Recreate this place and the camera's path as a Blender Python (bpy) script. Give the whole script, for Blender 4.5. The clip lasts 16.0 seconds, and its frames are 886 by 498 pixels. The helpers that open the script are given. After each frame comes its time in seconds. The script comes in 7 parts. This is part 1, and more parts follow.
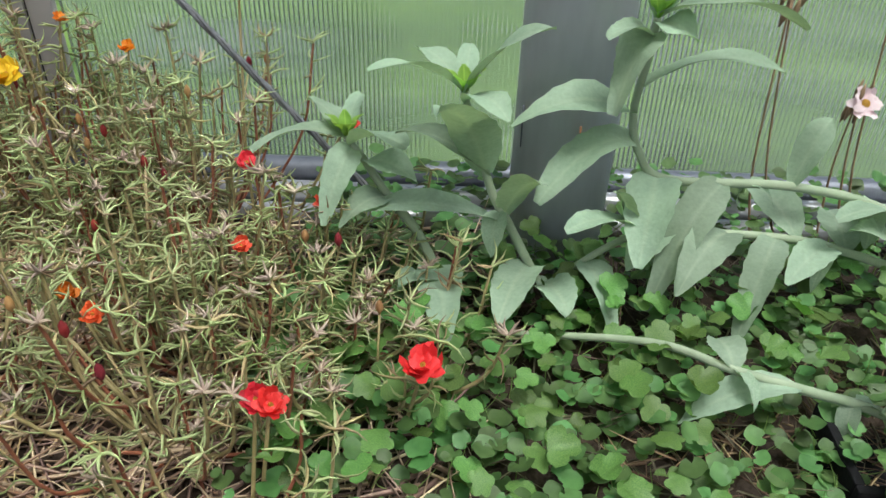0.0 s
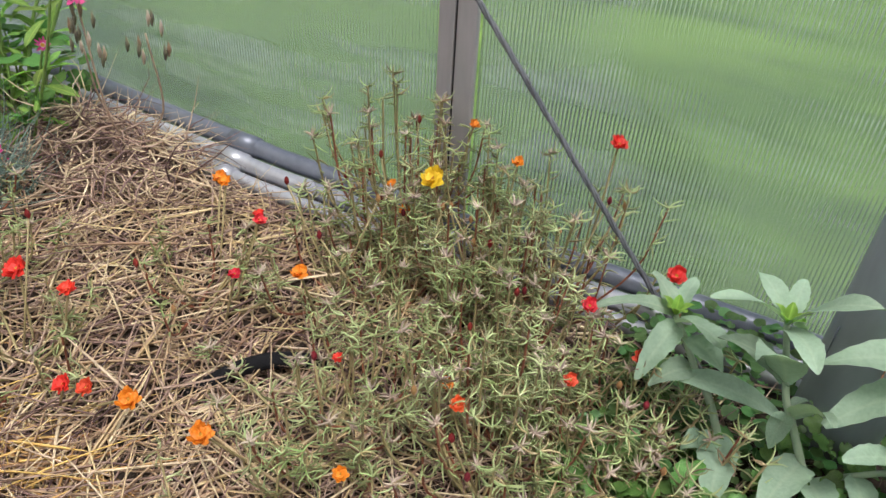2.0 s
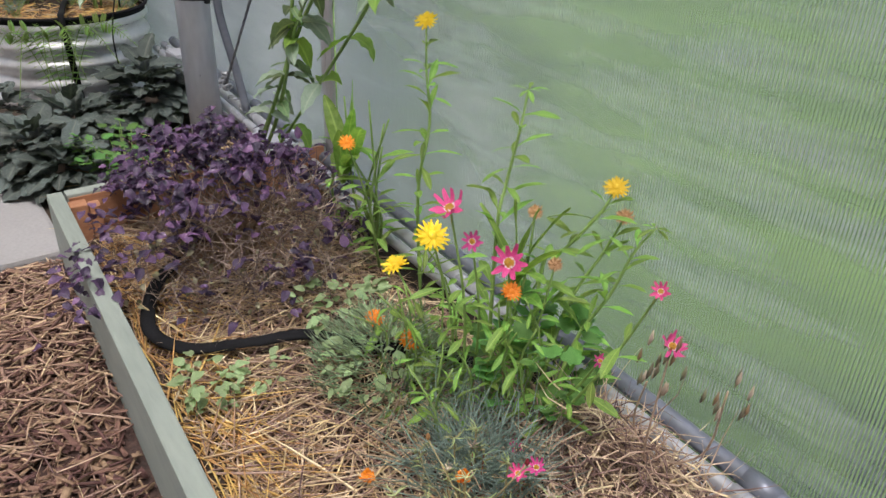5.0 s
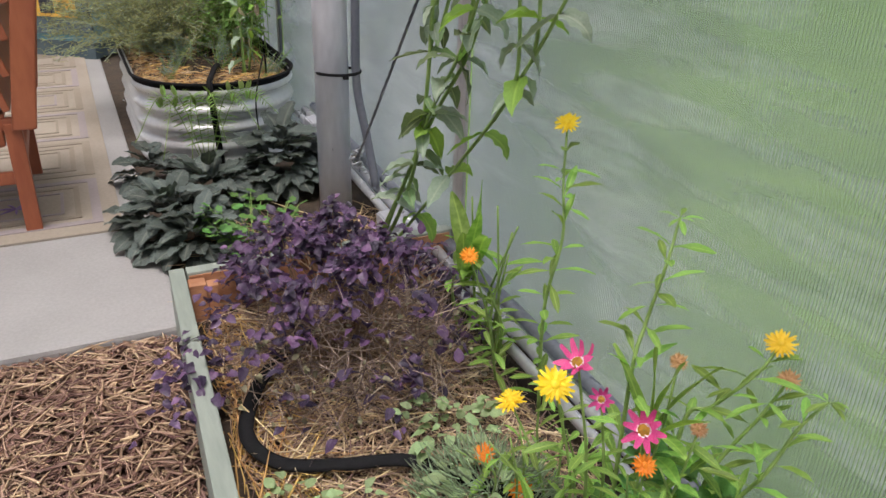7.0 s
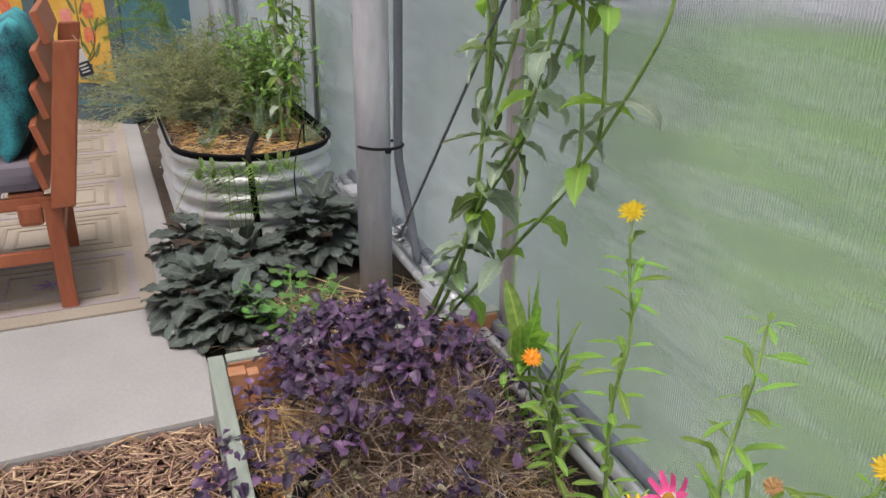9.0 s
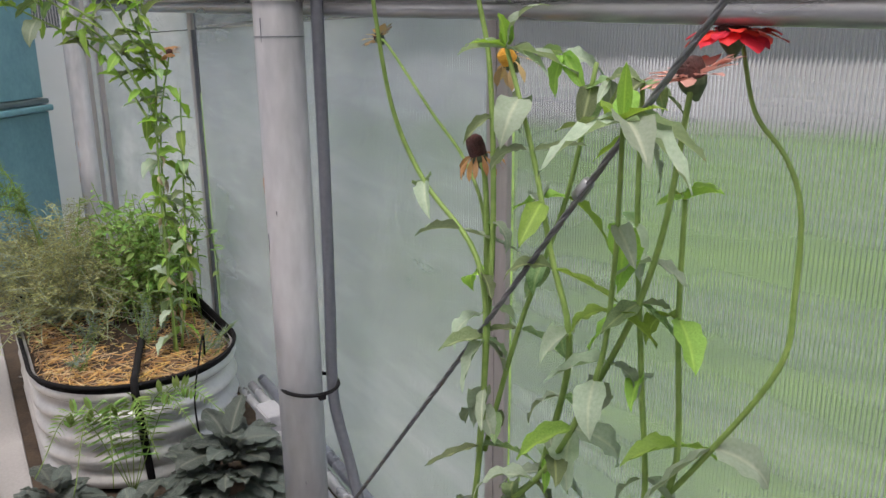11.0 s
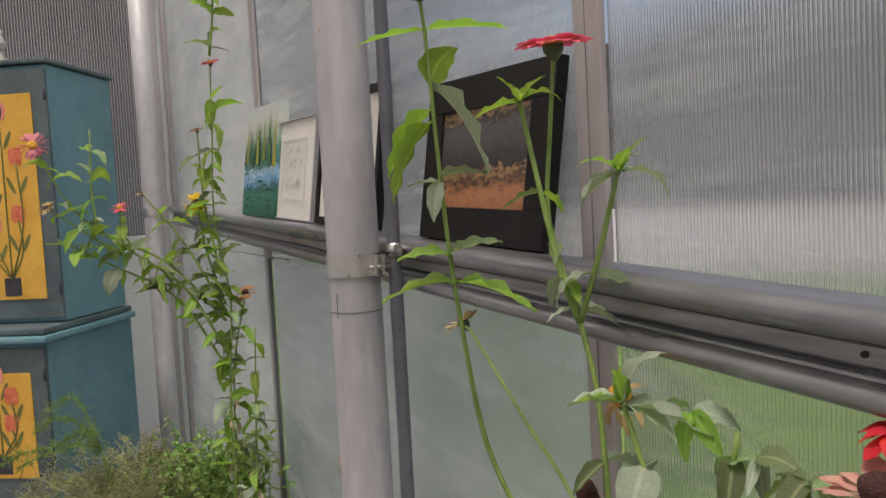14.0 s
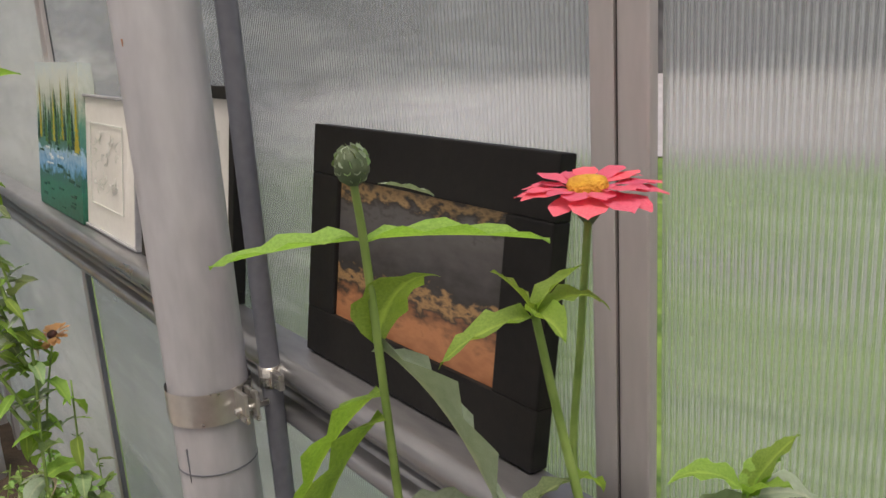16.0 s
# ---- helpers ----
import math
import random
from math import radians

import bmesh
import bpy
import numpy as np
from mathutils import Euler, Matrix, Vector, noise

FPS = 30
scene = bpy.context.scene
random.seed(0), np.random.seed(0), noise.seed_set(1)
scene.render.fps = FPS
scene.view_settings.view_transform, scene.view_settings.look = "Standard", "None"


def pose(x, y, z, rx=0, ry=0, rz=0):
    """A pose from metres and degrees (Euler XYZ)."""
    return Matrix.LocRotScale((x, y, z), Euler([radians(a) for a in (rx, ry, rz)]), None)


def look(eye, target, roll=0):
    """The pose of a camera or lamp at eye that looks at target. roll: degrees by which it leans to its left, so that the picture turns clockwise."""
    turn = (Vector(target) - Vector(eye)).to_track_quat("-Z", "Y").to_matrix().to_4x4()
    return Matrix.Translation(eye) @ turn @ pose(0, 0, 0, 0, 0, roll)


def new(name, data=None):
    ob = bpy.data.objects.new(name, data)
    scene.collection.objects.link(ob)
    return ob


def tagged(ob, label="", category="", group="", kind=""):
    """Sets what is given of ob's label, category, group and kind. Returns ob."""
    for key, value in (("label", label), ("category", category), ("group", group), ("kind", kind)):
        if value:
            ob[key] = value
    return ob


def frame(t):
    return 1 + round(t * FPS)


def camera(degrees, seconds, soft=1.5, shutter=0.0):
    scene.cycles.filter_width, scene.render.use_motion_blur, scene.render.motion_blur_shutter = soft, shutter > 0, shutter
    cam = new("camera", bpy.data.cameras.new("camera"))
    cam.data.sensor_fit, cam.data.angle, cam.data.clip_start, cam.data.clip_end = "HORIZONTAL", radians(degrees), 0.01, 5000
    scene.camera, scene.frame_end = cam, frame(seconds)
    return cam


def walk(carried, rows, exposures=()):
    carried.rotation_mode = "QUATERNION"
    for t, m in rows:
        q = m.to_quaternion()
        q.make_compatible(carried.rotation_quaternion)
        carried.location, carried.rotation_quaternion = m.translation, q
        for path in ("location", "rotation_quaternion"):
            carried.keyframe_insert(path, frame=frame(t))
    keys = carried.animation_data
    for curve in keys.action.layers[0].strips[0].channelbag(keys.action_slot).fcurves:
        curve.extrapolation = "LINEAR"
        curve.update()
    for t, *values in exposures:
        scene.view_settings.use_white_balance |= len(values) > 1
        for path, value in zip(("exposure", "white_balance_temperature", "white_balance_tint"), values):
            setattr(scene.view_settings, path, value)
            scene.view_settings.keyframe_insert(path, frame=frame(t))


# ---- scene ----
cam = camera(59.8, 16.0)
PATH = [
    (0, (-0.05, -0.037, 0.824), (-0.09, 1.592, -0.335), 1.8),
    (0.5, (-0.1, -0.04, 0.883), (-0.401, 1.521, -0.331), 2.9),
    (1, (-0.134, -0.06, 0.966), (-0.633, 1.434, -0.266), 3.9),
    (1.5, (-0.114, -0.082, 1.041), (-0.734, 1.351, -0.21), 3.6),
    (2, (-0.114, -0.094, 1.076), (-0.799, 1.311, -0.171), 3.4),
    (2.5, (-0.127, -0.116, 1.096), (-0.931, 1.245, -0.13), 3.4),
    (3, (-0.212, -0.127, 1.157), (-1.292, 1.106, 0.011), 1.2),
    (3.5, (-0.256, -0.136, 1.176), (-1.567, 0.967, 0.144), 1.0),
    (4, (-0.345, -0.153, 1.201), (-1.704, 0.924, 0.205), 1.6),
    (4.5, (-0.47, -0.159, 1.229), (-1.846, 0.915, 0.253), 1.0),
    (5, (-0.564, -0.127, 1.24), (-1.974, 0.918, 0.282), 1.9),
    (5.2, (-0.597, -0.103, 1.245), (-2.027, 0.919, 0.289), 2.5),
    (7.5, (-0.733, -0.02, 1.31), (-2.402, 0.718, 0.49), 0.7),
    (8.2, (-0.756, -0.018, 1.327), (-2.46, 0.705, 0.569), 0.6),
    (10.3, (-1.199, -0.046, 1.423), (-2.869, 0.825, 0.751), -1.3),
    (10.5, (-1.272, -0.002, 1.465), (-2.939, 0.937, 0.882), -1.2),
    (11, (-1.385, 0.069, 1.543), (-3.019, 1.101, 1.029), -0.5),
    (11.5, (-1.415, 0.098, 1.583), (-3.048, 1.169, 1.151), -0.7),
    (12, (-1.407, 0.101, 1.629), (-3.029, 1.212, 1.262), -1.4),
    (12.5, (-1.416, 0.105, 1.671), (-3.046, 1.226, 1.377), -2.2),
    (13, (-1.43, 0.104, 1.707), (-3.102, 1.176, 1.47), -3.0),
    (13.5, (-1.463, 0.106, 1.746), (-3.207, 1.073, 1.591), -3.4),
    (14, (-1.55, 0.136, 1.766), (-3.323, 1.053, 1.645), -3.1),
    (14.5, (-1.675, 0.121, 1.838), (-3.45, 1.038, 1.742), -3.4),
    (15, (-1.794, 0.12, 1.9), (-3.464, 1.214, 1.791), -3.6),
    (15.5, (-1.91, 0.213, 1.972), (-3.497, 1.398, 1.695), -3.8),
    (16, (-2.042, 0.343, 2.06), (-3.572, 1.545, 1.596), -3.6),
]
walk(cam, [(t, look(eye, target, roll)) for t, eye, target, roll in PATH], [(0, 0.38, 6250, 8), (1.2, 0.38, 6250, 12), (2.5, 0.30, 6250, 15), (8, 0.28, 6550, 18), (10.5, 0.38, 6550, 17), (11.5, 0.36, 6800, 20), (13.2, 0.00, 7100, 20), (15, -0.17, 7300, 22), (16, 0.02, 7300, 19)])

# ---- world and light ----
world = bpy.data.worlds.new("sky")
scene.world = world
world.use_nodes = True
wn = world.node_tree.nodes
sky = wn.new("ShaderNodeTexSky")
sky.sky_type = "NISHITA"
sky.sun_disc = False
sky.sun_elevation, sky.sun_rotation = radians(76), radians(127)
sky.air_density, sky.dust_density = 1.0, 4.0
wn["Background"].inputs["Strength"].default_value = 0.15
world.node_tree.links.new(sky.outputs["Color"], wn["Background"].inputs["Color"])

sun_data = bpy.data.lights.new("sun", "SUN")
sun_data.energy, sun_data.angle, sun_data.color = 2.05, radians(24), (1.0, 0.965, 0.905)
sun = new("sun", sun_data)
sun.matrix_world = look((0.3, -0.95, 9), (-1.5, 0.4, 0.3))


# ---- materials ----
def mat(name, c1, c2, rough=0.6, metal=0.0, scale=6.0, bump=0.2, bscale=80.0, rand="", spread=0.25, trans=0.0, stretch=(1, 1, 1), spec=0.5, vein=0.0, tcol=None):
    """A surface of two tones, mottled at two sizes, with fine relief and, where asked, a tone of its own for each piece."""
    m = bpy.data.materials.new(name)
    m.use_nodes = True
    n, l = m.node_tree.nodes, m.node_tree.links
    p = n["Principled BSDF"]
    co = n.new("ShaderNodeTexCoord")
    mp = n.new("ShaderNodeMapping")
    mp.inputs["Scale"].default_value = stretch
    l.new(co.outputs["Object"], mp.inputs["Vector"])
    big = n.new("ShaderNodeTexNoise")
    big.inputs["Scale"].default_value, big.inputs["Detail"].default_value = scale, 5
    fine = n.new("ShaderNodeTexNoise")
    fine.inputs["Scale"].default_value, fine.inputs["Detail"].default_value = bscale, 3
    for t in (big, fine):
        l.new(mp.outputs["Vector"], t.inputs["Vector"])
    add = n.new("ShaderNodeMix")
    add.inputs["Factor"].default_value = 0.35
    l.new(big.outputs["Fac"], add.inputs["A"])
    l.new(fine.outputs["Fac"], add.inputs["B"])
    span = n.new("ShaderNodeMapRange")
    span.inputs["From Min"].default_value, span.inputs["From Max"].default_value = 0.34, 0.66
    l.new(add.outputs["Result"], span.inputs["Value"])
    mix = n.new("ShaderNodeMix")
    mix.data_type = "RGBA"
    mix.inputs["A"].default_value, mix.inputs["B"].default_value = (*c1, 1), (*c2, 1)
    l.new(span.outputs["Result"], mix.inputs["Factor"])
    col = mix.outputs["Result"]
    if rand:
        src = n.new("ShaderNodeObjectInfo") if rand == "object" else n.new("ShaderNodeNewGeometry")
        r = src.outputs["Random"] if rand == "object" else src.outputs["Random Per Island"]
        rng = n.new("ShaderNodeMapRange")
        rng.inputs["To Min"].default_value, rng.inputs["To Max"].default_value = 1 - spread, 1 + spread
        l.new(r, rng.inputs["Value"])
        hue = n.new("ShaderNodeMapRange")
        hue.inputs["To Min"].default_value, hue.inputs["To Max"].default_value = 0.5 - 0.06 * spread, 0.5 + 0.06 * spread
        l.new(r, hue.inputs["Value"])
        hsv = n.new("ShaderNodeHueSaturation")
        l.new(rng.outputs["Result"], hsv.inputs["Value"])
        l.new(hue.outputs["Result"], hsv.inputs["Hue"])
        l.new(col, hsv.inputs["Color"])
        col = hsv.outputs["Color"]
    if vein:
        sep = n.new("ShaderNodeSeparateXYZ")
        l.new(co.outputs["UV"], sep.inputs["Vector"])
        off = n.new("ShaderNodeMath")
        off.operation = "SUBTRACT"
        off.inputs[1].default_value = 0.5
        l.new(sep.outputs["X"], off.inputs[0])
        ab = n.new("ShaderNodeMath")
        ab.operation = "ABSOLUTE"
        l.new(off.outputs[0], ab.inputs[0])
        vr = n.new("ShaderNodeMapRange")
        vr.inputs["From Min"].default_value, vr.inputs["From Max"].default_value = 0.0, 0.09
        vr.inputs["To Min"].default_value, vr.inputs["To Max"].default_value = vein, 0.0
        l.new(ab.outputs[0], vr.inputs["Value"])
        vm = n.new("ShaderNodeMix")
        vm.data_type = "RGBA"
        vm.inputs["B"].default_value = (min(1, c2[0] * 2.2 + 0.05), min(1, c2[1] * 1.8 + 0.05), min(1, c2[2] * 1.8 + 0.03), 1)
        l.new(vr.outputs["Result"], vm.inputs["Factor"])
        l.new(col, vm.inputs["A"])
        col = vm.outputs["Result"]
    l.new(col, p.inputs["Base Color"])
    rr = n.new("ShaderNodeMapRange")
    rr.inputs["To Min"].default_value, rr.inputs["To Max"].default_value = max(0.03, rough - 0.12), min(1, rough + 0.12)
    l.new(big.outputs["Fac"], rr.inputs["Value"])
    l.new(rr.outputs["Result"], p.inputs["Roughness"])
    p.inputs["Metallic"].default_value = metal
    p.inputs["Specular IOR Level"].default_value = spec
    if bump:
        b = n.new("ShaderNodeBump")
        b.inputs["Strength"].default_value, b.inputs["Distance"].default_value = bump, 0.004
        l.new(fine.outputs["Fac"], b.inputs["Height"])
        l.new(b.outputs["Normal"], p.inputs["Normal"])
    if trans:
        tr = n.new("ShaderNodeBsdfTranslucent")
        tint = n.new("ShaderNodeMix")
        tint.data_type, tint.blend_type = "RGBA", "MULTIPLY"
        tint.inputs["Factor"].default_value = 1
        tint.inputs["B"].default_value = (*(tcol or (1.25, 1.35, 0.75)), 1)
        l.new(col, tint.inputs["A"])
        l.new(tint.outputs["Result"], tr.inputs["Color"])
        ms = n.new("ShaderNodeMixShader")
        ms.inputs["Fac"].default_value = trans
        l.new(p.outputs["BSDF"], ms.inputs[1])
        l.new(tr.outputs["BSDF"], ms.inputs[2])
        l.new(ms.outputs["Shader"], n["Material Output"].inputs["Surface"])
    return m


def polycarbonate(name, milk, rough, scale=1.3, back=0.5, tone=0.86, lo=0.5, ridge=0.35, foot_milk=0.0):
    """Twin-wall sheet: rough clear skins, milky in drifts, and where asked whiter towards its west foot."""
    m = bpy.data.materials.new(name)
    m.use_nodes = True
    n, l = m.node_tree.nodes, m.node_tree.links
    co = n.new("ShaderNodeTexCoord")
    mp = n.new("ShaderNodeMapping")
    mp.inputs["Scale"].default_value = (0.7, 1, 1.6)
    l.new(co.outputs["Object"], mp.inputs["Vector"])
    drift = n.new("ShaderNodeTexNoise")
    drift.inputs["Scale"].default_value, drift.inputs["Detail"].default_value = scale, 4
    l.new(mp.outputs["Vector"], drift.inputs["Vector"])
    amount = n.new("ShaderNodeMapRange")
    amount.inputs["From Min"].default_value, amount.inputs["From Max"].default_value = 0.3, 0.7
    amount.inputs["To Min"].default_value, amount.inputs["To Max"].default_value = milk * lo, milk * (2 - lo)
    l.new(drift.outputs["Fac"], amount.inputs["Value"])
    haze = amount.outputs["Result"]
    # extra milk, rising westward along x and downward along z
    if foot_milk:
        place = n.new("ShaderNodeSeparateXYZ")
        l.new(co.outputs["Object"], place.inputs[0])
        along, down, foot_share, total = n.new("ShaderNodeMapRange"), n.new("ShaderNodeMapRange"), n.new("ShaderNodeMath"), n.new("ShaderNodeMath")
        for node, axis, a, b in ((along, "X", -1.2, -2.4), (down, "Z", 1.3, 0.5)):
            node.inputs["From Min"].default_value, node.inputs["From Max"].default_value = a, b
            l.new(place.outputs[axis], node.inputs["Value"])
        along.inputs["To Max"].default_value = foot_milk
        foot_share.operation = "MULTIPLY"
        l.new(along.outputs["Result"], foot_share.inputs[0])
        l.new(down.outputs["Result"], foot_share.inputs[1])
        l.new(foot_share.outputs[0], total.inputs[0])
        l.new(haze, total.inputs[1])
        haze = total.outputs[0]
    wave = n.new("ShaderNodeTexWave")
    wave.wave_type, wave.bands_direction = "BANDS", "X"
    wave.inputs["Scale"].default_value = 0.314 / 0.0058
    l.new(co.outputs["Object"], wave.inputs["Vector"])
    bump = n.new("ShaderNodeBump")
    bump.inputs["Strength"].default_value, bump.inputs["Distance"].default_value = ridge, 0.003
    patch = n.new("ShaderNodeTexNoise")
    patch.inputs["Scale"].default_value, patch.inputs["Detail"].default_value = 2.4, 2
    pm = n.new("ShaderNodeMapping")
    pm.inputs["Scale"].default_value = (0.6, 1, 2.2)
    l.new(co.outputs["Object"], pm.inputs["Vector"])
    l.new(pm.outputs["Vector"], patch.inputs["Vector"])
    pr = n.new("ShaderNodeMapRange")
    pr.inputs["From Min"].default_value, pr.inputs["From Max"].default_value = 0.36, 0.74
    pr.inputs["To Min"].default_value = 0.45
    l.new(patch.outputs["Fac"], pr.inputs["Value"])
    ripple = n.new("ShaderNodeMath")
    ripple.operation = "MULTIPLY"
    l.new(wave.outputs["Fac"], ripple.inputs[0])
    l.new(pr.outputs["Result"], ripple.inputs[1])
    l.new(ripple.outputs[0], bump.inputs["Height"])
    glass = n.new("ShaderNodeBsdfRefraction")
    glass.inputs["IOR"].default_value, glass.inputs["Roughness"].default_value = 1.35, rough
    glass.inputs["Color"].default_value = (0.95, 0.97, 0.96, 1)
    l.new(bump.outputs["Normal"], glass.inputs["Normal"])
    white = n.new("ShaderNodeBsdfTranslucent")
    white.inputs["Color"].default_value = (tone, tone, tone - 0.035, 1)
    dif = n.new("ShaderNodeBsdfDiffuse")
    dif.inputs["Color"].default_value = (0.72, 0.74, 0.73, 1)
    both = n.new("ShaderNodeMixShader")
    both.inputs["Fac"].default_value = back
    l.new(white.outputs[0], both.inputs[1])
    l.new(dif.outputs[0], both.inputs[2])
    body = n.new("ShaderNodeMixShader")
    l.new(haze, body.inputs["Fac"])
    l.new(glass.outputs[0], body.inputs[1])
    l.new(both.outputs[0], body.inputs[2])
    gloss = n.new("ShaderNodeBsdfGlossy")
    gloss.inputs["Roughness"].default_value = 0.25
    l.new(bump.outputs["Normal"], gloss.inputs["Normal"])
    fr = n.new("ShaderNodeFresnel")
    fr.inputs["IOR"].default_value = 1.3
    top = n.new("ShaderNodeMixShader")
    l.new(fr.outputs[0], top.inputs["Fac"])
    l.new(body.outputs[0], top.inputs[1])
    l.new(gloss.outputs[0], top.inputs[2])
    l.new(top.outputs[0], n["Material Output"].inputs["Surface"])
    return m


M = {}
M["sheet"] = polycarbonate("polycarbonate_sheet", 0.09, 0.08, ridge=0.7)
M["sheet_foot_milk"] = polycarbonate("foot_whitened_polycarbonate_sheet", 0.07, 0.08, ridge=0.7, tone=0.96, back=0.25, foot_milk=0.42)
# Added milk whitens these three, standing in for bright sky reflected in them.
M["sheet_milky"] = polycarbonate("milky_polycarbonate_sheet", 0.72, 0.12, back=0.10, tone=0.985, lo=0.5, ridge=0.6)
M["sheet_clouded"] = polycarbonate("clouded_polycarbonate_sheet", 0.38, 0.11, back=0.15, tone=0.985, lo=0.5, ridge=0.55)
M["sheet_white"] = polycarbonate("white_polycarbonate_sheet", 0.85, 0.2, back=0.1, tone=0.985, lo=0.9)
M["sheet_upper"] = polycarbonate("upper_polycarbonate_sheet", 0.12, 0.14, ridge=0.4)
M["roof_sheet"] = polycarbonate("roof_sheet", 0.7, 0.3)
for key, share in (("web", 0.30), ("web_upper", 0.50)):
    M[key] = mat("sheet_" + key, (0.75, 0.77, 0.76), (0.82, 0.84, 0.83), 0.35, bump=0, trans=0.6, tcol=(1, 1, 1))
    wn_, wl_ = M[key].node_tree.nodes, M[key].node_tree.links
    clear = wn_.new("ShaderNodeBsdfTransparent")
    thin = wn_.new("ShaderNodeMixShader")
    wc_ = wn_.new("ShaderNodeTexCoord")
    wm_ = wn_.new("ShaderNodeMapping")
    wm_.inputs["Scale"].default_value = (0.8, 1, 4.5)
    wt_ = wn_.new("ShaderNodeTexNoise")
    wt_.inputs["Scale"].default_value, wt_.inputs["Detail"].default_value = 3.2, 3
    # opacity varies in flat patches, painting the dashed glints of the ribs
    wr_ = wn_.new("ShaderNodeMapRange")
    wr_.inputs["From Min"].default_value, wr_.inputs["From Max"].default_value = 0.46, 0.72
    wr_.inputs["To Min"].default_value, wr_.inputs["To Max"].default_value = share * 0.6, min(0.95, share * 3.2)
    wl_.new(wc_.outputs["Object"], wm_.inputs["Vector"])
    wl_.new(wm_.outputs["Vector"], wt_.inputs["Vector"])
    wl_.new(wt_.outputs["Fac"], wr_.inputs["Value"])
    wl_.new(wr_.outputs["Result"], thin.inputs["Fac"])
    wl_.new(clear.outputs[0], thin.inputs[1])
    wl_.new(wn_["Mix Shader"].outputs[0], thin.inputs[2])
    wl_.new(thin.outputs[0], wn_["Material Output"].inputs["Surface"])
M["galv"] = mat("galvanised_steel", (0.30, 0.31, 0.33), (0.46, 0.47, 0.49), 0.42, 0.75, 9, 0.15, 60)
M["post"] = mat("weathered_galvanised_steel", (0.37, 0.38, 0.41), (0.58, 0.59, 0.62), 0.5, 0.15, 5, 0.12, 45, stretch=(1, 1, 0.3))
M["rail"] = mat("rolled_steel", (0.225, 0.232, 0.248), (0.39, 0.398, 0.415), 0.30, 0.75, 4, 0.1, 60, stretch=(0.25, 1, 1))
M["rail_web"] = mat("stained_rolled_steel", (0.13, 0.13, 0.13), (0.46, 0.46, 0.46), 0.42, 0.6, 9, 0.2, 60, stretch=(0.12, 1, 1.6))
M["alu"] = mat("aluminium_profile", (0.37, 0.355, 0.355), (0.47, 0.45, 0.45), 0.45, 0.4, 3, 0.08, 90, stretch=(1, 1, 0.2))
M["gap"] = mat("dark_gasket", (0.02, 0.02, 0.02), (0.04, 0.035, 0.03), 0.7)
M["conduit"] = mat("grey_plastic_conduit", (0.10, 0.11, 0.135), (0.15, 0.16, 0.19), 0.45, scale=4, bump=0.05)
M["pipe_dark"] = mat("slate_grey_pipe", (0.15, 0.165, 0.20), (0.24, 0.26, 0.31), 0.3, 0.35, scale=5, bump=0.06)
M["pipe_light"] = mat("pale_grey_pipe", (0.42, 0.43, 0.46), (0.60, 0.61, 0.64), 0.28, 0.5, scale=5, bump=0.06)
M["cable"] = mat("steel_cable", (0.12, 0.125, 0.14), (0.23, 0.235, 0.25), 0.5, 0.5, 30, 0.2, 300)
M["board"] = mat("sage_green_paint", (0.21, 0.245, 0.215), (0.29, 0.325, 0.285), 0.65, scale=7, bump=0.35, bscale=50, stretch=(0.3, 2, 2))
M["raw"] = mat("cedar", (0.34, 0.15, 0.075), (0.52, 0.27, 0.15), 0.6, scale=10, bump=0.3, bscale=60, stretch=(1, 1, 3))
M["slab"] = mat("concrete", (0.25, 0.245, 0.24), (0.33, 0.322, 0.318), 0.75, scale=3, bump=0.12, bscale=120)
M["soil"] = mat("dark_soil", (0.025, 0.017, 0.012), (0.075, 0.052, 0.034), 0.95, scale=14, bump=0.9, bscale=90)
M["mulchbed"] = mat("mulch_base", (0.03, 0.017, 0.013), (0.09, 0.05, 0.04), 0.95, scale=30, bump=0.9, bscale=120)
# Base tone darkened to paint in deep shade between straws and under plants.
M["strawbed"] = mat("straw_base", (0.02, 0.013, 0.008), (0.07, 0.046, 0.03), 0.9, scale=25, bump=0.9, bscale=140)
M["chip"] = mat("wood_chip", (0.125, 0.065, 0.045), (0.23, 0.13, 0.095), 0.85, scale=60, bump=0.4, bscale=300, rand="island", spread=0.55)
M["straw"] = mat("straw", (0.40, 0.265, 0.145), (0.62, 0.45, 0.275), 0.55, scale=30, bump=0.1, rand="island", spread=0.45)
M["straw_pale"] = mat("weathered_straw", (0.30, 0.195, 0.135), (0.58, 0.42, 0.32), 0.65, scale=30, bump=0.1, rand="island", spread=0.75)
M["straw_gold"] = mat("fresh_straw", (0.50, 0.28, 0.08), (0.70, 0.44, 0.17), 0.5, scale=30, bump=0.1, rand="island", spread=0.35)
M["rubber"] = mat("black_rubber", (0.008, 0.008, 0.009), (0.014, 0.014, 0.016), 0.85, spec=0.15, scale=40, bump=0.2, bscale=200)
M["tub"] = mat("corrugated_zinc", (0.56, 0.57, 0.58), (0.74, 0.75, 0.75), 0.4, 0.65, 6, 0.1, 70)
# Light and dark streaks in the green stand in for sunlit patches of grass.
M["grass"] = mat("lawn", (0.025, 0.07, 0.010), (0.20, 0.33, 0.065), 0.9, scale=4.5, bump=0.5, bscale=14, stretch=(0.4, 1, 1))
M["far"] = mat("far_ground", (0.13, 0.125, 0.115), (0.30, 0.29, 0.27), 0.9, scale=0.12, bump=0)
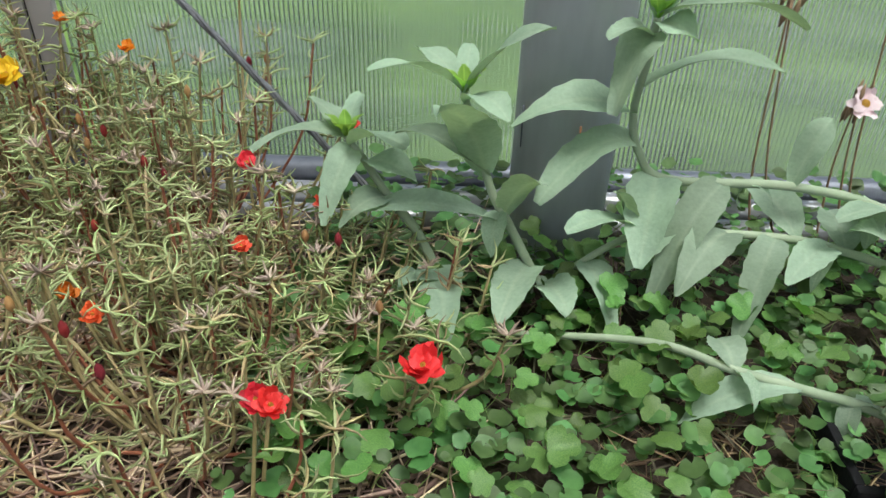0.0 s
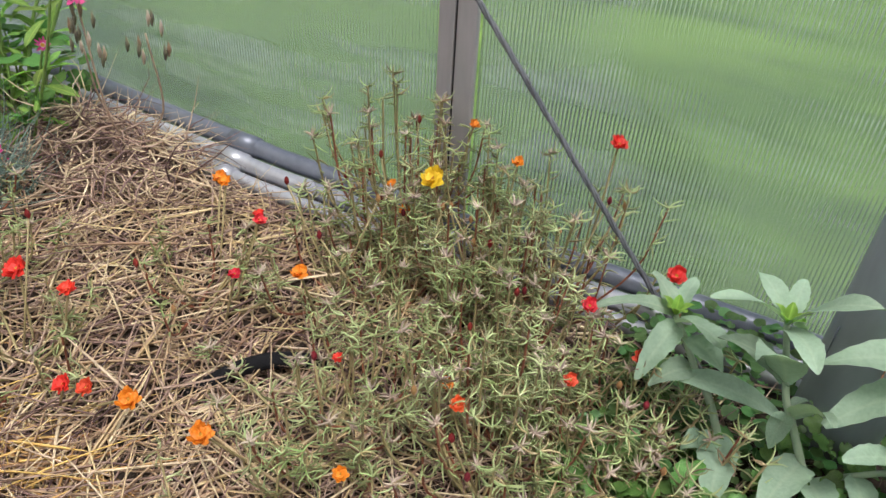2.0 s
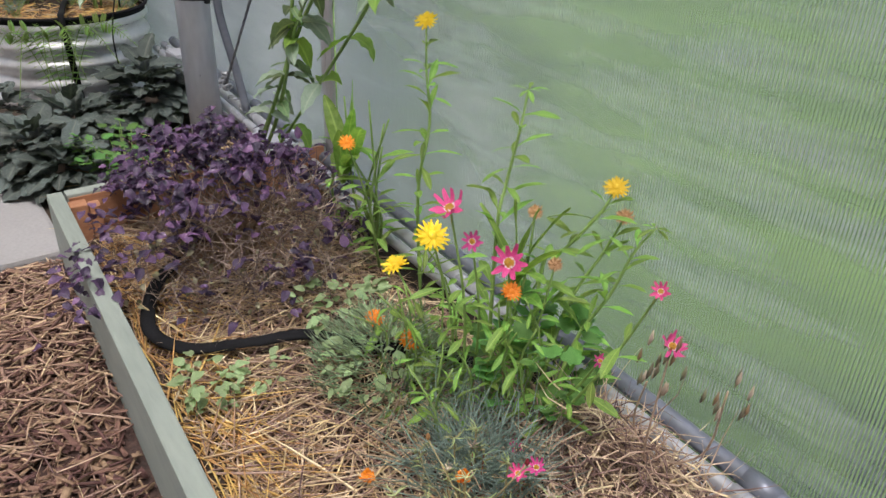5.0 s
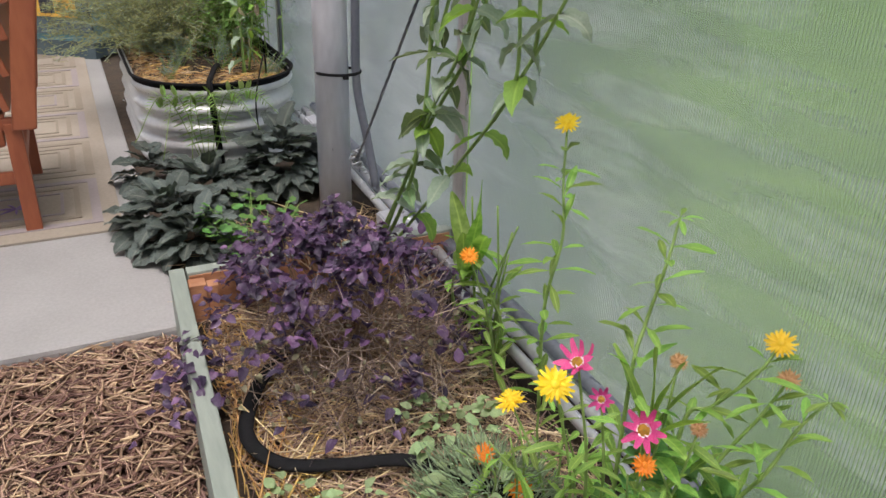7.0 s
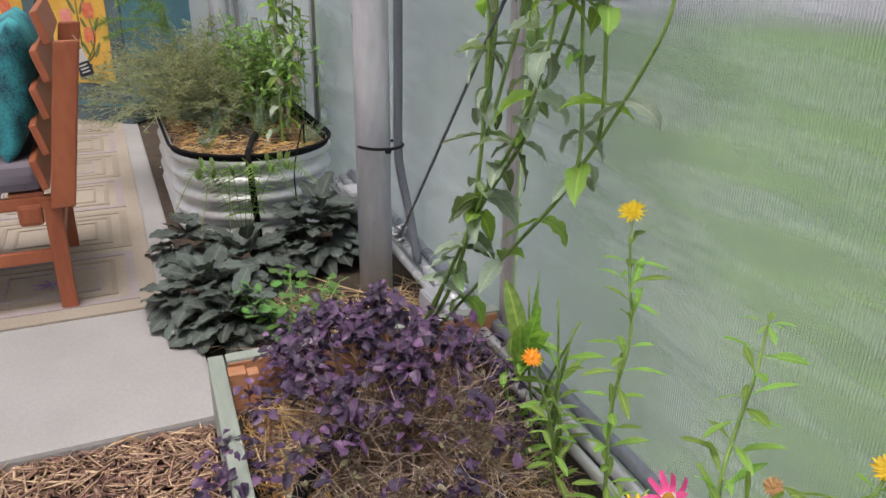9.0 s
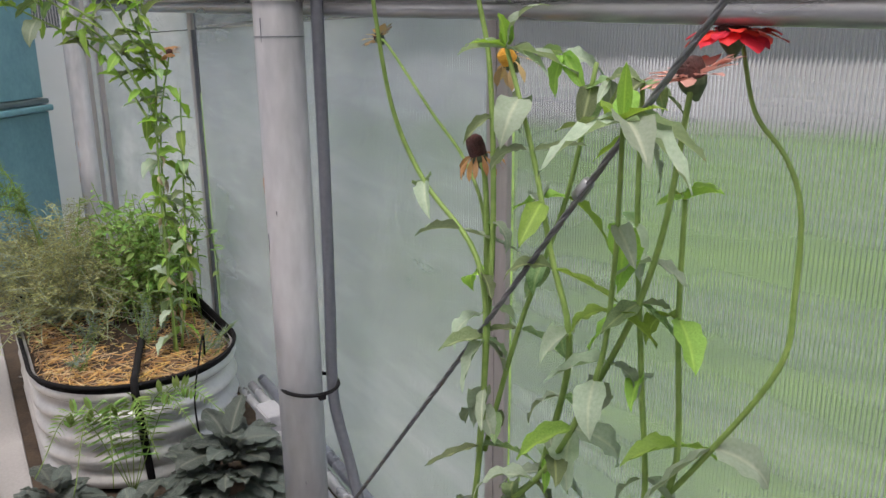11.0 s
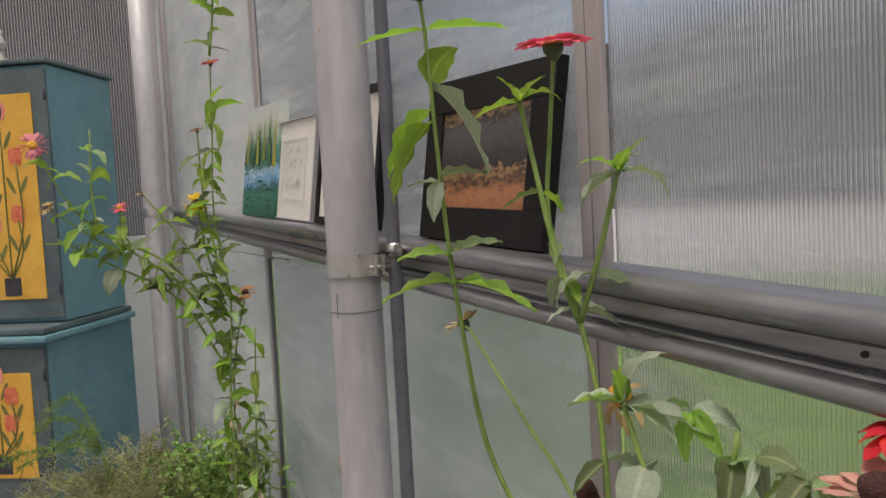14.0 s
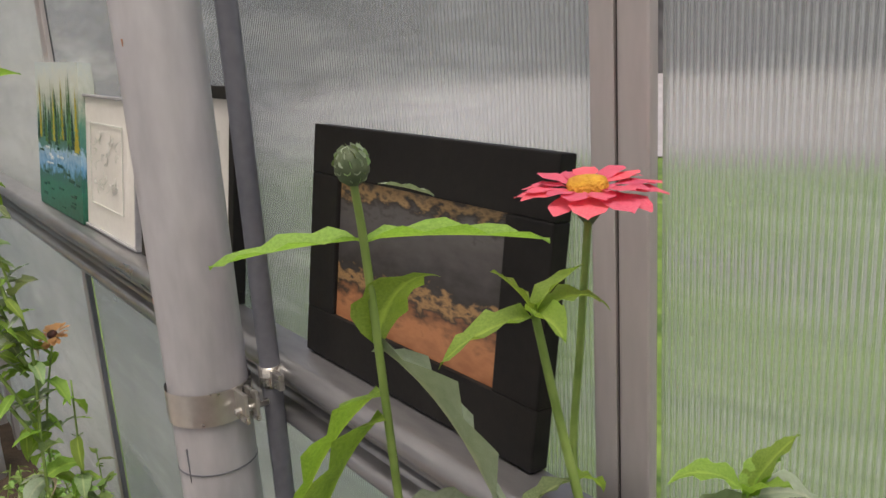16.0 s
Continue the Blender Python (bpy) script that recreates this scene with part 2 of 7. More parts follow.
M["gravel"] = mat("pale_gravel", (0.29, 0.29, 0.29), (0.47, 0.47, 0.465), 0.9, scale=0.25, bump=0.2, bscale=8)
M["trees"] = mat("distant_trees", (0.05, 0.053, 0.05), (0.22, 0.218, 0.21), 0.95, scale=0.11, bump=0, bscale=0.9)
M["hedge"] = mat("dark_backdrop", (0.03, 0.034, 0.038), (0.075, 0.082, 0.09), 0.95, scale=1.5, bump=0.4, bscale=9)
M["teal"] = mat("teal_cupboard_paint", (0.10, 0.26, 0.32), (0.16, 0.345, 0.41), 0.5, scale=5, bump=0.12, bscale=40)
M["slate"] = mat("slate_cupboard_paint", (0.06, 0.095, 0.11), (0.11, 0.155, 0.17), 0.5, scale=5, bump=0.12, bscale=40)
M["ochre"] = mat("ochre_panel_paint", (0.60, 0.33, 0.045), (0.76, 0.47, 0.09), 0.55, scale=9, bump=0.1)
M["tulip"] = mat("tulip_red_paint", (0.55, 0.09, 0.05), (0.72, 0.24, 0.12), 0.55, scale=30, bump=0.05)
M["pinkpaint"] = mat("rose_paint", (0.62, 0.17, 0.16), (0.75, 0.30, 0.26), 0.55, scale=30, bump=0.05)
M["ink"] = mat("dark_paint", (0.02, 0.025, 0.04), (0.05, 0.05, 0.07), 0.55, scale=20, bump=0.05)
M["olive"] = mat("olive_paint", (0.10, 0.12, 0.03), (0.17, 0.19, 0.06), 0.6, scale=20, bump=0.05)
M["chair"] = mat("red_stained_timber", (0.24, 0.065, 0.028), (0.36, 0.115, 0.05), 0.5, scale=8, bump=0.15, bscale=60, stretch=(1, 1, 0.3))
M["cushion"] = mat("grey_mauve_cushion", (0.115, 0.10, 0.125), (0.165, 0.145, 0.175), 0.9, scale=12, bump=0.4, bscale=300)
M["blanket"] = mat("teal_patterned_cloth", (0.004, 0.015, 0.04), (0.035, 0.36, 0.40), 0.7, scale=15, bump=0.5, bscale=160)
M["rug"] = mat("tan_painted_floor", (0.25, 0.212, 0.17), (0.33, 0.285, 0.235), 0.75, scale=4, bump=0.1, bscale=90)
M["rug_dark"] = mat("umber_border_paint", (0.215, 0.178, 0.14), (0.285, 0.242, 0.195), 0.75, scale=6, bump=0.1, bscale=90)
M["rug_lilac"] = mat("lilac_border_paint", (0.235, 0.20, 0.205), (0.305, 0.262, 0.268), 0.75, scale=6, bump=0.1, bscale=90)
M["violet"] = mat("violet_paint", (0.20, 0.13, 0.28), (0.30, 0.20, 0.38), 0.7, scale=20, bump=0.05)
M["black"] = mat("black_frame_wood", (0.006, 0.006, 0.0065), (0.014, 0.0135, 0.013), 0.55, scale=14, bump=0.1, spec=0.25)
M["white"] = mat("white_mount", (0.66, 0.66, 0.64), (0.74, 0.74, 0.72), 0.8, scale=6, bump=0.05)
M["silver"] = mat("pale_silver_frame", (0.50, 0.50, 0.49), (0.62, 0.62, 0.61), 0.5, 0.2, scale=8, bump=0.05)
M["pencil"] = mat("faint_ink_drawing", (0.53, 0.575, 0.54), (0.64, 0.67, 0.64), 0.85, scale=30, bump=0)
M["boxgrey"] = mat("grey_junction_box", (0.30, 0.31, 0.34), (0.38, 0.39, 0.42), 0.5, scale=5, bump=0.05)
M["steel"] = mat("bright_zinc", (0.55, 0.54, 0.51), (0.70, 0.69, 0.66), 0.28, 0.9, 12, 0.1, 90)


def picture(name, stops, noise_scale, axis="Z", wobble=0.25, streak=(1, 1, 1)):
    """Paint laid in uneven bands, for a picture's face: stops along its height, 0 to 1."""
    m = bpy.data.materials.new(name)
    m.use_nodes = True
    n, l = m.node_tree.nodes, m.node_tree.links
    co = n.new("ShaderNodeTexCoord")
    sep = n.new("ShaderNodeSeparateXYZ")
    l.new(co.outputs["Generated"], sep.inputs[0])
    mp = n.new("ShaderNodeMapping")
    mp.inputs["Scale"].default_value = streak
    l.new(co.outputs["Generated"], mp.inputs["Vector"])
    ns = n.new("ShaderNodeTexNoise")
    ns.inputs["Scale"].default_value, ns.inputs["Detail"].default_value = noise_scale, 6
    l.new(mp.outputs["Vector"], ns.inputs["Vector"])
    sc = n.new("ShaderNodeMath")
    sc.operation = "MULTIPLY_ADD"
    sc.inputs[1].default_value, sc.inputs[2].default_value = wobble * 2, -wobble
    l.new(ns.outputs["Fac"], sc.inputs[0])
    ad = n.new("ShaderNodeMath")
    l.new(sep.outputs[axis], ad.inputs[0])
    l.new(sc.outputs[0], ad.inputs[1])
    ramp = n.new("ShaderNodeValToRGB")
    while len(ramp.color_ramp.elements) < len(stops):
        ramp.color_ramp.elements.new(0.5)
    for e, (at, c) in zip(ramp.color_ramp.elements, stops):
        e.position, e.color = at, (*c, 1)
    l.new(ad.outputs[0], ramp.inputs["Fac"])
    l.new(ramp.outputs["Color"], n["Principled BSDF"].inputs["Base Color"])
    n["Principled BSDF"].inputs["Roughness"].default_value = 0.4
    return m


M["canyon"] = picture("canyon_photograph", [(0.0, (0.30, 0.12, 0.055)), (0.16, (0.42, 0.19, 0.09)), (0.25, (0.22, 0.10, 0.05)), (0.31, (0.035, 0.03, 0.026)), (0.37, (0.36, 0.22, 0.10)), (0.42, (0.03, 0.028, 0.028)), (0.60, (0.065, 0.062, 0.064)), (0.80, (0.10, 0.098, 0.10)), (0.87, (0.03, 0.028, 0.026)), (0.93, (0.40, 0.26, 0.12)), (1.0, (0.06, 0.05, 0.04))], 10.0, wobble=0.20, streak=(1.5, 1, 1.8))
M["forest"] = picture("forest_painting", [(0.0, (0.01, 0.09, 0.06)), (0.20, (0.02, 0.20, 0.14)), (0.27, (0.03, 0.14, 0.13)), (0.33, (0.12, 0.36, 0.62)), (0.42, (0.34, 0.55, 0.72)), (0.46, (0.05, 0.22, 0.20)), (0.58, (0.10, 0.30, 0.22)), (0.74, (0.48, 0.56, 0.48)), (0.85, (0.60, 0.66, 0.60)), (1.0, (0.52, 0.62, 0.64))], 9.0, wobble=0.14, streak=(2.2, 1, 2.6))
for key, c1, c2 in (("fir_yellow", (0.36, 0.33, 0.02), (0.58, 0.52, 0.06)), ("fir_green", (0.03, 0.15, 0.04), (0.10, 0.26, 0.07)), ("fir_dark", (0.006, 0.05, 0.04), (0.02, 0.11, 0.08)), ("paint_white", (0.55, 0.62, 0.66), (0.72, 0.77, 0.80))):
    M[key] = mat(key + "_paint", c1, c2, 0.5, scale=70, bump=0.4, bscale=220)
M["matgrey"] = mat("pale_print", (0.52, 0.53, 0.52), (0.62, 0.63, 0.61), 0.6, scale=5, bump=0)


# ---- mesh tools ----
class Build:
    """Collects vertices and faces for one mesh."""

    def __init__(self):
        self.v, self.f, self.uv = [], [], []

    def grid(self, rows, closed=False, cap=False):
        base, n = len(self.v), len(rows[0])
        for row in rows:
            self.v.extend(tuple(p) for p in row)
        for i in range(len(rows) - 1):
            for j in range(n if closed else n - 1):
                k = (j + 1) % n
                a, b = base + i * n, base + (i + 1) * n
                self.f.append((a + j, a + k, b + k, b + j))
        if cap:
            self.f.append(tuple(base + j for j in reversed(range(n))))
            self.f.append(tuple(base + (len(rows) - 1) * n + j for j in range(n)))
        return self

    def tube(self, pts, r, n=8, cap=True):
        pts = [Vector(p) for p in pts]
        rad = r if isinstance(r, (list, tuple)) else [r] * len(pts)
        rows, side = [], None
        for i, p in enumerate(pts):
            d = (pts[min(i + 1, len(pts) - 1)] - pts[max(i - 1, 0)]).normalized()
            if side is None:
                side = d.orthogonal().normalized()
            side = (side - d * side.dot(d)).normalized()
            up = d.cross(side)
            rows.append([p + rad[i] * (math.cos(a) * side + math.sin(a) * up) for a in (2 * math.pi * k / n for k in range(n))])
        return self.grid(rows, True, cap)

    def box(self, lo, hi, m=None):
        b = len(self.v)
        for x in (lo[0], hi[0]):
            for y in (lo[1], hi[1]):
                for z in (lo[2], hi[2]):
                    p = Vector((x, y, z))
                    self.v.append(tuple(m @ p if m else p))
        for q in ((0, 1, 3, 2), (4, 6, 7, 5), (0, 4, 5, 1), (2, 3, 7, 6), (0, 2, 6, 4), (1, 5, 7, 3)):
            self.f.append(tuple(b + i for i in q))
        return self

    def extrude(self, outline, x0, x1, z0=0.0, z1=0.0):
        """A closed (y, z) outline drawn out along x, its ends lifted by z0 and z1."""
        return self.grid([[(x0, y, z + z0) for y, z in outline], [(x1, y, z + z1) for y, z in outline]], True, True)

    def mesh(self, name, smooth=True):
        me = bpy.data.meshes.new(name)
        me.from_pydata(self.v, [], self.f)
        if self.uv:
            lay = me.uv_layers.new(name="UVMap")
            idx = np.empty(len(me.loops), dtype=np.int32)
            me.loops.foreach_get("vertex_index", idx)
            lay.data.foreach_set("uv", np.array(self.uv, dtype=np.float32)[idx].ravel())
        if smooth:
            me.polygons.foreach_set("use_smooth", [True] * len(me.polygons))
        me.update()
        return me


def bevelled(me, width, seg=2):
    bm = bmesh.new()
    bm.from_mesh(me)
    bmesh.ops.recalc_face_normals(bm, faces=bm.faces)
    bmesh.ops.bevel(bm, geom=bm.edges[:], offset=width, segments=seg, affect="EDGES", profile=0.6)
    bm.to_mesh(me)
    bm.free()
    return me


def part(name, source, material, parent=None, label="", smooth=True, bevel=0.0):
    """Links one mesh object, under a thing where one is given."""
    me = source.mesh(name, smooth) if isinstance(source, Build) else source
    if bevel:
        bevelled(me, bevel)
    if material and not me.materials:
        me.materials.append(material)
    ob = new(name, me)
    if parent:
        ob.parent = parent
        ob.matrix_parent_inverse = parent.matrix_basis.inverted()
    return tagged(ob, label) if label else ob


def thing(name, at, label, category, group="", kind=""):
    ob = new(name)
    ob.empty_display_size = 0.05
    ob.matrix_basis = Matrix.Translation(at)
    return tagged(ob, label, category, group, kind)


def boxpart(name, lo, hi, material, parent, label="", bevel=0.003, m=None):
    return part(name, Build().box(lo, hi, m), material, parent, label, smooth=False, bevel=bevel)


def spline(pts, n=6):
    """A smooth line through the points."""
    p = [Vector(q) for q in pts]
    p = [2 * p[0] - p[1]] + p + [2 * p[-1] - p[-2]]
    out = []
    for i in range(1, len(p) - 2):
        for k in range(n):
            t = k / n
            out.append(0.5 * ((2 * p[i]) + (p[i + 1] - p[i - 1]) * t + (2 * p[i - 1] - 5 * p[i] + 4 * p[i + 1] - p[i + 2]) * t * t + (3 * p[i] - p[i - 1] - 3 * p[i + 1] + p[i + 2]) * t ** 3))
    return out + [p[-2]]


def scatter(name, proto, pos, rot, size, material, parent=None, label=""):
    """One mesh of many copies of a small shape: places (k,3), turns (k,3,3), sizes (k,3)."""
    v, f = np.array(proto[0], dtype=np.float64), np.array(proto[1], dtype=np.int32)
    k, nv = len(pos), len(v)
    allv = np.einsum("kij,knj->kni", rot, v[None] * size[:, None, :]) + pos[:, None, :]
    allf = (f[None] + (np.arange(k) * nv)[:, None, None]).reshape(-1, f.shape[1])
    me = bpy.data.meshes.new(name)
    me.vertices.add(k * nv)
    me.vertices.foreach_set("co", allv.astype(np.float32).ravel())
    nf, w = allf.shape
    me.loops.add(nf * w)
    me.loops.foreach_set("vertex_index", allf.astype(np.int32).ravel())
    me.polygons.add(nf)
    me.polygons.foreach_set("loop_start", np.arange(0, nf * w, w, dtype=np.int32))
    me.polygons.foreach_set("use_smooth", np.ones(nf, dtype=bool))
    me.update(calc_edges=True)
    if len(proto) > 2:
        lay = me.uv_layers.new(name="UVMap")
        uv = np.array(proto[2], dtype=np.float32)[f.ravel()]
        lay.data.foreach_set("uv", np.tile(uv, (k, 1)).ravel())
    return part(name, me, material, parent, label)


def turns(direction, roll):
    """Turns that lay y along each direction, rolled round it."""
    d = direction / np.linalg.norm(direction, axis=1)[:, None]
    ref = np.where(np.abs(d[:, 2:3]) > 0.9, np.array([[1.0, 0, 0]]), np.array([[0, 0, 1.0]]))
    x = np.cross(d, ref)
    x /= np.linalg.norm(x, axis=1)[:, None]
    z = np.cross(x, d)
    c, s = np.cos(roll)[:, None], np.sin(roll)[:, None]
    return np.stack([x * c + z * s, d, z * c - x * s], axis=2)


rng = np.random.default_rng(7)


def path_level(x):
    """Height of the chip path, which falls away from the slab."""
    return float(np.interp(x, [-2.47, -2.1, -1.6, -1.1, -0.7, -0.35], [0.268, 0.262, 0.25, 0.20, 0.08, 0.0]))


def bed_z(x, y):
    """Height of the bed's soil, lower along the wall."""
    return 0.325 + 0.018 * noise.noise((x * 4, y * 4, 0)) + 0.008 * noise.noise((x * 15, y * 15, 2)) - 0.055 * float(np.interp(y, [0.68, 0.76], [0, 1]))


# ---- ground and outdoors ----
FLOOR, WALL_Y = 0.29, 0.86
g = Build()
rows = []
for y in np.linspace(0.95, 30, 30):
    rows.append([(x, y, -0.1 + 0.012 * math.sin(x * 1.7 + y)) for x in np.linspace(-45, 30, 40)])
tagged(part("ground", g.grid(rows), M["grass"]), "mown green lawn outside the greenhouse", "lawn", kind="structure")
tagged(part("road", Build().grid([[(-200, 10.5, -0.07), (-17, 11.5, -0.07), (-11.5, 14, -0.07)], [(-200, 200, 0.3), (-165, 200, 0.3), (-137, 200, 0.3)]]), M["gravel"]), "pale gravel yard beyond the lawn", "gravel yard", kind="structure")
tagged(part("road", Build().grid([[(-11.5, 14, -0.07), (200, 20, -0.07)], [(-137, 200, 0.3), (200, 200, 0.3)]]), M["far"]), "grey brown bare ground beyond the lawn", "ground", kind="structure")
tagged(part("earth", Build().grid([[(-250, -250, -0.16), (250, -250, -0.16)], [(-250, 250, -0.16), (250, 250, -0.16)]]), M["far"]), "bare ground around the greenhouse", "ground", kind="structure")
b = Build()
rows = []
for k in range(7):
    rows.append([(x, 60 + 4 * math.sin(x * 0.11), -1 + (19 + 4.5 * noise.noise((x * 0.12, 0, 3)) + 1.2 * noise.noise((x * 0.5, 1, 3))) * k / 6) for x in np.linspace(-160, 120, 160)])
tagged(part("backdrop", b.grid(rows), M["trees"]), "hazy grey tree line far beyond the lawn", "trees", kind="structure")

# Plain dark backdrop, added so that the end wall sheet looks dark.
tagged(boxpart("backdrop_hedge", (-33, -34, -0.2), (-30, 9, 11), M["hedge"], None, bevel=0.6), "tall plain dark backdrop mass added far beyond the end wall", "hedge", kind="structure")

# ---- floors ----
rows = [[(x, y, path_level(x) - 0.012) for y in np.linspace(-3.2, 0.12, 12)] for x in np.linspace(-2.47, 2.6, 60)]
tagged(part("floor_path", Build().grid(rows), M["mulchbed"]), "wood chip path beside the raised bed", "path", kind="structure")
tagged(boxpart("floor_slab", (-7.0, -3.2, -0.15), (-2.47, 0.12, FLOOR), M["slab"], None, bevel=0.012), "smooth pale grey concrete slab", "floor", kind="structure")
tagged(boxpart("floor_soil", (-7.0, 0.12, -0.15), (-2.47, WALL_Y, FLOOR - 0.015), M["soil"], None, bevel=0.0), "dark planting soil beside the slab", "soil", kind="structure")
rows = []
for x in np.linspace(-2.46, 2.5, 120):
    rows.append([(x, y, bed_z(x, y)) for y in np.linspace(0.13 - 0.0456 * (x + 2.488), WALL_Y - 0.004, 30)])
tagged(part("bed_soil", Build().grid(rows), M["strawbed"]), "straw covered soil of the raised bed", "soil", kind="structure")

# ---- greenhouse shell ----
SHEETS = [(2.9, 1.32), (1.30, -0.542), (-0.602, -2.415), (-2.475, -4.29), (-4.35, -6.75)]
wall = thing("wall_south", (-2, WALL_Y, 0.2), "ribbed clear twin-wall polycarbonate side wall", "greenhouse wall", kind="structure")
for x1, x0 in SHEETS:
    for z0, z1 in ((0.12, 1.60), (1.604, 3.3)):
        milky = x1 < -4 or (x1 < -2.4 and z0 < 1)
        s = part("sheet", Build().box((x0 + 0.004, WALL_Y, z0), (x1 - 0.004, WALL_Y + 0.008, z1)), M["sheet_milky"] if x1 < -4 else M["sheet_clouded"] if milky else M["sheet_upper"] if z0 > 1 else M["sheet_foot_milk"] if -1 < x1 < -0.5 else M["sheet"], wall, smooth=False)
        s.visible_shadow = False
        w = Build()
        for x in np.arange(x0 + 0.01, x1 - 0.01, 0.0058):
            k = len(w.v)
            w.v += [(x, WALL_Y + 0.001, z0 + 0.01), (x, WALL_Y + 0.007, z0 + 0.01), (x, WALL_Y + 0.007, z1 - 0.01), (x, WALL_Y + 0.001, z1 - 0.01)]
            w.f.append((k, k + 1, k + 2, k + 3))
            # thin pale strip before each web, painting its glint as a line
            w.v += [(x - 0.0004, WALL_Y - 0.0008, z0 + 0.01), (x + 0.0004, WALL_Y - 0.0008, z0 + 0.01), (x + 0.0004, WALL_Y - 0.0008, z1 - 0.01), (x - 0.0004, WALL_Y - 0.0008, z1 - 0.01)]
            w.f.append((k + 4, k + 5, k + 6, k + 7))
        s = tagged(part("sheet_webs", w, M["web_upper"] if z0 > 1 else M["web"], wall, smooth=False), kind="stuff")
        s.visible_shadow = False
for x in (1.31, -0.572, -2.445, -4.32):
    mull = thing("mullion", (x, WALL_Y - 0.008, 0.1), "two-part grey aluminium glazing bar with a dark seam", "glazing bar", "glazing bars", "structure")
    boxpart("bar", (x - 0.030, WALL_Y - 0.012, 0.1), (x - 0.004, WALL_Y - 0.002, 3.3), M["alu"], mull, bevel=0.002)
    boxpart("bar", (x + 0.000, WALL_Y - 0.014, 0.1), (x + 0.032, WALL_Y - 0.002, 3.3), M["alu"], mull, bevel=0.003)
    boxpart("seam", (x - 0.005, WALL_Y - 0.009, 0.1), (x + 0.001, WALL_Y - 0.003, 3.3), M["gap"], mull, bevel=0)
for name, lo, hi in (("wall_west_lower", (-6.80, -3.4, -0.1), (-6.79, WALL_Y + 0.01, 1.66)), ("wall_west", (-6.80, -3.4, 1.664), (-6.79, WALL_Y + 0.01, 3.3)), ("wall_east", (2.9, -3.4, -0.1), (2.91, WALL_Y + 0.01, 3.3)), ("wall_north", (-6.8, -3.41, -0.1), (2.9, -3.4, 3.3)), ("roof", (-6.8, -3.4, 3.3), (2.9, WALL_Y + 0.01, 3.31))):
    s = tagged(boxpart(name, lo, hi, M["sheet_white"] if name == "wall_west_lower" else M["sheet"] if name == "wall_west" else M["roof_sheet"], None, bevel=0), "milky twin-wall polycarbonate sheet", "greenhouse wall", kind="structure")
    s.visible_shadow = False
w = Build()
for y in np.arange(-1.2, 0.84, 0.016):
    w.box((-6.788, y, 1.67), (-6.782, y + 0.004, 3.28))
tagged(part("wall_ribs", w, M["alu"], None, smooth=False), "fine upright ribs of the end wall sheet", "wall ribs", kind="stuff")
tagged(boxpart("trim_corner", (-6.79, WALL_Y - 0.09, 0.1), (-6.70, WALL_Y - 0.004, 3.3), M["alu"], None, bevel=0.004), "pale aluminium corner trim of the greenhouse", "corner trim", kind="structure")
tagged(boxpart("trim_side", (-6.36, WALL_Y - 0.03, 0.1), (-6.28, WALL_Y - 0.004, 3.3), M["alu"], None, bevel=0.004), "pale aluminium glazing trim by the corner post", "glazing trim", kind="structure")
tagged(boxpart("trim_panel", (-4.30, WALL_Y - 0.016, 0.28), (-4.284, WALL_Y - 0.004, 1.60), M["conduit"], None, bevel=0.002), "dark edge strip of a lower wall sheet", "edge strip", kind="structure")


def steel_post(x, y, base, clamp):
    p = thing("steel_post", (x, y, base), "round galvanised steel greenhouse post, scuffed grey", "post", "greenhouse posts")
    part("tube", Build().tube([(x, y, base), (x, y, 1.0), (x, y, 2.2), (x, y, 3.28)], 0.052, 28), M["post"], p)
    part("joint_ring", Build().tube([(x, y, clamp - 0.092), (x, y, clamp - 0.090)], 0.0528, 28), M["conduit"], p)
    c = part("clamp_band", Build().tube([(x, y, clamp - 0.022), (x, y, clamp + 0.022)], 0.0555, 28, False), M["steel"], p, "bright zinc clamp band")
    boxpart("clamp_ear", (x + 0.05, y + 0.012, clamp - 0.02), (x + 0.085, y + 0.017, clamp + 0.02), M["steel"], c, bevel=0.001)
    boxpart("clamp_ear", (x + 0.05, y + 0.027, clamp - 0.02), (x + 0.085, y + 0.032, clamp + 0.02), M["steel"], c, bevel=0.001)
    part("clamp_bolt", Build().tube([(x + 0.07, y + 0.004, clamp - 0.004), (x + 0.07, y + 0.05, clamp - 0.004)], 0.0045, 6), M["steel"], c)
    part("bolt_head", Build().tube([(x - 0.053, y - 0.02, clamp - 0.006), (x - 0.064, y - 0.024, clamp - 0.006)], 0.006, 6), M["steel"], c)
    rs = random.Random(int(abs(x) * 100))
    for k in range(14):
        a, z, h = rs.uniform(3.3, 6.0), rs.uniform(base + 0.2, 2.3), rs.uniform(0.008, 0.05)
        px, py = x + 0.0524 * math.cos(a), y + 0.0524 * math.sin(a)
        part("scuff", Build().tube([(px, py, z), (px + rs.uniform(-0.001, 0.001), py, z + h)], [0.0006, 0.0014], 4), M["conduit"] if rs.random() < 0.7 else M["raw"], p)
    return p


def rail_z(x):
    return 1.6665 + 0.042 * (-2.2 - x)


steel_post(0.053, 0.677, 0.26, rail_z(0.05) - 0.035)
steel_post(-2.996, 0.682, 0.26, 1.652)
steel_post(-6.05, 0.685, 0.26, rail_z(-6.05) - 0.03)

# rolled steel rail: rounded lips above and below a sunk web
rail = thing("wall_rail", (-2, 0.79, rail_z(-2)), "long rolled steel rail along the wall", "rail")
def nose(y, z, r, a0, a1, n=9):
    return [(y + r * math.cos(radians(a0 + (a1 - a0) * k / n)), z + r * math.sin(radians(a0 + (a1 - a0) * k / n))) for k in range(n + 1)]


